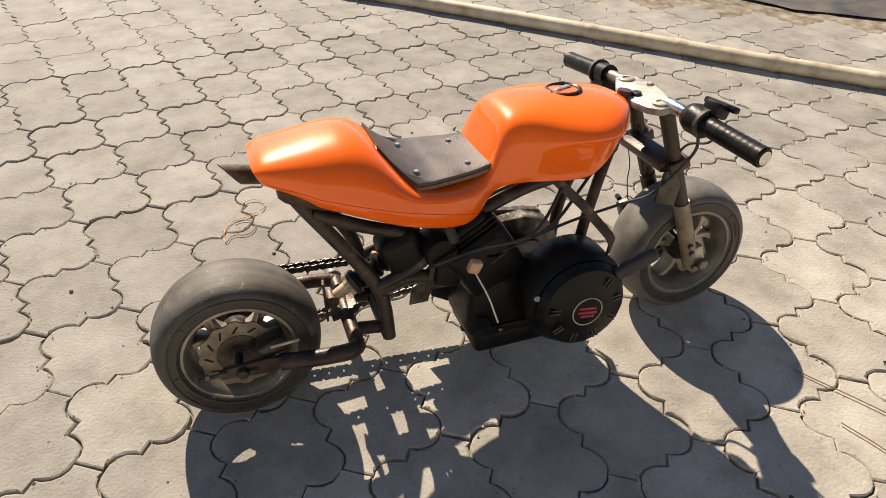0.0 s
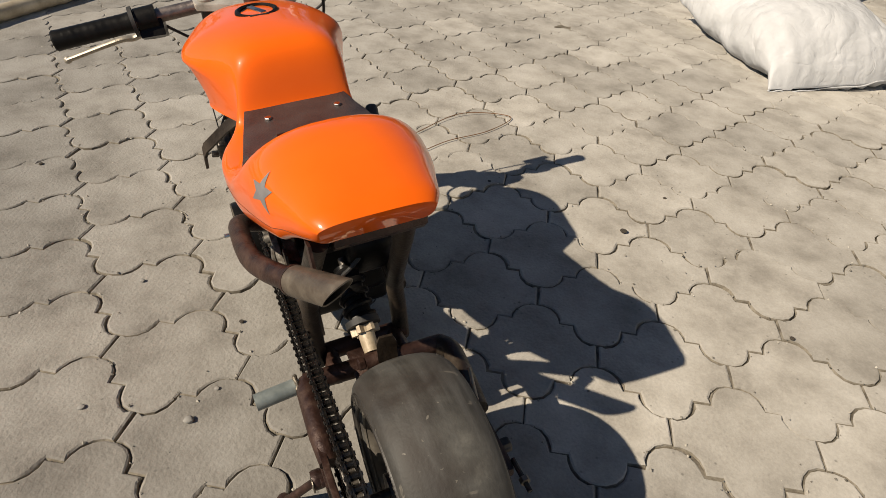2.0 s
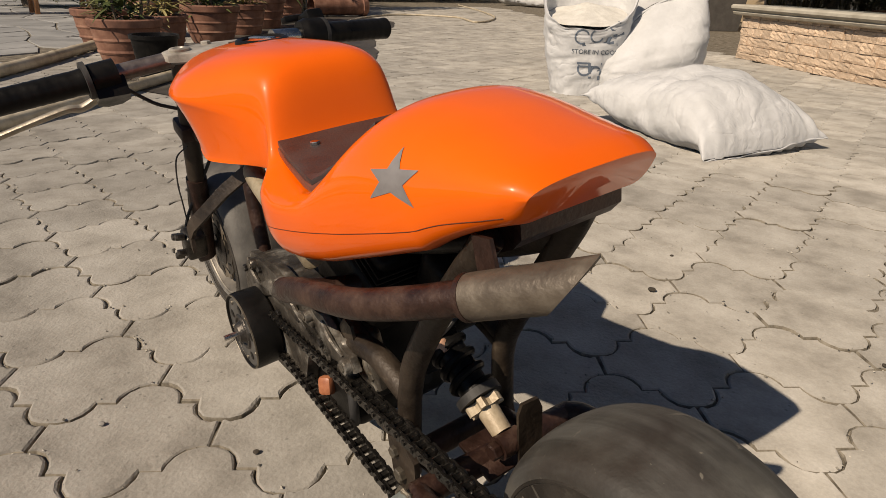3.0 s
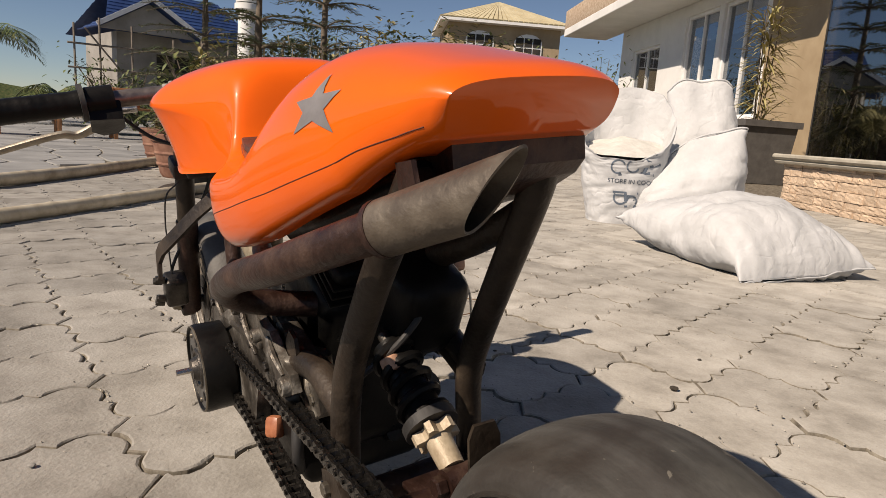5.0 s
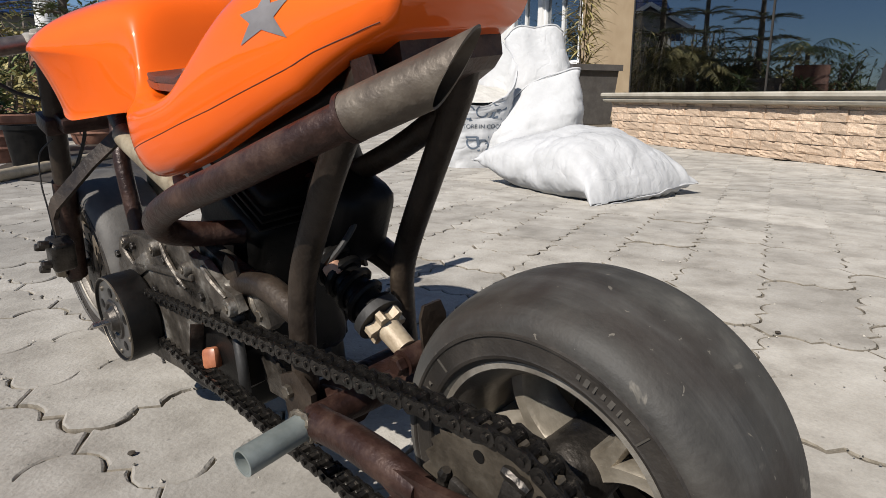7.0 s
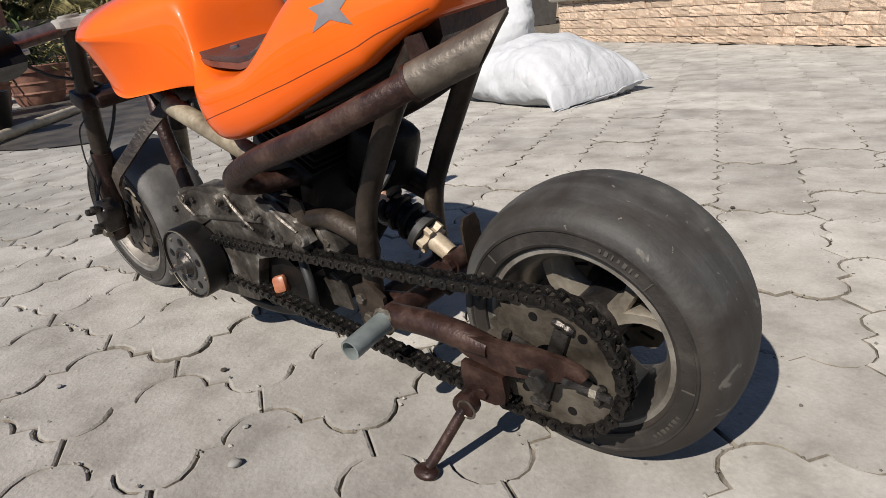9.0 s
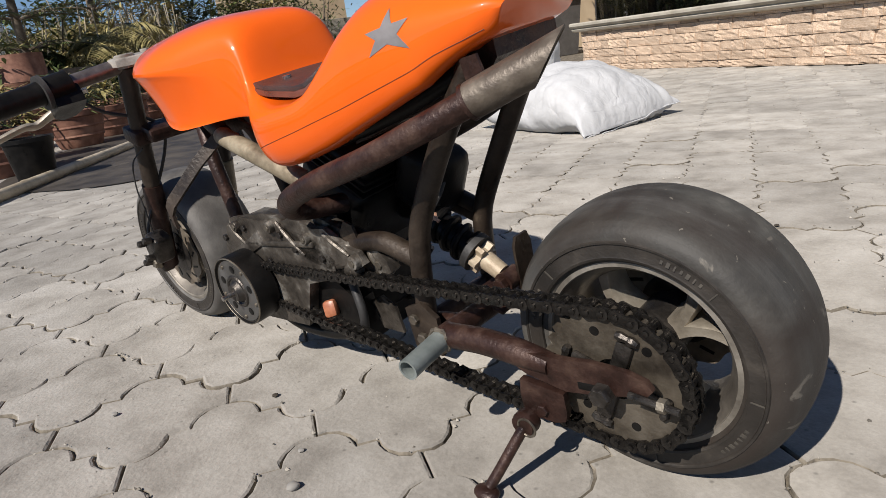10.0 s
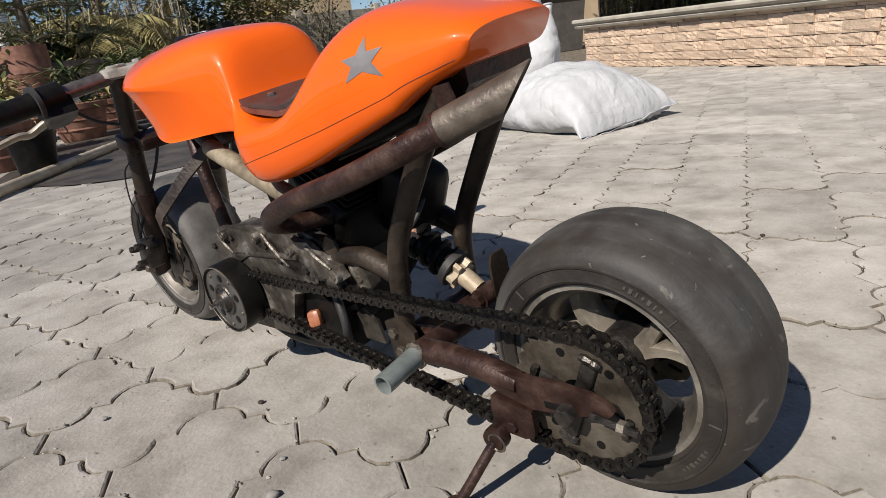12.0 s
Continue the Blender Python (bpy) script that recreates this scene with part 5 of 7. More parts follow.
part("lower_bracket", slab_bm([(0.30, 0.085), (0.335, 0.085), (0.345, 0.120), (0.325, 0.130), (0.305, 0.118)], 0, 0.004, 0.0006, pose(0, 0.040, 0, 90, 0, 0)), M_ENGINE, engine)
part("mount_plate", slab_bm([(0.208, 0.095), (0.246, 0.092), (0.250, 0.145), (0.226, 0.155), (0.206, 0.140)], -0.003, 0.003, 0.001, pose(0, 0.068, 0, 90, 0, 0)), M_FRAME, frame_rail)
bolt(frame_rail, (0.230, 0.071, 0.112), (0, 1, 0), 0.0075, 0.006, M_SPROCKET)
bolt(frame_rail, (0.238, 0.071, 0.134), (0, 1, 0), 0.006, 0.005, M_SPROCKET)

# rear brake caliper
caliper = part("brake_caliper", box_bm((0.045, 0.034, 0.026), (0.052, -0.066, 0.150), 0.006, (0, -20, 0), segments=3), M_DARKSTEEL, bike, "small dark brake caliper")
part("brake_rod", tube_bm([(0.05, -0.085, 0.158), (0.092, -0.094, 0.168)], 0.0022, 8), M_CREAM, caliper)

# ----- fork and handlebar -----
fork = part("front_fork", tube_bm([(0.655, 0, 0.360), (0.668, 0, 0.452)], 0.012, 16), M_RUST, bike, "slim front fork with rusty stanchions")
FT, FB = Vector((0.714, 0, 0.432)), Vector((0.828, 0, 0.114))
for s in (1, -1):
    o = Vector((s * 0.006, s * 0.061, 0))
    leg = part("fork_leg", tube_bm([FT + o, FB + o], 0.0125, 18), M_FRAME, fork)
    part("slider", tube_bm([FT.lerp(FB, 0.55) + o, FB + o], 0.0148, 18), M_RUST if s > 0 else M_WORNTUBE, leg)
    part("axle_clamp", box_bm((0.030, 0.020, 0.055), tuple(FB.lerp(FT, 0.06) + o + Vector((0.008, s * 0.004, 0))), 0.004, (0, -18, 0)), M_FRAME if s > 0 else M_ALLOY, leg)
    for h in (0.02, 0.12, 0.17):
        bolt(leg, tuple(FB.lerp(FT, h) + o + Vector((-0.004, s * 0.015, 0))), (0, s, 0), 0.0055, 0.006, M_SPROCKET)
    part("lower_clamp", box_bm((0.040, 0.034, 0.022), tuple(FT.lerp(FB, 0.30) + o), 0.004, (0, -18, 0)), M_RUST, leg)
part("lower_yoke", box_bm((0.036, 0.13, 0.020), tuple(FT.lerp(FB, 0.30) + Vector((-0.018, 0, 0))), 0.005, (0, -18, 0)), M_RUST, fork)
part("axle", tube_bm([(AXLE_F[0], -0.082, AXLE_F[2]), (AXLE_F[0], 0.082, AXLE_F[2])], 0.006, 12), M_DARKSTEEL, fork)
bolt(fork, (AXLE_F[0], -0.078, AXLE_F[2]), (0, -1, 0), 0.011, 0.010, M_SPROCKET)
bolt(fork, (AXLE_F[0], 0.078, AXLE_F[2]), (0, 1, 0), 0.011, 0.010, M_SPROCKET)
yoke_outline = [(0.036, 0.020), (0.029, 0.068), (0.017, 0.082), (-0.004, 0.080), (-0.022, 0.048), (-0.036, 0.022), (-0.038, -0.028), (-0.032, -0.060), (-0.020, -0.077), (0.001, -0.076), (0.016, -0.056), (0.022, -0.018)]
yoke = part("top_yoke", slab_bm(yoke_outline, -0.011, 0, 0.003, pose(0.704, 0, 0.4445, 0, -3, 0)), M_YOKE, fork, "pale cast alloy top yoke")
bolt(yoke, (0.686, -0.006, 0.4435), (0, 0, 1), 0.0095, 0.005, M_DARKSTEEL)
bolt(yoke, (0.730, 0.022, 0.4455), (0, 0, 1), 0.0065, 0.004, M_YOKE)
for x, y in ((0.711, 0.062), (0.697, -0.058)):
    part("fork_cap", lathe_bm([(0.006, 0.0462), (0.0075, 0.0485), (0.0115, 0.0485), (0.0135, 0.0470), (0.0135, 0.0300), (0.006, 0.0300)], 24, "z", (x, y, 0.4)), M_YOKE, yoke)
bar = part("handlebar", tube_bm([(0.718, 0.060, 0.436), (0.724, 0.10, 0.431), (0.726, 0.288, 0.414)], 0.0105, 16), M_BARMETAL, bike, "short worn clip-on handlebar of dull brown steel")
part("bar_half", tube_bm([(0.708, -0.060, 0.444), (0.714, -0.10, 0.441), (0.731, -0.254, 0.430)], 0.0105, 16), M_CHROME, bar)
GRIPS = {1: (Vector((0.7245, 0.172, 0.4245)), Vector((0.7245, 0.286, 0.4145))), -1: (Vector((0.7185, -0.138, 0.4380)), Vector((0.7305, -0.250, 0.4300)))}
for s, (g0, g1) in GRIPS.items():
    d = g1 - g0
    radii = [0.0158, 0.0158] + [0.0152, 0.0149] * 9 + [0.0153, 0.0155]
    grip = part("grip", tube_bm([g0 + d * t for t in lin(0, 1, len(radii))], radii, 18, 2), M_BLACKPL, bar, "ribbed black rubber grip")
    part("grip_flange", tube_bm([g0 - d * 0.02, g0 + d * 0.03], 0.0225, 22), M_RUBBER, grip)
    part("grip_end", tube_bm([g1 - d * 0.01, g1 + d * 0.02], [0.0155, 0.0135], 18), M_BLACKPL, grip)
# lever perch and lever on the chain side
g0, g1 = GRIPS[1]
perch = part("lever_perch", tube_bm([g0 + Vector((0, -0.034, 0.003)), g0 + Vector((0, -0.004, 0.0))], 0.0185, 18), M_BLACKPL, bar, "black clutch lever perch")
part("perch_arm", slab_bm([(-0.012, -0.040), (0.018, -0.044), (0.040, -0.036), (0.046, -0.020), (0.030, -0.006), (-0.010, -0.004)], -0.026, 0.004, 0.009, Matrix.Translation(g0) @ Matrix.Rotation(radians(22), 4, "Y")), M_BLACKPL, perch)
lever_path = smooth_path([g0 + Vector((0.030, -0.030, -0.022)), g0 + Vector((0.046, -0.010, -0.032)), g0 + Vector((0.050, 0.010, -0.040)), g0 + Vector((0.046, 0.026, -0.038)), g0 + Vector((0.048, 0.055, -0.044)), g0 + Vector((0.058, 0.115, -0.060))], 6)
bm = bmesh.new()
rings = []
for k, p in enumerate(lever_path):
    d = (lever_path[min(k + 1, len(lever_path) - 1)] - lever_path[max(k - 1, 0)]).normalized()
    up = (Vector((0.25, 0, 1)) - d * Vector((0.25, 0, 1)).dot(d)).normalized()
    side = d.cross(up)
    t = k / (len(lever_path) - 1)
    hw, hh = 0.0095 - 0.003 * t, 0.0058 - 0.0015 * t
    rings.append([p + side * (hw * math.cos(q)) + up * (hh * math.sin(q)) for q in lin(0, 2 * math.pi, 13)[:-1]])
ring_bm(bm, rings)
part("lever", bm, M_ALLOY, perch, "scuffed silver lever, flat and curved")
bm = bmesh.new()
bmesh.ops.create_uvsphere(bm, u_segments=14, v_segments=10, radius=0.0062, matrix=Matrix.Translation(lever_path[-1]))
part("lever_ball", bm, M_ALLOY, perch)
part("cable_adjuster", tube_bm([g0 + Vector((0.034, -0.030, -0.012)), g0 + Vector((0.026, -0.062, -0.010))], 0.004, 10), M_CHROME, perch)
# throttle housing with lever lug on the starter side
g0, g1 = GRIPS[-1]
thr = part("throttle_housing", tube_bm([g0 + Vector((0, 0.034, 0.002)), g0 + Vector((0, 0.022, 0.001)), g0 + Vector((0, -0.004, 0))], [0.019, 0.023, 0.022], 20), M_BLACKPL, bar, "black throttle housing with switch box")
part("switch_box", box_bm((0.034, 0.028, 0.022), tuple(g0 + Vector((0.020, 0.004, 0.018))), 0.005, (0, 25, 10)), M_BLACKPL, thr)
part("switch_lug", box_bm((0.014, 0.060, 0.010), tuple(g0 + Vector((0.036, 0.012, 0.020))), 0.003, (0, 20, 8)), M_BLACKPL, thr)
part("throttle_cable", tube_bm([g0 + Vector((0.006, 0.016, -0.018)), g0 + Vector((0.010, 0.022, -0.060)), g0 + Vector((-0.012, 0.075, -0.150)), (0.66, -0.05, 0.27), (0.55, -0.06, 0.26), (0.42, -0.09, 0.25)], 0.0026, 8), M_RUBBER, thr)
part("brake_cable", tube_bm([g0 + Vector((0.028, -0.010, -0.004)), g0 + Vector((0.030, 0.015, -0.040)), g0 + Vector((0.026, 0.062, -0.065)), (0.735, -0.05, 0.31)], 0.0022, 8), M_RUBBER, thr)
part("front_cable", tube_bm([(0.742, 0.135, 0.410), (0.75, 0.10, 0.38), (0.745, 0.03, 0.33), (0.80, 0.085, 0.19), (0.775, 0.085, 0.16)], 0.0024, 8), M_RUBBER, bar)
# front brake caliper and its bracket
fcal = part("front_caliper", box_bm((0.034, 0.030, 0.044), (0.772, 0.088, 0.165), 0.006, (0, -20, 0), segments=3), M_DARKSTEEL, bike, "small front brake caliper with bolts")
for dx, dz in ((-0.012, 0.018), (0.012, 0.010), (0.0, -0.012), (0.016, -0.022)):
    bolt(fcal, (0.772 + dx, 0.103, 0.165 + dz), (0, 1, 0.2), 0.0055, 0.012, M_DARKSTEEL)
part("fork_bracket", slab_bm([(0.705, 0.275), (0.745, 0.262), (0.752, 0.300), (0.735, 0.335), (0.715, 0.330)], 0, 0.003, 0.0006, pose(0, -0.072, 0, 90, 0, 0)), M_DARKSTEEL, fork)
part("loose_wire", tube_bm([(0.735, 0.074, 0.318), (0.752, 0.088, 0.300), (0.764, 0.092, 0.262), (0.764, 0.092, 0.228), (0.770, 0.091, 0.188)], 0.0011, 6), M_RUBBER, fork)
# ---------- the yard ----------
ground = part("ground", box_bm((400, 400, 0.2), (0, 0, -0.115)), M_SAND, None, smooth=False)
tagged(ground, "sandy ground under and beyond the paving", "ground", kind="structure")


def sack_noise(p, s, seed):
    return noise.noise(Vector((p[0] * s + seed, p[1] * s, p[2] * s + 3 * seed)))


# ----- white sacks -----
def lying_sack(name, m, length, width, height, label, seed, droop=(0.0, 0.0)):
    """A filled sack on its side: a pillow with flat sewn ends, sharp corners and folds."""
    nu, nv = 110, 96
    rings = []
    for i in range(nu + 1):
        u = -1 + 2 * i / nu
        full = max((1 - abs(u) ** 3.2) ** 0.55 if abs(u) < 1 else 0, 0.03)
        wide = width / 2 * (0.86 + 0.06 * (1 - u * u) + 0.14 * abs(u) ** 8)
        ring = []
        for k in range(nv):
            a = 2 * math.pi * k / nv
            c, s = math.cos(a), math.sin(a)
            y = wide * abs(c) ** 0.9 * (1 if c > 0 else -1)
            z = height / 2 * full * abs(s) ** 0.8 * (1 if s > 0 else -1)
            p = Vector((u * length / 2, y, z))
            lump = sack_noise(p, 4.5, seed) * 0.03 + sack_noise(p, 11, seed + 5) * 0.010
            crease = -0.005 * max(0.0, 1 - abs(noise.noise(Vector((p.x * 2.2 + seed, p.y * 7, p.z * 5)))) * 7) - 0.004 * max(0.0, 1 - abs(noise.noise(Vector((p.x * 9, p.y * 4 + seed, p.z * 6)))) * 6) - 0.002 * max(0.0, 1 - abs(noise.noise(Vector((p.x * 22, p.y * 15 + seed, p.z * 15)))) * 5)
            pleat = abs(u) ** 7 * 0.012 * math.sin(y * 120 + seed * 3 + 4 * sack_noise(p, 6, seed))
            d = Vector((0, c, s)).normalized()
            p += d * ((lump + crease) * (0.25 + 0.75 * full) + pleat * (0.3 + full))
            p.x += 0.018 * sack_noise((p.x * 0.2, p.y, 0), 7, seed + 2)
            if u < 0:
                side = 0.5 + p.y / width
                p.z -= abs(u) ** 5 * (droop[0] * side + droop[1] * (1 - side))
            p.z = max(p.z, -height / 2 * 0.80 + 0.004 * abs(c))
            ring.append(p)
        rings.append(ring)
    base = thing(name, label, "sack", m)
    grid_mesh("cloth", rings, M_SACK, base, angle=70)
    for e in (0, -1):
        ends = [rings[e][k] for k in range(0, nv // 2 + 1, 3)]
        hem = [Vector((p.x + (0.003 if e else -0.003), p.y, p.z - 0.004 + 0.004 * math.sin(9 * j))) for j, p in enumerate(ends)]
        part("sewn_hem", tube_bm(hem, 0.0025, 8, 3), M_SACK, base)
    return base


def standing_sack(m, height, rx, ry, label, seed, open_top, lean=0.0, slope=0.0):
    """An upright sack; open_top shows the rolled mouth and the white fill."""
    base = thing("sack", label, "sack", m, "white sacks beside the ledge")
    nv = 64
    rings = []
    rows = 44
    for i in range(rows + 1):
        t = i / rows
        grow = 0.84 + 0.34 * t if open_top else 0.90 + 0.12 * math.sin(math.pi * min(t * 1.1, 1))
        pinch = 0.0 if open_top else min(max((t - 0.45) / 0.55, 0.0), 1.0) ** 1.6
        ring = []
        for k in range(nv):
            a = 2 * math.pi * k / nv
            c, s = math.cos(a), math.sin(a)
            x = rx * (grow - 0.06 * pinch) * abs(c) ** 0.8 * (1 if c > 0 else -1)
            y = ry * grow * (1 - 0.72 * pinch) * abs(s) ** 0.8 * (1 if s > 0 else -1)
            z = height * t
            p = Vector((x, y, z))
            f = 0.016 * sack_noise(p, 4, seed) + 0.006 * sack_noise((p.x, p.y, p.z * 1.4), 12, seed)
            ridge = -0.007 * max(0.0, 1 - abs(noise.noise(Vector((p.x * 11 + seed, p.y * 11, p.z * 3)))) * 7) - 0.005 * max(0.0, 1 - abs(noise.noise(Vector((p.x * 6, p.y * 6 + seed, p.z * 11)))) * 7)
            fold = ridge - 0.003 * max(0.0, 1 - abs(noise.noise(Vector((p.x * 30, p.y * 30 + seed, p.z * 22)))) * 5)
            p += Vector((c, s, 0)) * ((f + fold) * (1 - 0.6 * pinch))
            p.y += pinch * (0.020 * sack_noise((p.x, 0, 0), 9, seed) - 0.05)
            p.z += pinch * 0.045 * sack_noise((p.x, 0, 0), 7, seed + 1) - pinch * 0.09 * abs(x / rx) ** 3
            p.z *= 1 - slope * min(max(0.5 + 0.5 * x / rx, 0.0), 1.0) ** 1.3
            p.x += lean * t * t
            if open_top:
                p.z += 0.185 * t**2.2 * (s + c * 0.15) + 0.03 * t**4 * sack_noise((c, s, 0), 2, seed)
            ring.append(p)
        rings.append(ring)
    if open_top:
        inner = [[Vector(((p.x - lean) * 0.965 + lean, p.y * 0.965, p.z)) for p in rings[rows - d]] for d in (0, 6, 14, 24)]
        fill = []
        for q in (0.98, 0.80, 0.55, 0.28, 0.08):
            ring = []
            for k in range(nv):
                column = [r[k] for r in rings[18:]]
                level = height - 0.125 + 0.24 * (column[-1].z - height)
                zs = [p.z for p in column]
                x, y = (float(np.interp(level, zs, [p[i] for p in column])) for i in (0, 1))
                heap = 0.045 * (1 - q) + 0.03 * (1 - q * q) * sack_noise((x * q, y * q, 0), 9, seed)
                ring.append(Vector((x * q * 0.97, y * q * 0.97, level * q + (height - 0.125) * (1 - q) + heap)))
            fill.append(ring)
        body = grid_mesh("cloth", rings + inner, M_SACK, base, angle=75, caps=False)
        grid_mesh("powder", fill, M_FILL, base, "white powder in the open mouth", caps=True, angle=75)
    else:
        body = grid_mesh("cloth", rings, M_SACK, base, angle=75)
        part("sewn_hem", tube_bm([rings[-1][k] + Vector((0, 0, 0.006)) for k in range(0, nv // 2 + 1, 4)], 0.005, 8, 3), M_SACK, base)
    return base, body


def print_on_sack(base, spec, face, body):
    """Ink marks and words laid onto the cloth."""
    bpy.context.view_layer.update()
    for kind, text, size, u, v in spec:
        if kind == "text":
            cu = bpy.data.curves.new("print", "FONT")
            cu.body, cu.size, cu.align_x, cu.extrude = text, size, "CENTER", 0.0004
            tmp = new("print", cu)
            me = bpy.data.meshes.new_from_object(tmp.evaluated_get(bpy.context.evaluated_depsgraph_get()))
            bpy.data.objects.remove(tmp)
            ob = new("printed_words", me)
            ob.data.materials.append(M_INK)
            ob["label"] = "dark grey printed words"
        else:
            ob = part("printed_mark", text, M_INK, None, "blue-grey printed mark", smooth=False)
        ob.parent = base
        place = face @ Matrix.Translation((u, v, 0))
        for vert in ob.data.vertices:
            p = place @ vert.co
            hit, spot, _, _ = body.ray_cast(Vector((p.x, -0.6, p.z)), Vector((0, 1, 0)))
            vert.co = spot - Vector((0, 0.0016, 0)) if hit else p


lying = lying_sack("sack", pose(1.255, -1.985, 0.104, 0, 0, -14), 0.70, 0.56, 0.26, "full white woven plastic sack lying on the pavers", 1.3, (0.115, 0.055))
tagged(lying, group="white sacks beside the ledge")
rest, _ = standing_sack(pose(1.92, -2.56, 0.0, 0, 0, 43), 0.54, 0.250, 0.19, "full white sack slumped behind the lying one", 4.1, False, -0.05, 0.45)
tall, _ = standing_sack(pose(2.25, -3.09, 0.0, 0, 0, 43), 0.80, 0.21, 0.17, "tall full white sack leaning behind the open one", 7.7, False, 0.04, 0.08)
opened, opened_cloth = standing_sack(pose(2.17, -2.38, 0.0, 0, 0, -133), 0.50, 0.200, 0.165, "open white sack with printed words and white powder inside", 2.6, True, 0.0)
# the printed side turns to the yard's corner where the motorcycle stands
FACE = pose(0.01, -0.186, 0, 90, 0, 0)


def mark_bars(items):
    bm = bmesh.new()
    for x, y, w, h, r in items:
        box_bm((w, h, 0.0012), (x, y, 0), 0, (0, 0, r), bm)
    return bm


def ring_mark(r0, r1, a0, a1):
    bm = bmesh.new()
    rings = []
    for a in lin(a0, a1, 18):
        rings.append([(r * math.cos(a), r * math.sin(a), h) for r, h in ((r0, 0), (r1, 0), (r1, 0.0012), (r0, 0.0012))])
    return ring_bm(bm, rings)


print_on_sack(opened, [
    ("text", "STORE IN COOL", 0.030, 0.02, 0.205),
    ("mark", mark_bars([(0, 0, 0.12, 0.010, 0), (0.0, -0.014, 0.09, 0.007, 0)]), 0, 0.0, 0.160),
    ("mark", ring_mark(0.028, 0.037, 2.6, 6.6), 0, -0.02, 0.135),
    ("mark", ring_mark(0.019, 0.027, -0.6, 3.2), 0, 0.035, 0.120),
    ("mark", mark_bars([(0.005, 0.0, 0.014, 0.075, 8), (0.05, -0.02, 0.012, 0.05, 8)]), 0, 0.0, 0.125),
    ("mark", ring_mark(0.028, 0.036, 0.4, 5.2), 0, -0.05, 0.285),
    ("mark", ring_mark(0.024, 0.032, 1.8, 6.0), 0, 0.02, 0.290),
    ("mark", mark_bars([(0, 0, 0.016, 0.07, -20), (0.04, 0.01, 0.055, 0.013, 15), (0.06, -0.03, 0.05, 0.012, 15)]), 0, 0.085, 0.290),
    ("mark", mark_bars([(0, 0, 0.15, 0.013, 6)]), 0, 0.03, 0.255),
    ("mark", ring_mark(0.022, 0.029, 0.2, 4.4), 0, 0.10, 0.345),
    ("mark", mark_bars([(0, 0, 0.013, 0.06, 0), (0.03, 0, 0.013, 0.06, 25)]), 0, 0.06, 0.350),
], FACE, opened_cloth)

# a low heap of more sacks in the distance
for k, (x, y, yaw, s) in enumerate(((10.6, -10.5, 20, 1.0), (11.3, -10.6, 70, 1.0), (11.0, -11.0, -30, 0.9), (10.9, -10.6, 45, 0.8))):
    ob = lying_sack("sack", pose(x, y, 0.11 + (0.22 if k == 3 else 0), 0, 0, yaw), 0.9 * s, 0.5 * s, 0.26, "white sack in a far heap by the building", 3.0 + k)
    tagged(ob, group="far heap of sacks")


M_GRIT = mat("grit", (0.3, 0.27, 0.22), 0.9)
_, _rg, _ = wear(M_GRIT, [(0.10, 0.085, 0.065), (0.45, 0.42, 0.36)], 8, 3)
varied(M_GRIT, _rg, 0.4, 1.5, True)


# ----- bamboo pole, hose, wire, stones -----
def bamboo(points, r, label):
    path = smooth_path(points, 40)
    radii = []
    dist = 0
    prev = path[0]
    for p in path:
        dist += (p - prev).length
        prev = p
        phase = (dist / 0.31) % 1
        radii.append(r * (1.0 + 0.10 * math.exp(-((phase - 0.5) / 0.035) ** 2)))
    ob = part("bamboo_pole", tube_bm(path, radii, 14, 1, smooth=False), M_BAMBOO, None, angle=50)
    return tagged(ob, label, "pole")


bamboo([(0.62, 1.97, 0.026), (0.92, 1.69, 0.026), (1.42, 1.20, 0.026), (1.80, 0.82, 0.026), (2.12, 0.52, 0.026), (2.60, 0.05, 0.026), (3.12, -0.42, 0.026), (3.63, -0.90, 0.026), (4.18, -1.42, 0.026), (4.85, -2.02, 0.026)], 0.026, "long dry bamboo pole lying across the pavers")
bamboo([(2.75, 0.86, 0.032), (3.50, 0.26, 0.032), (4.08, -0.13, 0.032), (4.93, -0.62, 0.032), (6.00, -1.28, 0.032)], 0.032, "second bamboo pole edging the flagstones")
hose = part("garden_hose", tube_bm([(5.6, -2.9, 0.012), (6.4, -3.4, 0.012), (7.3, -4.0, 0.012), (8.2, -5.2, 0.012), (7.6, -5.8, 0.012), (6.6, -5.4, 0.012), (7.4, -6.4, 0.012), (9.2, -7.6, 0.012), (11, -8.6, 0.012)], 0.013, 8, 12), M_BAMBOO)
tagged(hose, "pale garden hose snaking over the ground", "hose")
loop = [(0.082 + 0.027 * math.cos(a), 0.529 + 0.028 * math.sin(a), 0.0035) for a in lin(-1.0, 5.0, 20)]
loop += [(0.060, 0.490, 0.0035), (0.034, 0.486, 0.0035), (0.014, 0.465, 0.0035), (0.006, 0.434, 0.0035), (0.008, 0.408, 0.0035), (0.020, 0.425, 0.0035)]
loop += [(0.050 + 0.027 * math.cos(a), 0.452 + 0.029 * math.sin(a), 0.0035) for a in lin(-2.2, 2.2, 12)]
wire_a = part("wire_offcut", tube_bm(loop, 0.0009, 5, 3), M_COPPER)
tagged(wire_a, "thin rusty wire twisted into loops on the pavers", "wire")
wire_b = part("wire_offcut", tube_bm([(0.93, -0.30, 0.003), (1.02, -0.45, 0.003), (1.08, -0.60, 0.006), (1.03, -0.72, 0.003), (0.97, -0.62, 0.003), (0.95, -0.5, 0.003), (0.92, -0.42, 0.003)], 0.0011, 5, 8), M_COPPER)
tagged(wire_b, "thin rusty wire coil lying beside the front wheel", "wire")


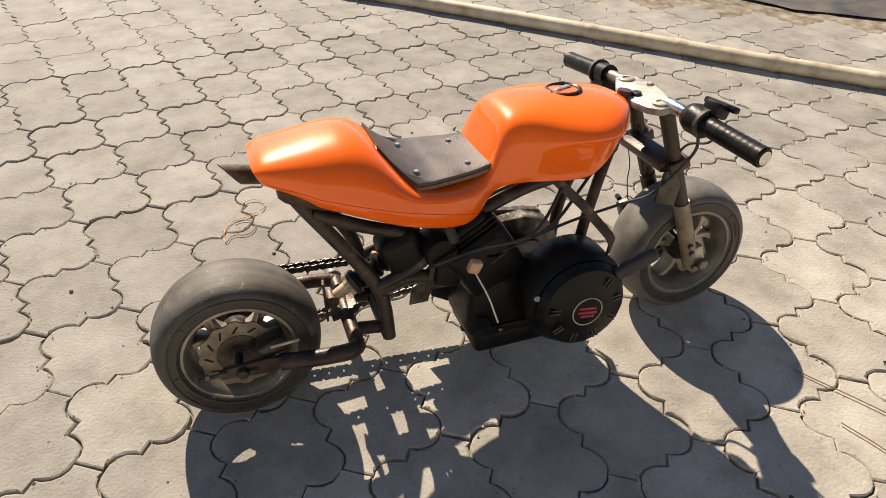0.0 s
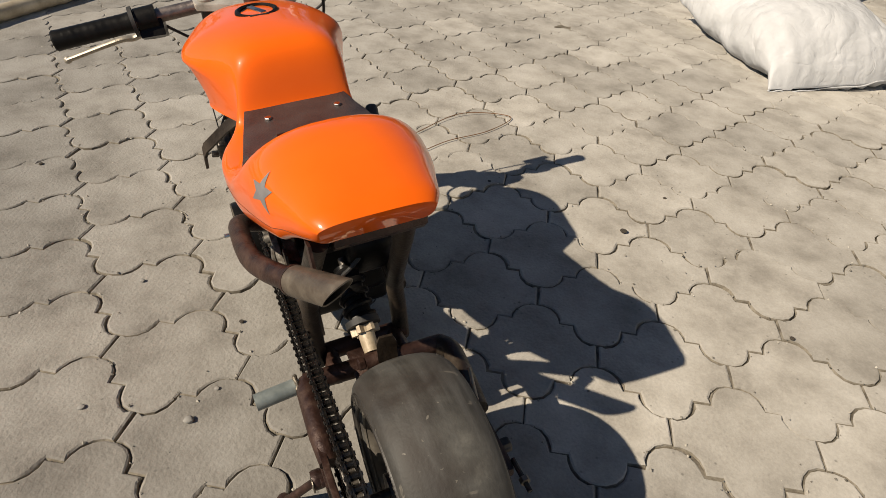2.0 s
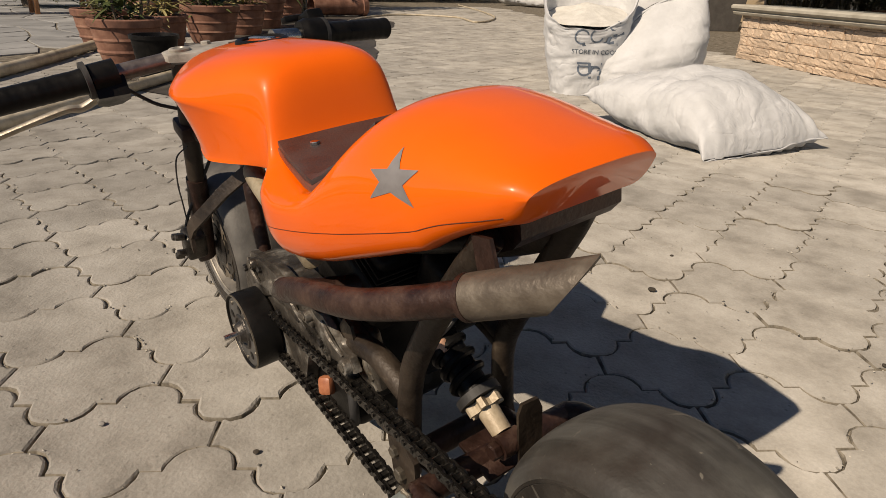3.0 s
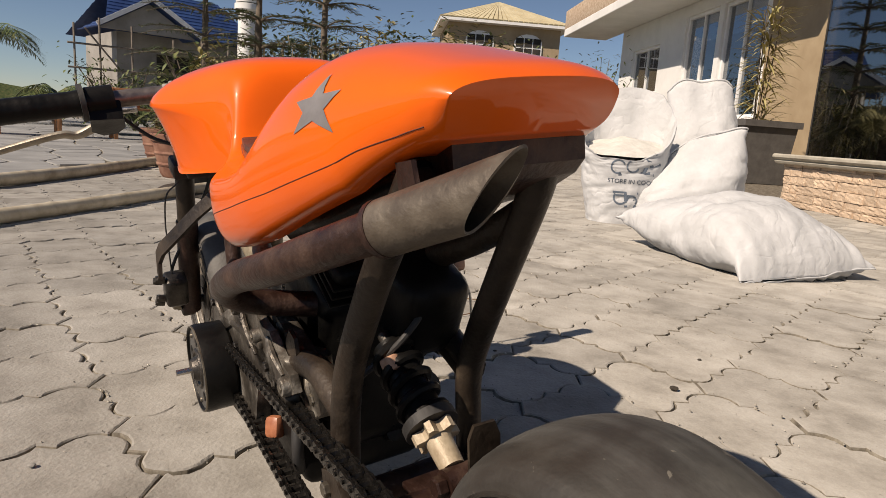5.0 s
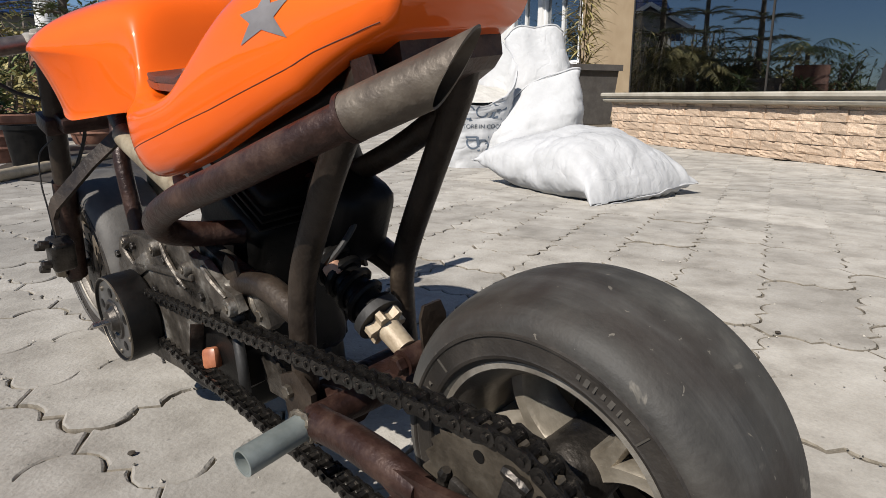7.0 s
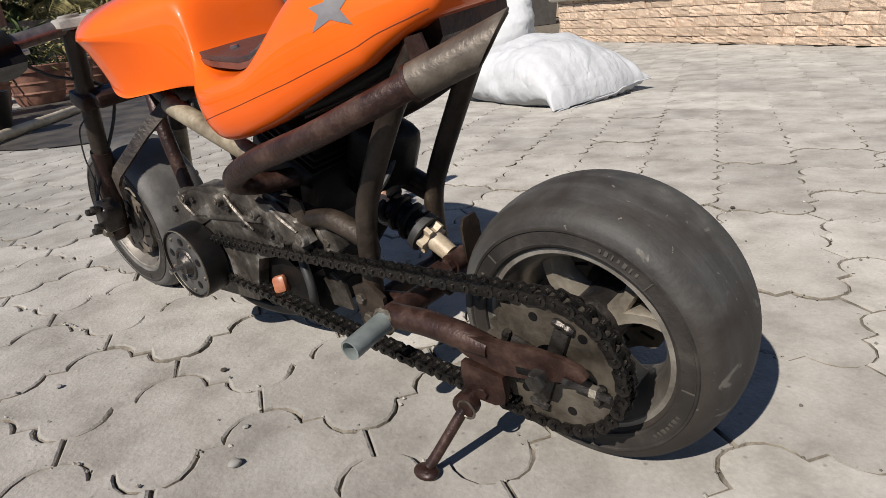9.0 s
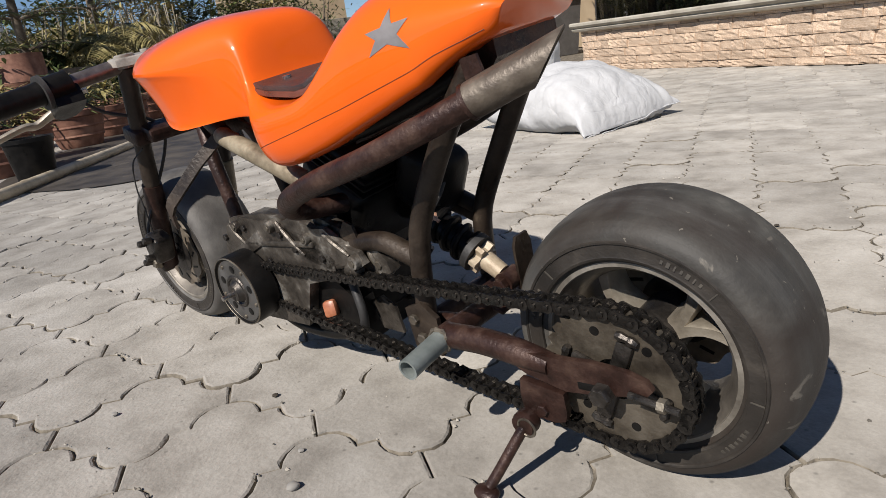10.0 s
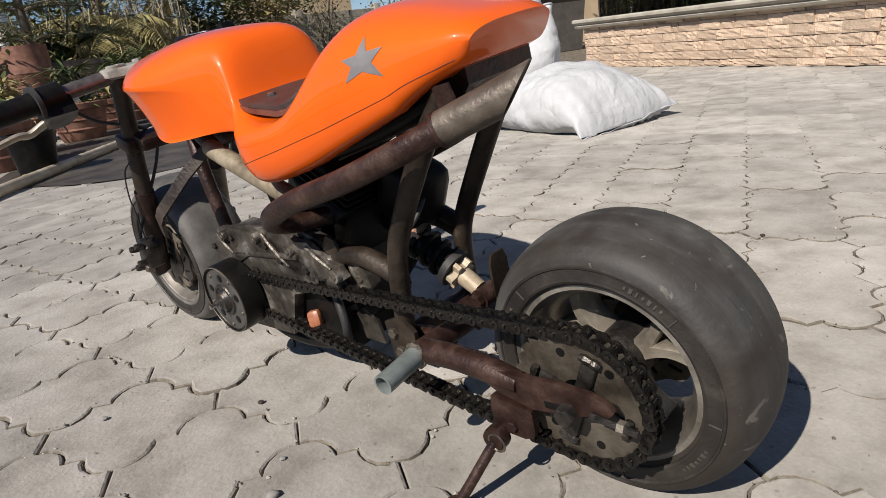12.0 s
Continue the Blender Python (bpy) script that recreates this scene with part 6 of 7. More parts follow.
def pebble(x, y, r, seed):
    bm = bmesh.new()
    bmesh.ops.create_icosphere(bm, subdivisions=2, radius=r)
    for v in bm.verts:
        v.co *= 1 + 0.3 * noise.noise(v.co * (1.4 / r) + Vector((seed, 0, 0)))
        v.co.z *= 0.55
    ob = part("pebble", bm, M_SOIL if seed % 2 else M_CONC)
    ob.location = (x, y, r * 0.42)
    return tagged(ob, "small loose stone on the pavers", "stone", "loose stones")


rs = random.Random(5)
for x, y, r in ((0.470, -0.672, 0.007), (0.285, 0.210, 0.007), (0.330, 0.165, 0.0035), (0.46, 0.105, 0.004), (0.36, 0.34, 0.005), (0.62, 0.24, 0.004), (0.1, 0.34, 0.004), (0.74, -0.5, 0.004), (0.55, -0.85, 0.004), (-0.3, 0.35, 0.004), (0.55, 0.75, 0.004), (0.1, -0.75, 0.0045), (1.1, 0.4, 0.005)):
    pebble(x, y, r, rs.randint(0, 99))


# ----- ledge wall with glass -----
WA, WB = Vector((2.80, -4.92, 0)), Vector((-2.6, -1.98, 0))
WD = (WB - WA).normalized()
WN = Vector((-WD.y, WD.x, 0))
if WN.dot(Vector((0, 0, 0)) - WA) < 0:
    WN = -WN
wall_yaw = math.degrees(math.atan2(WD.y, WD.x))
WL = (WB - WA).length


def wall_frame(along, out, up):
    return WA + WD * along + WN * out + Vector((0, 0, up))


ledge = part("wall_ledge", box_bm((WL, 0.28, 0.33), tuple(wall_frame(WL / 2, -0.17, 0.165)), 0, (0, 0, wall_yaw)), M_CAP, None, smooth=False)
tagged(ledge, "low ledge wall clad in split peach stone", "wall", kind="structure")
bm = bmesh.new()
prof = [(0.015, 0.322), (0.040, 0.330), (0.050, 0.345), (0.040, 0.356), (0.058, 0.362), (0.072, 0.375), (0.072, 0.392), (0.060, 0.402), (-0.33, 0.402), (-0.33, 0.322)]
ring_bm(bm, [[tuple(wall_frame(a, o, u)) for o, u in prof] for a in (-0.06, WL + 0.1)])
coping = part("coping", bm, M_CAP, ledge, "moulded grey coping along the ledge", angle=20)
for k in range(4):
    a0, a1 = 0.05 + k * 1.55, 0.05 + (k + 1) * 1.55 - 0.012
    bm = box_bm((a1 - a0, 0.010, 2.6), tuple(wall_frame((a0 + a1) / 2, -0.15, 1.70)), 0, (0, 0, wall_yaw))
    pane = part("window_%d" % (k + 1), bm, M_GLASS, None, smooth=False)
    tagged(pane, "tall tinted shop window reflecting the yard", "window", kind="structure")
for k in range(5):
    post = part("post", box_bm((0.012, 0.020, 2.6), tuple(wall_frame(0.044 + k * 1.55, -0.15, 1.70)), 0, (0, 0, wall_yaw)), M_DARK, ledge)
# Back wall and ceiling added behind the glass, coloured as an unlit room.
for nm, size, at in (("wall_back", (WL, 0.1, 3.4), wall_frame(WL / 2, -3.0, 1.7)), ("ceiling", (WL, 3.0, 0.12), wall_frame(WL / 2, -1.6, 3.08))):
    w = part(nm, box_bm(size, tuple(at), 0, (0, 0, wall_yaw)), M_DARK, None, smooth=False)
    tagged(w, "back panel of the shop room, coloured near-black for its shade" if "wall" in nm else "plain ceiling slab of the shop room", "wall" if "wall" in nm else "ceiling", kind="structure")
side = part("wall_side", box_bm((0.12, 2.9, 3.1), tuple(wall_frame(-0.02, -1.75, 1.55)), 0, (0, 0, wall_yaw)), M_TAN, None, smooth=False)
tagged(side, "tan end wall of the glazed room", "wall", kind="structure")


# ----- white building beyond -----
BO = wall_frame(0, -3.3, 0)
BD = -WD


def b_frame(along, out, up):
    return BO + BD * along + WN * out + Vector((0, 0, up))


def facade():
    """Wall strips round five openings, with frames and panes set in."""
    opens = [(6.65, 8.25, 1.0, 3.25), (8.45, 10.0, 1.75, 3.25), (11.4, 13.3, 1.65, 2.85)]
    cuts = [6.5]
    base = None
    total = 14.25
    for a0, a1, z0, z1 in opens:
        cuts += [a0, a1]
    cuts.append(total)
    strips = []
    for k in range(0, len(cuts), 2):
        strips.append((cuts[k], cuts[k + 1], 0, 3.5))
    for a0, a1, z0, z1 in opens:
        strips += [(a0, a1, 0, z0), (a0, a1, z1, 3.5)]
    bm = bmesh.new()
    for a0, a1, z0, z1 in strips:
        box_bm((a1 - a0, 0.22, z1 - z0), tuple(b_frame((a0 + a1) / 2, -0.11, (z0 + z1) / 2)), 0, (0, 0, wall_yaw), bm)
    w = part("wall_white", bm, M_WALL, None, smooth=False)
    tagged(w, "white painted house wall with tall windows", "wall", kind="structure")
    for n, (a0, a1, z0, z1) in enumerate(opens):
        f = part("window_%d" % (n + 5), box_bm((a1 - a0 - 0.1, 0.012, z1 - z0 - 0.1), tuple(b_frame((a0 + a1) / 2, -0.12, (z0 + z1) / 2)), 0, (0, 0, wall_yaw)), M_GLASS, None, smooth=False)
        tagged(f, "tall white-framed sliding window", "window", kind="structure")
        for size, da, dz in (((0.07, 0.09, z1 - z0), -(a1 - a0) / 2 + 0.035, 0), ((0.07, 0.09, z1 - z0), (a1 - a0) / 2 - 0.035, 0), ((0.05, 0.07, z1 - z0 - 0.12), 0, 0),
                             ((a1 - a0 - 0.14, 0.09, 0.07), 0, (z1 - z0) / 2 - 0.035), ((a1 - a0 - 0.14, 0.09, 0.07), 0, -(z1 - z0) / 2 + 0.035)):
            part("window_frame", box_bm(size, tuple(b_frame((a0 + a1) / 2 + da, -0.10, (z0 + z1) / 2 + dz)), 0.006, (0, 0, wall_yaw)), M_WHITEFRAME, f)
        part("window_sill", box_bm((a1 - a0 + 0.16, 0.12, 0.06), tuple(b_frame((a0 + a1) / 2, 0.03, z0 - 0.035)), 0.01, (0, 0, wall_yaw)), M_WHITEFRAME, f)
    # Backing added behind the windows, near-black in place of room shade.
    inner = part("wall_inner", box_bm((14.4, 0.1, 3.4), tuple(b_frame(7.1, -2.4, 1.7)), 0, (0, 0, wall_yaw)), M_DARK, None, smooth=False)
    tagged(inner, "inner wall of the white house, coloured near-black for shade", "wall", kind="structure")
    roof = part("balcony_slab", box_bm((12.0, 1.35, 0.22), tuple(b_frame(10.2, 0.58, 3.62)), 0.02, (0, 0, wall_yaw)), M_WALL, None, smooth=False)
    tagged(roof, "white balcony slab along the house", "balcony", kind="structure")
    para = part("parapet", box_bm((12.0, 0.10, 0.55), tuple(b_frame(10.2, 1.20, 4.0)), 0.01, (0, 0, wall_yaw)), M_STONE, roof)
    end = part("wall_end", box_bm((0.2, 2.4, 3.5), tuple(b_frame(14.2, -1.32, 1.75)), 0, (0, 0, wall_yaw)), M_WALL, None, smooth=False)
    tagged(end, "white end wall of the house", "wall", kind="structure")


facade()
tanw = part("wall_tan", box_bm((6.9, 0.20, 3.5), tuple(b_frame(3.05, -0.10, 1.75)), 0, (0, 0, wall_yaw)), M_TAN, None, smooth=False)
tagged(tanw, "tan painted pier between window and glass", "wall", kind="structure")


# ----- plants -----
def blade_mesh(bm, root, tip, width, sag, seg=5, fold=0.25):
    root, tip = Vector(root), Vector(tip)
    d = tip - root
    side = d.cross(Vector((0, 0, 1)))
    side = side.normalized() if side.length > 1e-6 else Vector((1, 0, 0))
    prev = None
    for k in range(seg + 1):
        t = k / seg
        c = root + d * t - Vector((0, 0, sag * t * t))
        w = width * (math.sin(math.pi * min(0.12 + 0.88 * t, 1.0)) ** 0.8 if t < 1 else 0.02)
        row = [bm.verts.new(c - side * w), bm.verts.new(c + Vector((0, 0, -fold * w))), bm.verts.new(c + side * w)]
        if prev:
            for a in (0, 1):
                bm.faces.new((prev[a], prev[a + 1], row[a + 1], row[a]))
        prev = row


def planter_plant(m, height, spread, count, seed, leaf, label, pot_part):
    r = random.Random(seed)
    bm = bmesh.new()
    for k in range(count):
        z = r.uniform(0.0, height)
        a = r.uniform(0, 6.28)
        rr = r.uniform(0.0, spread * 0.5)
        root = (rr * math.cos(a), rr * math.sin(a), z)
        ln = r.uniform(0.4, 1.0) * spread
        tip = (root[0] + ln * math.cos(a), root[1] + ln * math.sin(a), z + r.uniform(-0.3, 0.8) * ln)
        blade_mesh(bm, root, tip, r.uniform(0.008, 0.018), ln * r.uniform(0.1, 0.5), 4)
    ob = part("foliage", bm, leaf, pot_part)
    ob.matrix_local = m
    stems = bmesh.new()
    for k in range(4):
        a = r.uniform(0, 6.28)
        tube_bm([(0.04 * math.cos(a), 0.04 * math.sin(a), -0.1), (0.10 * math.cos(a), 0.10 * math.sin(a), height * 0.5), (spread * 0.4 * math.cos(a), spread * 0.4 * math.sin(a), height)], 0.008, 6, 4, stems)
    st = part("woody_growth", stems, M_BARK, pot_part)
    st.matrix_local = m
    return ob


def square_planter(m):
    base = thing("planter", "tall square grey planter with a yellowed leafy shrub", "planter", m)
    bm = bmesh.new()
    rings = []
    for s, z in ((0.30, 0), (0.36, 0.72), (0.40, 0.72), (0.40, 0.80), (0.36, 0.80), (0.35, 0.70)):
        rings.append([(s * x, s * y, z) for x, y in ((1, 1), (-1, 1), (-1, -1), (1, -1))])
    ring_bm(bm, rings, True, False)
    bm.faces.new([bm.verts.new((0.30 * x, 0.30 * y, 0)) for x, y in ((1, 1), (1, -1), (-1, -1), (-1, 1))])
    part("pot", bm, M_GREYPOT, base, angle=20)
    part("soil", box_bm((0.68, 0.68, 0.04), (0, 0, 0.69), 0.005), M_SOIL, base)
    planter_plant(pose(0, 0, 0.72), 1.5, 0.36, 420, 9, M_LEAFDRY, "", base)
    return base


square_planter(pose(5.05, -8.0, 0, 0, 0, wall_yaw + 4))


def round_pot(r, h, seed, plant):
    base = thing("flower_pot", "large round terracotta pot with plants on the paving", "pot", None, "terracotta pots in a row")
    prof = [(0.02, 0.0), (r * 0.66, 0.0), (r * 0.72, 0.02), (r * 0.86, h * 0.5), (r * 0.93, h * 0.80), (r * 1.0, h * 0.83), (r * 1.02, h * 0.97), (r * 0.98, h), (r * 0.90, h * 0.97), (r * 0.86, h * 0.86), (0.02, h * 0.86)]
    pot = part("pot", lathe_bm(prof, 40, "z"), M_TERRA, base, angle=35)
    for q in (0.30, 0.55):
        part("rim_band", lathe_bm([(r * (0.72 + 0.27 * q), h * q - 0.01), (r * (0.75 + 0.27 * q), h * q), (r * (0.72 + 0.27 * q) + 0.003, h * q + 0.012)], 40, "z", closed=True), M_TERRA, base)
    part("soil", lathe_bm([(0.01, h * 0.88), (r * 0.88, h * 0.88), (r * 0.86, h * 0.84), (0.01, h * 0.84)], 24, "z"), M_SOIL, base)
    if plant:
        planter_plant(pose(0, 0, h * 0.88), plant[0] * 0.6, plant[1] * 0.65, plant[2], seed, plant[3], "", base)
    return base


POTS = [(4.12, -0.66, 0.20, 0.26, (0.30, 0.30, 120, M_LEAF)), (4.72, -1.02, 0.18, 0.24, (0.25, 0.28, 100, M_LEAFDRY)), (5.25, -1.55, 0.22, 0.28, (0.50, 0.35, 180, M_LEAF)), (5.85, -2.05, 0.20, 0.26, (0.39, 0.35, 140, M_LEAFDRY)),
        (6.5, -2.5, 0.24, 0.30, (0.55, 0.40, 220, M_LEAF)), (5.1, -0.75, 0.20, 0.26, (0.39, 0.30, 120, M_LEAF)), (5.9, -1.3, 0.22, 0.28, (0.44, 0.35, 160, M_LEAFDRY)), (7.3, -3.1, 0.24, 0.30, (0.66, 0.40, 240, M_LEAF))]
for k, (x, y, r, h, plant) in enumerate(POTS):
    p = round_pot(r, h, 20 + k, plant)
    p.matrix_world = pose(x, y, 0, 0, 0, 40 * k)
tub = thing("black_tub", "black plastic tub standing among the pots", "tub", pose(3.48, -0.64, 0))
part("body", lathe_bm([(0.02, 0), (0.085, 0), (0.112, 0.20), (0.12, 0.20), (0.12, 0.22), (0.108, 0.22), (0.095, 0.15), (0.02, 0.15)], 32, "z"), M_BLACKPL, tub)
fallen = part("clay_pipe", lathe_bm([(0.105, -0.40), (0.13, -0.40), (0.13, -0.33), (0.115, -0.32), (0.115, 0.40), (0.10, 0.40)], 32, "y", (8.1, -4.25, 0.13), closed=True), M_TERRA)
tagged(fallen, "brown clay pipe lying behind the pots", "pipe")
drum = part("metal_drum", lathe_bm([(0.02, 0.0), (0.24, 0.0), (0.24, 0.28), (0.247, 0.29), (0.24, 0.30), (0.24, 0.56), (0.247, 0.57), (0.24, 0.58), (0.24, 0.84), (0.22, 0.84), (0.02, 0.82)], 36, "z", (7.6, -2.05, 0)), M_TERRA)
tagged(drum, "rusty red metal drum beside the bench", "drum")


def bench():
    base = thing("bench", "orange stained wooden bench with plank top and a short back", "bench", pose(9.05, -0.25, 0, 0, 0, -88))
    for k in range(4):
        part("plank", box_bm((2.5, 0.10, 0.03), (0, -0.165 + 0.11 * k, 0.375), 0.005), M_WOOD, base)
    for x in (-1.15, -0.6, 0.0, 0.6, 1.15):
        for y in (-0.17, 0.17):
            part("leg", box_bm((0.05, 0.05, 0.360), (x, y, 0.180), 0.004), M_WOOD, base)
    for x in (0.62, 0.92, 1.20):
        part("back_post", box_bm((0.05, 0.05, 0.26), (x, 0.22, 0.49), 0.004), M_WOOD, base)
    for z in (0.49, 0.60):
        part("back_rail", box_bm((0.66, 0.03, 0.06), (0.91, 0.255, z), 0.004), M_WOOD, base)
    part("brace", box_bm((0.34, 0.03, 0.05), (1.28, 0.0, 0.46), 0.004, (0, 38, 0)), M_WOOD, base)
    return base


bench()
box = thing("planter", "weathered grey-brown box planter behind the pots", "planter", pose(8.0, -2.6, 0, 0, 0, 20))
bm = bmesh.new()
ring_bm(bm, [[(q * x, q * y, z) for x, y in ((1, 1), (-1, 1), (-1, -1), (1, -1))] for q, z in ((0.22, 0), (0.24, 0.60), (0.27, 0.60), (0.27, 0.66), (0.23, 0.66), (0.22, 0.58))])
part("box", bm, M_GREYWOOD, box, angle=20)
part("soil", box_bm((0.44, 0.44, 0.03), (0, 0, 0.585)), M_SOIL, box)

# damp dark sand beyond the pole
for pts, seed in (([(2.35, 1.25), (2.9, 0.95), (3.3, 1.4), (2.8, 1.9), (2.2, 1.75)], 1), ([(3.45, -0.38), (4.6, -1.0), (6.2, -2.2), (8.2, -4.2), (7.0, -4.4), (5.3, -3.1), (4.2, -2.4), (3.2, -1.75), (2.65, -1.15), (2.80, -0.60)], 2)):
    path = smooth_path([(x, y, 0) for x, y in pts] + [(pts[0][0], pts[0][1], 0)], 8)[:-1]
    bm = bmesh.new()
    c = bm.verts.new((sum(p.x for p in path) / len(path), sum(p.y for p in path) / len(path), 0.012))
    out = [bm.verts.new((p.x + 0.06 * noise.noise(p * 3), p.y + 0.06 * noise.noise(p * 3 + Vector((9, 0, 0))), 0.0025)) for p in path]
    for k in range(len(out)):
        bm.faces.new((c, out[k], out[(k + 1) % len(out)]))
    tagged(part("damp_sand", bm, M_MUD), "dark damp sand spread over the paving", "ground", kind="structure")


# ----- trees -----
def norfolk_pine(m, height, tiers, seed):
    """A slim trunk with tiers of drooping, feathered branches."""
    r = random.Random(seed)
    base = thing("tree", "young pine tree with tiers of feathery branches", "tree", m, "trees behind the yard")
    part("trunk", tube_bm([(0, 0, 0), (0.02, 0.01, height * 0.5), (0, 0, height)], [0.07, 0.05, 0.015], 9, 6), M_BARK, base)
    bm = bmesh.new()
    for t in range(tiers):
        z = height * (0.22 + 0.76 * t / tiers)
        ln = height * 0.36 * (1 - 0.75 * t / tiers)
        n = 6
        for k in range(n):
            a = 2 * math.pi * (k + r.uniform(-0.2, 0.2)) / n + t
            pts = [Vector((ln * q * math.cos(a), ln * q * math.sin(a), z + ln * (0.28 * q - 0.30 * q * q))) for q in lin(0, 1, 7)]
            part("limb", tube_bm(pts, [0.016, 0.005], 5, 1, smooth=False), M_BARK, base)
            for i in range(1, 34):
                q = 0.15 + 0.85 * i / 33
                j = min(int(q * 6), 5)
                p = pts[j].lerp(pts[j + 1], q * 6 - j)
                for s in (1, -1):
                    aa = a + s * r.uniform(0.7, 1.2)
                    l2 = ln * 0.20 * (1.2 - q) + 0.05
                    blade_mesh(bm, p, p + Vector((l2 * math.cos(aa), l2 * math.sin(aa), r.uniform(-0.01, 0.06))), 0.010, l2 * 0.25, 2)
    part("crown", bm, M_LEAF, base)
    return base


def palm(m, trunk, count, ln, seed, leaf, label="bushy palm with arching fronds", name="palm"):
    r = random.Random(seed)
    base = thing(name, label, "palm", m, "trees behind the yard")
    part("trunk", tube_bm([(0, 0, 0), (0.04, 0.02, trunk * 0.6), (0, 0, trunk)], [0.09, 0.07, 0.06], 9, 5), M_BARK, base)
    bm = bmesh.new()
    for k in range(count):
        a = 2 * math.pi * k / count + r.uniform(-0.2, 0.2)
        rise = r.uniform(0.15, 1.0)
        ll = ln * r.uniform(0.75, 1.1)
        pts = [Vector((ll * q * math.cos(a) * (1 - 0.25 * rise), ll * q * math.sin(a) * (1 - 0.25 * rise), trunk + ll * (rise * q - (0.55 + 0.5 * rise) * q * q))) for q in lin(0, 1, 9)]
        tube_bm(pts, [0.012, 0.003], 4, 1, bm, smooth=False)
        for i in range(2, 30):
            q = i / 30
            j = min(int(q * 8), 7)
            p = pts[j].lerp(pts[j + 1], q * 8 - j)
            for s in (1, -1):
                aa = a + s * r.uniform(0.8, 1.1)
                l2 = ll * 0.34 * math.sin(math.pi * (0.12 + 0.86 * q))
                blade_mesh(bm, p, p + Vector((l2 * math.cos(aa), l2 * math.sin(aa), -0.15 * l2)), 0.012, l2 * 0.3, 2)
    part("crown", bm, leaf, base)
    return base


def shrub(m, height, spread, count, seed, leaf, label="dense leafy shrub along the yard's edge", size=1.0):
    r = random.Random(seed)
    base = thing("shrub", label, "shrub", m, "shrubs behind the yard")
    stems, bm = bmesh.new(), bmesh.new()
    for k in range(9):
        a = r.uniform(0, 6.28)
        tip = Vector((spread * 0.6 * math.cos(a), spread * 0.6 * math.sin(a), height * r.uniform(0.7, 1.0)))
        tube_bm([(0, 0, 0), tip * 0.5 + Vector((0, 0, height * 0.1)), tip], [0.02, 0.006], 5, 4, stems)
        for q in range(count // 9):
            p = tip * r.uniform(0.25, 1.05) + Vector((r.gauss(0, spread * 0.22), r.gauss(0, spread * 0.22), r.gauss(0, height * 0.10)))
            p.z = max(p.z, 0.05)
            b = r.uniform(0, 6.28)
            l2 = r.uniform(0.07, 0.16) * size
            blade_mesh(bm, p, p + Vector((l2 * math.cos(b), l2 * math.sin(b), r.uniform(-0.08, 0.12))), 0.022 * size, 0.03, 2)
    part("woody_growth", stems, M_BARK, base)
    part("crown", bm, leaf, base)
    return base


norfolk_pine(pose(12.4, -2.75, 0), 4.2, 8, 3)
norfolk_pine(pose(9.9, -3.95, 0), 3.6, 8, 4)
norfolk_pine(pose(8.7, -2.55, 0, 0, 0, 30), 2.7, 6, 14)
palm(pose(8.9, -3.9, 0), 0.9, 16, 1.1, 5, M_LEAFDRY)
palm(pose(10.2, -4.9, 0), 0.7, 14, 1.0, 6, M_LEAFDRY)
palm(pose(13.8, -0.5, 0), 0.5, 14, 1.1, 7, M_LEAF)
palm(pose(16.5, 0.6, 0), 1.6, 12, 1.5, 8, M_LEAF)
palm(pose(9.6, -2.2, 0), 0.5, 16, 1.0, 18, M_LEAF)
for k, (x, y, tr, n, ln, leaf) in enumerate(((9.9, -1.9, 0.45, 18, 0.75, M_LEAF), (9.3, -2.7, 0.75, 20, 0.95, M_LEAF), (8.8, -3.6, 0.9, 18, 1.0, M_LEAFDRY), (10.6, -1.0, 0.35, 18, 0.70, M_LEAF), (9.9, -3.7, 1.1, 18, 1.1, M_LEAFDRY))):
    palm(pose(x, y, 0, 0, 0, 33 * k), tr, n, ln, 80 + k, leaf)
for k, (x, y, h, s, leaf) in enumerate(((7.9, -1.6, 1.0, 0.6, M_LEAF), (8.7, -2.2, 1.2, 0.7, M_LEAFDRY), (9.3, -3.0, 1.3, 0.7, M_LEAF), (10.0, -3.6, 1.2, 0.8, M_LEAFDRY), (10.8, -4.4, 1.4, 0.8, M_LEAF),
                                        (11.6, -5.3, 1.3, 0.8, M_LEAFDRY), (12.0, -6.2, 1.2, 0.8, M_LEAF), (12.6, -1.6, 1.0, 0.9, M_LEAF), (14.5, -1.4, 1.2, 1.0, M_LEAF), (13.3, -10.8, 2.4, 1.2, M_LEAF), (12.2, -12.4, 2.6, 1.3, M_LEAF), (15.0, 1.5, 1.3, 1.0, M_LEAF))):
    shrub(pose(x, y, 0, 0, 0, 50 * k), h, s, 520, 30 + k, leaf)
for k, (x, y, h, s, leaf) in enumerate(((13.6, -6.6, 2.3, 1.0, M_LEAFDRY), (13.4, -7.8, 2.1, 1.0, M_LEAF), (13.2, -9.0, 2.4, 1.0, M_LEAFDRY), (14.6, -4.6, 2.2, 1.1, M_LEAF), (15.4, -6.4, 2.9, 1.2, M_LEAF), (15.2, -8.6, 2.8, 1.2, M_LEAF), (15.0, -10.6, 2.9, 1.3, M_LEAF))):
    shrub(pose(x, y, 0, 0, 0, 40 * k), h, s, 1500, 130 + k, leaf, size=1.7)
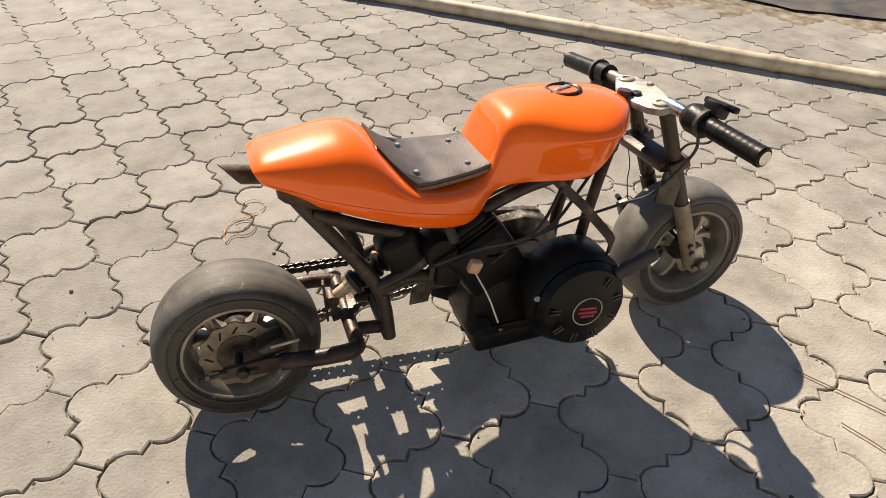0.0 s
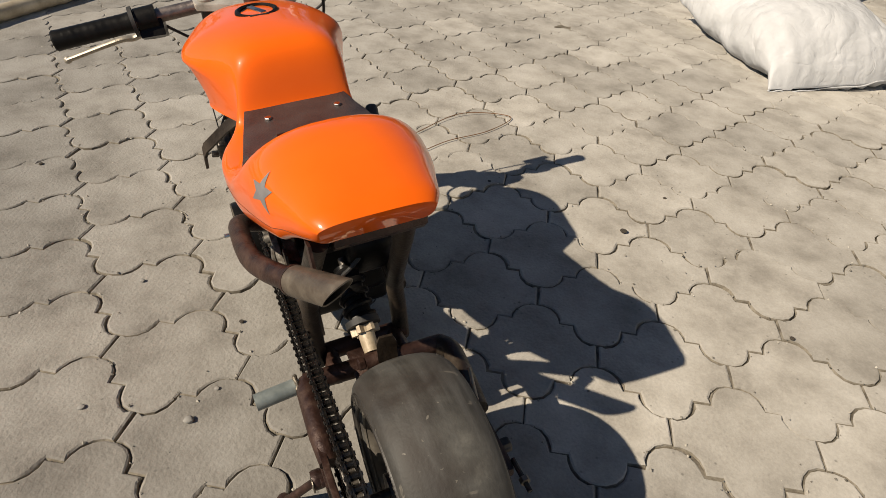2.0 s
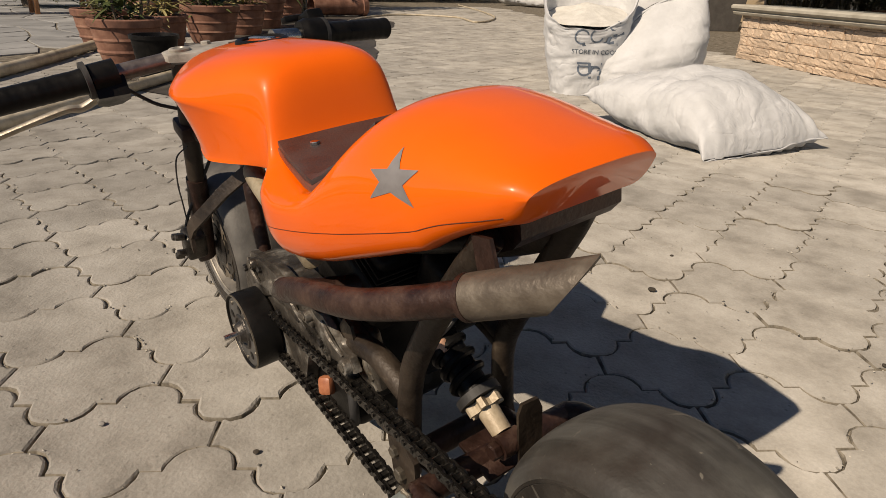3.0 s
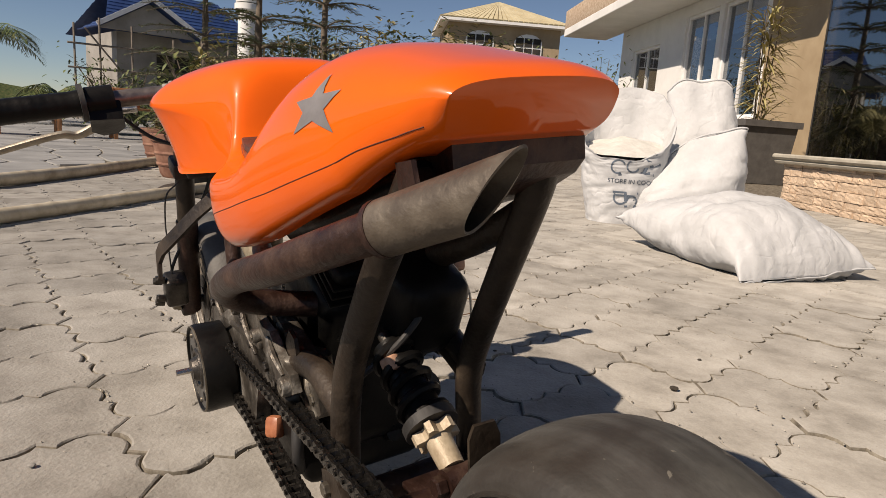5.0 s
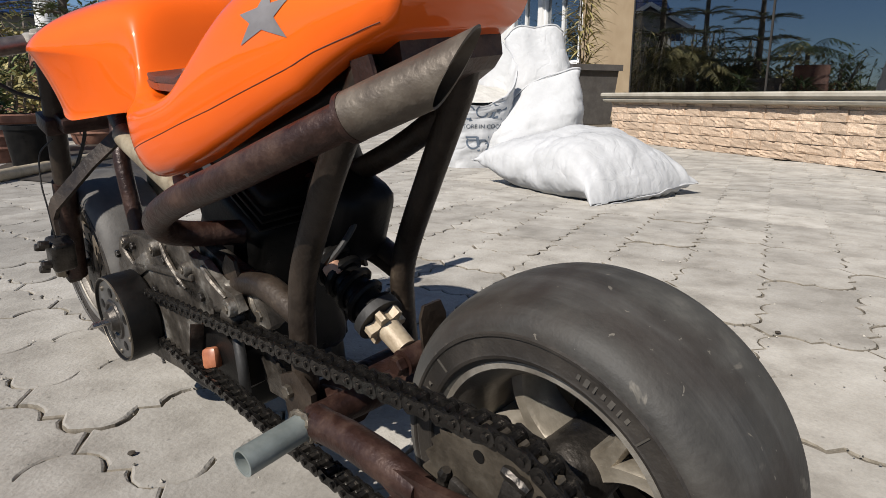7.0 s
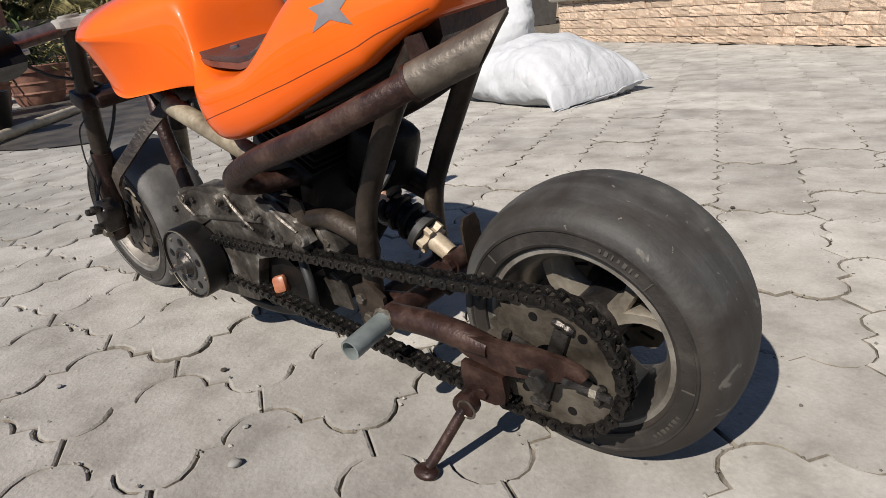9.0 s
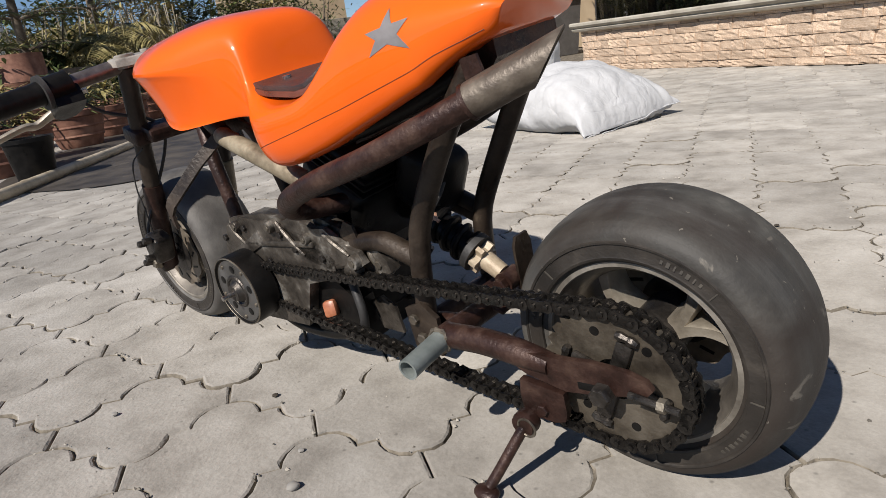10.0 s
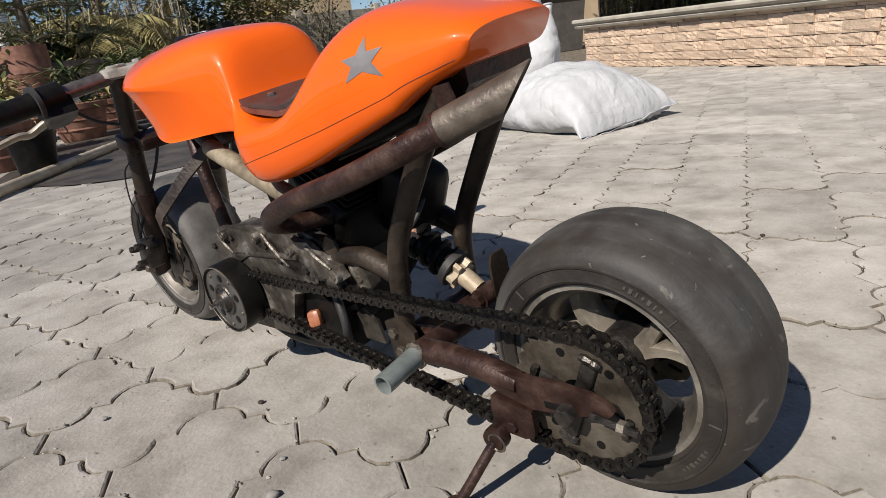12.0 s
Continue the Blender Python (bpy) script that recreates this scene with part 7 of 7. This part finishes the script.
# growth on the far side of the yard, which the windows mirror
for k, (x, y, h) in enumerate(((-6, 8, 1.2), (-3, 10, 1.3), (0.5, 11, 1.1), (4, 11.5, 1.3), (-8.5, 4.5, 1.2), (7.5, 11, 1.2), (-10, -2, 1.3))):
    shrub(pose(x, y, 0, 0, 0, 70 * k), h, 1.3, 420, 60 + k, M_LEAF, "leafy shrub on the open side of the yard")


def cane_clump(m, seed, count, height, spread):
    """Dry upright canes with a few hanging leaves."""
    r = random.Random(seed)
    base = thing("cane_clump", "clump of dry tan canes with withered leaves", "plant", m, "shrubs behind the yard")
    lf = bmesh.new()
    for k in range(count):
        a, q = r.uniform(0, 6.28), spread * math.sqrt(r.random())
        foot = Vector((q * math.cos(a), q * math.sin(a), 0))
        top = foot + Vector((r.gauss(0, 0.14), r.gauss(0, 0.14), height * r.uniform(0.6, 1.05)))
        part("cane", tube_bm([foot, foot.lerp(top, 0.5) + Vector((r.gauss(0, 0.03), r.gauss(0, 0.03), 0)), top], [0.014, 0.006], 5, 3), M_BAMBOO, base)
        for i in range(9):
            p = foot.lerp(top, r.uniform(0.3, 1.0))
            b, l2 = r.uniform(0, 6.28), r.uniform(0.12, 0.3)
            blade_mesh(lf, p, p + Vector((l2 * math.cos(b), l2 * math.sin(b), r.uniform(-0.1, 0.1))), 0.014, l2 * 0.5, 3)
    part("foliage", lf, M_LEAFDRY, base)
    return base


for k, (x, y, n, h, s) in enumerate(((9.3, -3.5, 30, 1.5, 0.45), (9.9, -4.6, 34, 1.7, 0.5), (9.2, -2.7, 22, 1.4, 0.35), (8.9, -4.2, 22, 1.3, 0.35), (10.9, -5.4, 30, 1.6, 0.5))):
    cane_clump(pose(x, y, 0), 90 + k, n, h, s)


# ----- block wall -----
def block_wall(a, b, height, rows):
    a, b = Vector(a), Vector(b)
    d = (b - a)
    L = d.length
    d.normalize()
    yaw = math.degrees(math.atan2(d.y, d.x))
    core = part("wall_blocks", box_bm((L, 0.11, height - 0.02), tuple((a + b) / 2 + Vector((0, 0, height / 2 - 0.01))), 0, (0, 0, yaw)), M_CAP, None, smooth=False)
    tagged(core, "grey concrete block wall at the back of the yard", "wall", kind="structure")
    bw, bh = 0.40, height / rows
    me = bpy.data.meshes.new("block")
    bmb = box_bm((bw - 0.014, 0.145, bh - 0.014), (0, 0, 0), 0.006, segments=1)
    bmb.to_mesh(me)
    bmb.free()
    me.materials.append(M_BLOCK)
    for r in range(rows):
        off = 0.2 if r % 2 else 0.0
        n = int((L - off) / bw)
        for k in range(n):
            ob = new("block", me)
            ob.parent = core
            p = a + d * (off + (k + 0.5) * bw) + Vector((0, 0, (r + 0.5) * bh))
            ob.matrix_local = pose(p.x, p.y, p.z, 0, 0, yaw)
    for k in range(int(L / 2.4) + 1):
        p = a + d * min(0.1 + 2.4 * k, L - 0.1)
        part("pier", box_bm((0.20, 0.22, height + 0.10), (p.x, p.y, height / 2 + 0.05), 0.01, (0, 0, yaw)), M_BLOCK, core)


block_wall((14.6, -5.6, 0), (13.4, -13.4, 0), 1.35, 7)


# ----- far houses -----
def roof_tiles(bm, a, b, c, d, rows, cols, lift):
    """Rows of overlapping tiles on a slope with corners a b (eaves), c d (ridge)."""
    a, b, c, d = map(Vector, (a, b, c, d))
    n = (b - a).cross(d - a).normalized()
    for r in range(rows):
        t0, t1 = r / rows, (r + 1.15) / rows
        for k in range(cols):
            s0, s1 = k / cols, (k + 0.94) / cols
            q = [a.lerp(b, s).lerp(d.lerp(c, s), min(t, 1.0)) for s, t in ((s0, t0), (s1, t0), (s1, t1), (s0, t1))]
            low, high = n * lift, n * lift * 0.2
            v = [bm.verts.new(p) for p in (q[0] + low, q[1] + low, q[2] + high, q[3] + high)]
            u = [bm.verts.new(p) for p in (q[0], q[1], q[2], q[3])]
            bm.faces.new(v)
            bm.faces.new((u[0], u[1], v[1], v[0]))


def blue_house():
    base = thing("house", "unfinished grey house with blue tiled roof behind bamboo scaffolding", "house", pose(23.2, -4.0, 0, 0, 0, 10))
    for size, at in (((3.0, 0.2, 2.5), (0, 1.75, 1.25)), ((3.0, 0.2, 2.5), (0, -1.75, 1.25)), ((0.2, 3.3, 2.5), (1.4, 0, 1.25)), ((0.2, 0.9, 2.5), (-1.4, 1.2, 1.25)), ((0.2, 1.0, 2.5), (-1.4, -1.15, 1.25)), ((0.2, 1.4, 0.5), (-1.4, 0.05, 2.25))):
        part("wall", box_bm(size, at), M_CONC, base, smooth=False)
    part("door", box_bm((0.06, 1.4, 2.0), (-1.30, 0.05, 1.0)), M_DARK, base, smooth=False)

    def slope(a, b, c, d, rows, cols):
        bm = bmesh.new()
        roof_tiles(bm, a, b, c, d, rows, cols, 0.05)
        bm.faces.new([bm.verts.new(Vector(p) - Vector((0, 0, 0.03))) for p in (a, b, c, d)])
        return part("roof", bm, M_BLUEROOF, base, "blue glazed roof tiles", smooth=False)

    slope((-2.0, -2.5, 2.55), (-2.0, 2.3, 2.55), (0.0, 1.6, 3.95), (0.0, -1.8, 3.95), 12, 24)
    slope((2.0, 2.3, 2.55), (2.0, -2.5, 2.55), (0.0, -1.8, 3.95), (0.0, 1.6, 3.95), 8, 20)
    slope((2.0, -2.5, 2.55), (-2.0, -2.5, 2.55), (0.0, -1.8, 3.95), (0.0, -1.78, 3.95), 8, 14)
    # porch gable towards the yard
    slope((-2.9, 2.75, 2.45), (-1.0, 2.75, 2.45), (-1.0, 1.35, 3.30), (-2.9, 1.35, 3.30), 7, 10)
    slope((-1.0, -0.05, 2.45), (-2.9, -0.05, 2.45), (-2.9, 1.35, 3.30), (-1.0, 1.35, 3.30), 7, 10)
    part("gable", slab_bm([(-1.3, 2.42), (1.3, 2.42), (0, 3.2)], -0.05, 0.05, 0, Matrix.Translation((-2.6, 1.35, 0)) @ Matrix.Rotation(math.pi / 2, 4, "Z") @ Matrix.Rotation(math.pi / 2, 4, "X")), M_CONC, base, smooth=False)
    for s in (1, -1):
        part("barge_board", box_bm((0.05, 1.66, 0.12), (-2.92, 1.35 + s * 0.70, 2.90), 0, (-s * 31.2, 0, 0)), M_WHITEFRAME, base, smooth=False)
    for y, top in ((-2.6, 2.6), (-1.7, 2.3), (-0.8, 2.5), (0.0, 2.4), (0.8, 2.3), (1.9, 2.5), (2.7, 2.6), (3.3, 2.4)):
        part("scaffold_pole", tube_bm([(-3.0, y, 0), (-3.05, y + 0.05, top)], 0.03, 6), M_GREYWOOD, base)
    for z in (0.7, 1.35, 1.95):
        part("scaffold_ledger", tube_bm([(-3.07, -2.9, z + 0.04), (-3.05, 3.5, z - 0.05)], 0.026, 6), M_GREYWOOD, base)
    part("scaffold_brace", tube_bm([(-3.1, 1.2, 0.1), (-3.1, 3.1, 2.3)], 0.024, 6), M_GREYWOOD, base)
    return base


blue_house()


def hip_house():
    base = thing("house", "pale house with a cream hipped metal roof and arched windows", "house", pose(23.0, -17.0, 0, 0, 0, -28))
    part("wall", box_bm((4.2, 4.4, 4.6), (0, 0, 2.3)), M_TAN, base, smooth=False)
    for k in range(4):
        bm = bmesh.new()
        m4 = Matrix.Rotation(k * math.pi / 2, 4, "Z")
        h = 2.55
        n = 26
        for i in range(n):
            u0, u1 = -1 + 2 * i / n, -1 + 2 * (i + 0.8) / n
            pts = [(-h, h * u0, 4.6), (-h, h * u1, 4.6), (0 - 0.02, 0.0 + 0.02 * u1, 5.7), (0 - 0.02, 0.0 + 0.02 * u0, 5.7)]
            lo = [bm.verts.new(m4 @ Vector(p)) for p in pts]
            hi = [bm.verts.new(m4 @ (Vector(p) + Vector((-0.02, 0, 0.04)))) for p in pts]
            bm.faces.new(hi)
            bm.faces.new((lo[0], lo[1], hi[1], hi[0]))
            bm.faces.new((lo[1], lo[2], hi[2], hi[1]))
            bm.faces.new((lo[3], lo[0], hi[0], hi[3]))
        v = [bm.verts.new(m4 @ Vector(p)) for p in ((-h, -h, 4.59), (-h, h, 4.59), (0, 0, 5.69))]
        bm.faces.new(v)
        part("roof", bm, M_YROOF, base, "ribbed cream metal roof", smooth=False)
    part("eave", box_bm((5.1, 5.1, 0.10), (0, 0, 4.54)), M_WHITEFRAME, base, smooth=False)
    for k in range(2):
        y = -0.95 + 1.9 * k
        outline = [(-0.55, 0), (0.55, 0), (0.55, 0.55)] + [(0.55 * math.cos(a), 0.55 + 0.35 * math.sin(a)) for a in lin(0.2, math.pi - 0.2, 8)] + [(-0.55, 0.55)]
        place = Matrix.Translation((-2.12, y, 3.35)) @ Matrix.Rotation(-math.pi / 2, 4, "Z") @ Matrix.Rotation(math.pi / 2, 4, "X")
        win = part("window", slab_bm(outline, -0.02, 0.03, 0, place), M_WHITEFRAME, base, smooth=False)
        for i in range(3):
            for j in range(2):
                part("pane", box_bm((0.04, 0.30, 0.33), (-2.145, y - 0.34 + 0.34 * i, 3.55 + 0.38 * j)), M_DARK, win, smooth=False)
    return base


hip_house()
tower = thing("water_tower", "pale round concrete column with a domed top", "tower", pose(19.0, -5.42, 0))
part("column", lathe_bm([(0.02, 0), (0.26, 0), (0.24, 3.2), (0.34, 3.25), (0.34, 3.4), (0.24, 3.42), (0.02, 3.42)], 24, "z"), M_WALL, tower)
part("dome", lathe_bm([(0.30, 3.44), (0.34, 3.6), (0.30, 3.85), (0.18, 4.0), (0.02, 4.05)], 24, "z"), M_WALL, tower)

# far band of hills and trees that closes the view
bm = bmesh.new()
prev = None
for k in range(181):
    a = 2 * math.pi * k / 180
    h = 1.6 + 0.8 * noise.noise(Vector((math.cos(a) * 6, math.sin(a) * 6, 0))) + 0.9 * noise.noise(Vector((math.cos(a) * 30, math.sin(a) * 30, 2)))
    row = [bm.verts.new((70 * math.cos(a), 70 * math.sin(a), -0.5)), bm.verts.new((72 * math.cos(a), 72 * math.sin(a), max(h, 1.2)))]
    if prev:
        bm.faces.new((prev[0], row[0], row[1], prev[1]))
    prev = row
backdrop = part("backdrop", bm, M_LEAF)
tagged(backdrop, "distant band of green trees on the horizon", "backdrop", kind="structure")

# ---------- paving, last ----------
P0, PA, PB = Vector((0.1414, 0.2787)), Vector((0.16649, 0.00998)), Vector((-0.0531, 0.16835))
NECK = Vector((0.0415, -0.0285))
EDGE = [(0.07, 0.05), (0.17, 0.078), (0.28, 0.058), (0.37, 0.006), (0.43, -0.055), (0.57, 0.055), (0.63, -0.006), (0.72, -0.058), (0.83, -0.078), (0.93, -0.05)]


def edge_points(a, b, sign, few=False):
    d = b - a
    n = Vector((-d.y, d.x))
    return [a + d * s + n * (e * sign) for s, e in (EDGE[1::3] if few else EDGE)]


def paver_outline(few=False):
    U, V = P0 - NECK / 2, P0 + NECK / 2
    out = [U, V]
    out += edge_points(V, U + PA, 1, few) + [U + PA]
    out += edge_points(U + PA, V + PA + PB, -1, few) + [V + PA + PB, U + PA + PB]
    out += edge_points(V + PB, U + PA + PB, 1, few)[::-1] + [V + PB]
    out += edge_points(U, V + PB, -1, few)[::-1]
    c = P0 + (PA + PB) / 2
    return [p - c for p in out], c


def inset(points, by):
    n = len(points)
    out = []
    for k in range(n):
        a, b, c = points[k - 1], points[k], points[(k + 1) % n]
        d = (c - a).normalized()
        out.append(b + Vector((-d.y, d.x)) * by)
    return out


OUT, PC = paver_outline()
area = sum(OUT[k - 1].x * OUT[k].y - OUT[k].x * OUT[k - 1].y for k in range(len(OUT)))
if area < 0:
    OUT = OUT[::-1]


def paver_mesh(name, out, seed):
    """One paver with a rounded, slightly crumbled edge."""
    r = random.Random(seed)
    n = len(out)
    soft = [r.gauss(0, 1) for _ in range(n)]
    soft = [0.5 * soft[k] + 0.3 * soft[k - 1] + 0.3 * soft[(k + 1) % n] for k in range(n)]
    rings = []
    for by, z, jig in ((0.0010, -0.022, 0.0), (0.0010, -0.0042, 0.0005), (0.0020, -0.0014, 0.0011), (0.0046, 0.0, 0.0018)):
        pts = inset(out, by)
        mid = [(p - q) for p, q in zip(inset(out, by + 0.001), pts)]
        rings.append([(p.x + d.x * 1000 * jig * w, p.y + d.y * 1000 * jig * w, z - (0.0006 * abs(w) if -0.003 < z < -0.0001 else 0.0)) for p, d, w in zip(pts, mid, soft)])
    verts = [v for q in rings for v in q]
    faces = []
    for a in range(3):
        for b in range(n):
            c = (b + 1) % n
            faces.append((a * n + b, a * n + c, (a + 1) * n + c, (a + 1) * n + b))
    faces.append(tuple(3 * n + k for k in range(n)))
    me = bpy.data.meshes.new(name)
    me.from_pydata(verts, [], faces)
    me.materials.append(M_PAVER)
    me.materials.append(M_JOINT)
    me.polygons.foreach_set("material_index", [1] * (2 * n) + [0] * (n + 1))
    me.polygons.foreach_set("use_smooth", [True] * len(faces))
    me.set_sharp_from_angle(angle=radians(24))
    return me


pavement = part("pavement", box_bm((14.0, 13.0, 0.03), (4.2, -2.6, -0.0225)), M_SAND, None, smooth=False)
tagged(pavement, "yard of interlocking grey-beige concrete pavers", "pavement", kind="structure")
# sand that fills the joints unevenly
sv, sf = [], []
SX, SY = 190, 190
for i in range(SX + 1):
    for j in range(SY + 1):
        x, y = -1.7 + 0.025 * i, -2.9 + 0.025 * j
        h = noise.noise(Vector((x * 5, y * 5, 0))) + 0.7 * noise.noise(Vector((x * 16, y * 16, 4)))
        sv.append((x, y, min(-0.0070 + 0.0055 * h, -0.0034)))
for i in range(SX):
    for j in range(SY):
        a = i * (SY + 1) + j
        sf.append((a, a + SY + 1, a + SY + 2, a + 1))
me = bpy.data.meshes.new("joint_sand")
me.from_pydata(sv, [], sf)
me.materials.append(M_SAND)
me.polygons.foreach_set("use_smooth", [True] * len(sf))
js = new("joint_sand", me)
js.parent = pavement
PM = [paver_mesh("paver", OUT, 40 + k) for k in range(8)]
rp = random.Random(11)
cells = []
for i in range(-20, 90):
    for j in range(-60, 32):
        c = PC + PA * i + PB * j
        if -2.6 < c.x < 10.5 and -8.8 < c.y < 3.6 and (c.x - 3.1) * 0.55 + (c.y - 0.60) * 0.83 <= 0.0 and (c - WA.xy).dot(WN.xy) > -0.03:
            cells.append(c)
cells.sort(key=lambda c: (c - Vector((0.35, -0.05))).length)
near, far = cells[:300], cells[300:]
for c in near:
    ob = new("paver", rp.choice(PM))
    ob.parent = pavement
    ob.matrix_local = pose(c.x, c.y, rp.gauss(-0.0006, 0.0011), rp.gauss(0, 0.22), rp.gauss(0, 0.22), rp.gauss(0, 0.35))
few, _ = paver_outline(True)
if area < 0:
    few = few[::-1]
verts, faces = [], []
for k, c in enumerate(far):
    shape = OUT if k < 1400 else few
    dz, tx, ty = rp.gauss(-0.0006, 0.0012), rp.gauss(0, 0.006), rp.gauss(0, 0.006)
    n = len(shape)
    base = len(verts)
    for by, z in ((0.0007, -0.016), (0.0007, -0.0022), (0.0023, 0.0)):
        verts += [(c.x + p.x, c.y + p.y, z + dz + tx * p.x + ty * p.y) for p in inset(shape, by)]
    for a in range(2):
        for b in range(n):
            q = (b + 1) % n
            faces.append((base + a * n + b, base + a * n + q, base + (a + 1) * n + q, base + (a + 1) * n + b))
    faces.append(tuple(base + 2 * n + b for b in range(n)))
me = bpy.data.meshes.new("far_pavers")
me.from_pydata(verts, [], faces)
me.materials.append(M_PAVER_FAR)
me.materials.append(M_JOINT)
fp = new("far_pavers", me)
fp.parent = pavement
tagged(fp, "more pavers of the same kind further off", kind="stuff")

# crumbs of sand and mortar left on the pavers
rg = random.Random(21)
gv, gf = [], []
for k in range(3600):
    x, y, r = rg.uniform(-1.2, 3.0), rg.uniform(-2.4, 1.4), rg.choice((0.0010, 0.0013, 0.0018, 0.0028))
    if k > 700:
        c, q = rg.choice(near), rg.choice(OUT)
        x, y = c.x + q.x * rg.uniform(0.90, 1.0) + rg.gauss(0, 0.003), c.y + q.y * rg.uniform(0.90, 1.0) + rg.gauss(0, 0.003)
    b = len(gv)
    turn = rg.uniform(0, 3)
    gv += [(x + r * math.cos(turn + q) * rg.uniform(0.7, 1.2), y + r * math.sin(turn + q) * rg.uniform(0.7, 1.2), 0.0) for q in (0, 1.6, 3.1, 4.7)] + [(x + 0.3 * r, y, r * rg.uniform(0.5, 0.9) + 0.0005)]
    gf += [(b, b + 1, b + 4), (b + 1, b + 2, b + 4), (b + 2, b + 3, b + 4), (b + 3, b, b + 4)]
me = bpy.data.meshes.new("grit")
me.from_pydata(gv, [], gf)
me.materials.append(M_GRIT)
grit = new("grit", me)
tagged(grit, "loose grit and mortar crumbs scattered over the pavers", "grit", kind="stuff")

# irregular flagstones beyond the second pole
rf = random.Random(3)
flags, fv, ff = [], [], []
NI, NJ = 44, 34
net = {}
for i in range(NI + 1):
    for j in range(NJ + 1):
        net[i, j] = Vector((3.0 + i * 0.42 + (0.21 if j % 2 else 0) + rf.uniform(-0.13, 0.13), -6.5 + j * 0.36 + rf.uniform(-0.11, 0.11)))
for i in range(NI):
    for j in range(NJ):
        quad = [net[i, j], net[i + 1, j], net[i + 1, j + 1], net[i, j + 1]]
        c = sum(quad, Vector((0, 0))) / 4
        if (c.x - 3.1) * 0.55 + (c.y - 0.60) * 0.83 < 0.16:
            continue
        base = len(fv)
        shape = []
        for k in range(4):
            p, q = quad[k], quad[(k + 1) % 4]
            shape += [p.lerp(q, 0.06), p.lerp(q, 0.94)]
        shape = [c + (p - c) * 0.955 for p in shape]
        n = len(shape)
        h = rf.uniform(-0.002, 0.002)
        fv += [(p.x, p.y, -0.014) for p in shape] + [(c.x + (p.x - c.x) * 0.985, c.y + (p.y - c.y) * 0.985, h) for p in shape]
        for k in range(n):
            q = (k + 1) % n
            ff.append((base + k, base + q, base + n + q, base + n + k))
        ff.append(tuple(base + n + k for k in range(n)))
me = bpy.data.meshes.new("flagstones")
me.from_pydata(fv, [], ff)
me.materials.append(M_FLAG)
fo = new("flagstones", me)
tagged(fo, "irregular grey flagstone paving past the pole", "paving", kind="stuff")
# split stones on the ledge
rl = random.Random(8)
for k in range(6):
    bmq = box_bm((1, 0.030, 1), (0, 0, 0), 0.0)
    bmesh.ops.subdivide_edges(bmq, edges=bmq.edges, cuts=3, use_grid_fill=True)
    for v in bmq.verts:
        v.co.y += 0.011 * noise.noise(v.co * 3.0 + Vector((k * 7, 0, 0)))
        v.co.x *= 0.985
        v.co.z *= 0.94
    me = bpy.data.meshes.new("ledge_stone")
    bmq.to_mesh(me)
    bmq.free()
    me.materials.append(M_STONE)
    flags.append(me)
z = 0.0
while z < 0.32:
    h = min(rl.choice((0.047, 0.057, 0.066)), 0.33 - z)
    a = rl.uniform(-0.1, 0)
    while a < WL:
        ln = rl.uniform(0.07, 0.22)
        if a < 6.0:
            ob = new("ledge_stone", flags[rl.randint(0, 5)])
            ob.parent = ledge
            p = wall_frame(max(a, 0) + ln / 2, -0.026 + rl.uniform(-0.004, 0.008), z + h / 2)
            ob.matrix_local = Matrix.Translation(p) @ Matrix.Rotation(radians(wall_yaw + rl.gauss(0, 0.8)), 4, "Z") @ Matrix.Diagonal((ln, 1, h, 1))
        a += ln
    z += h
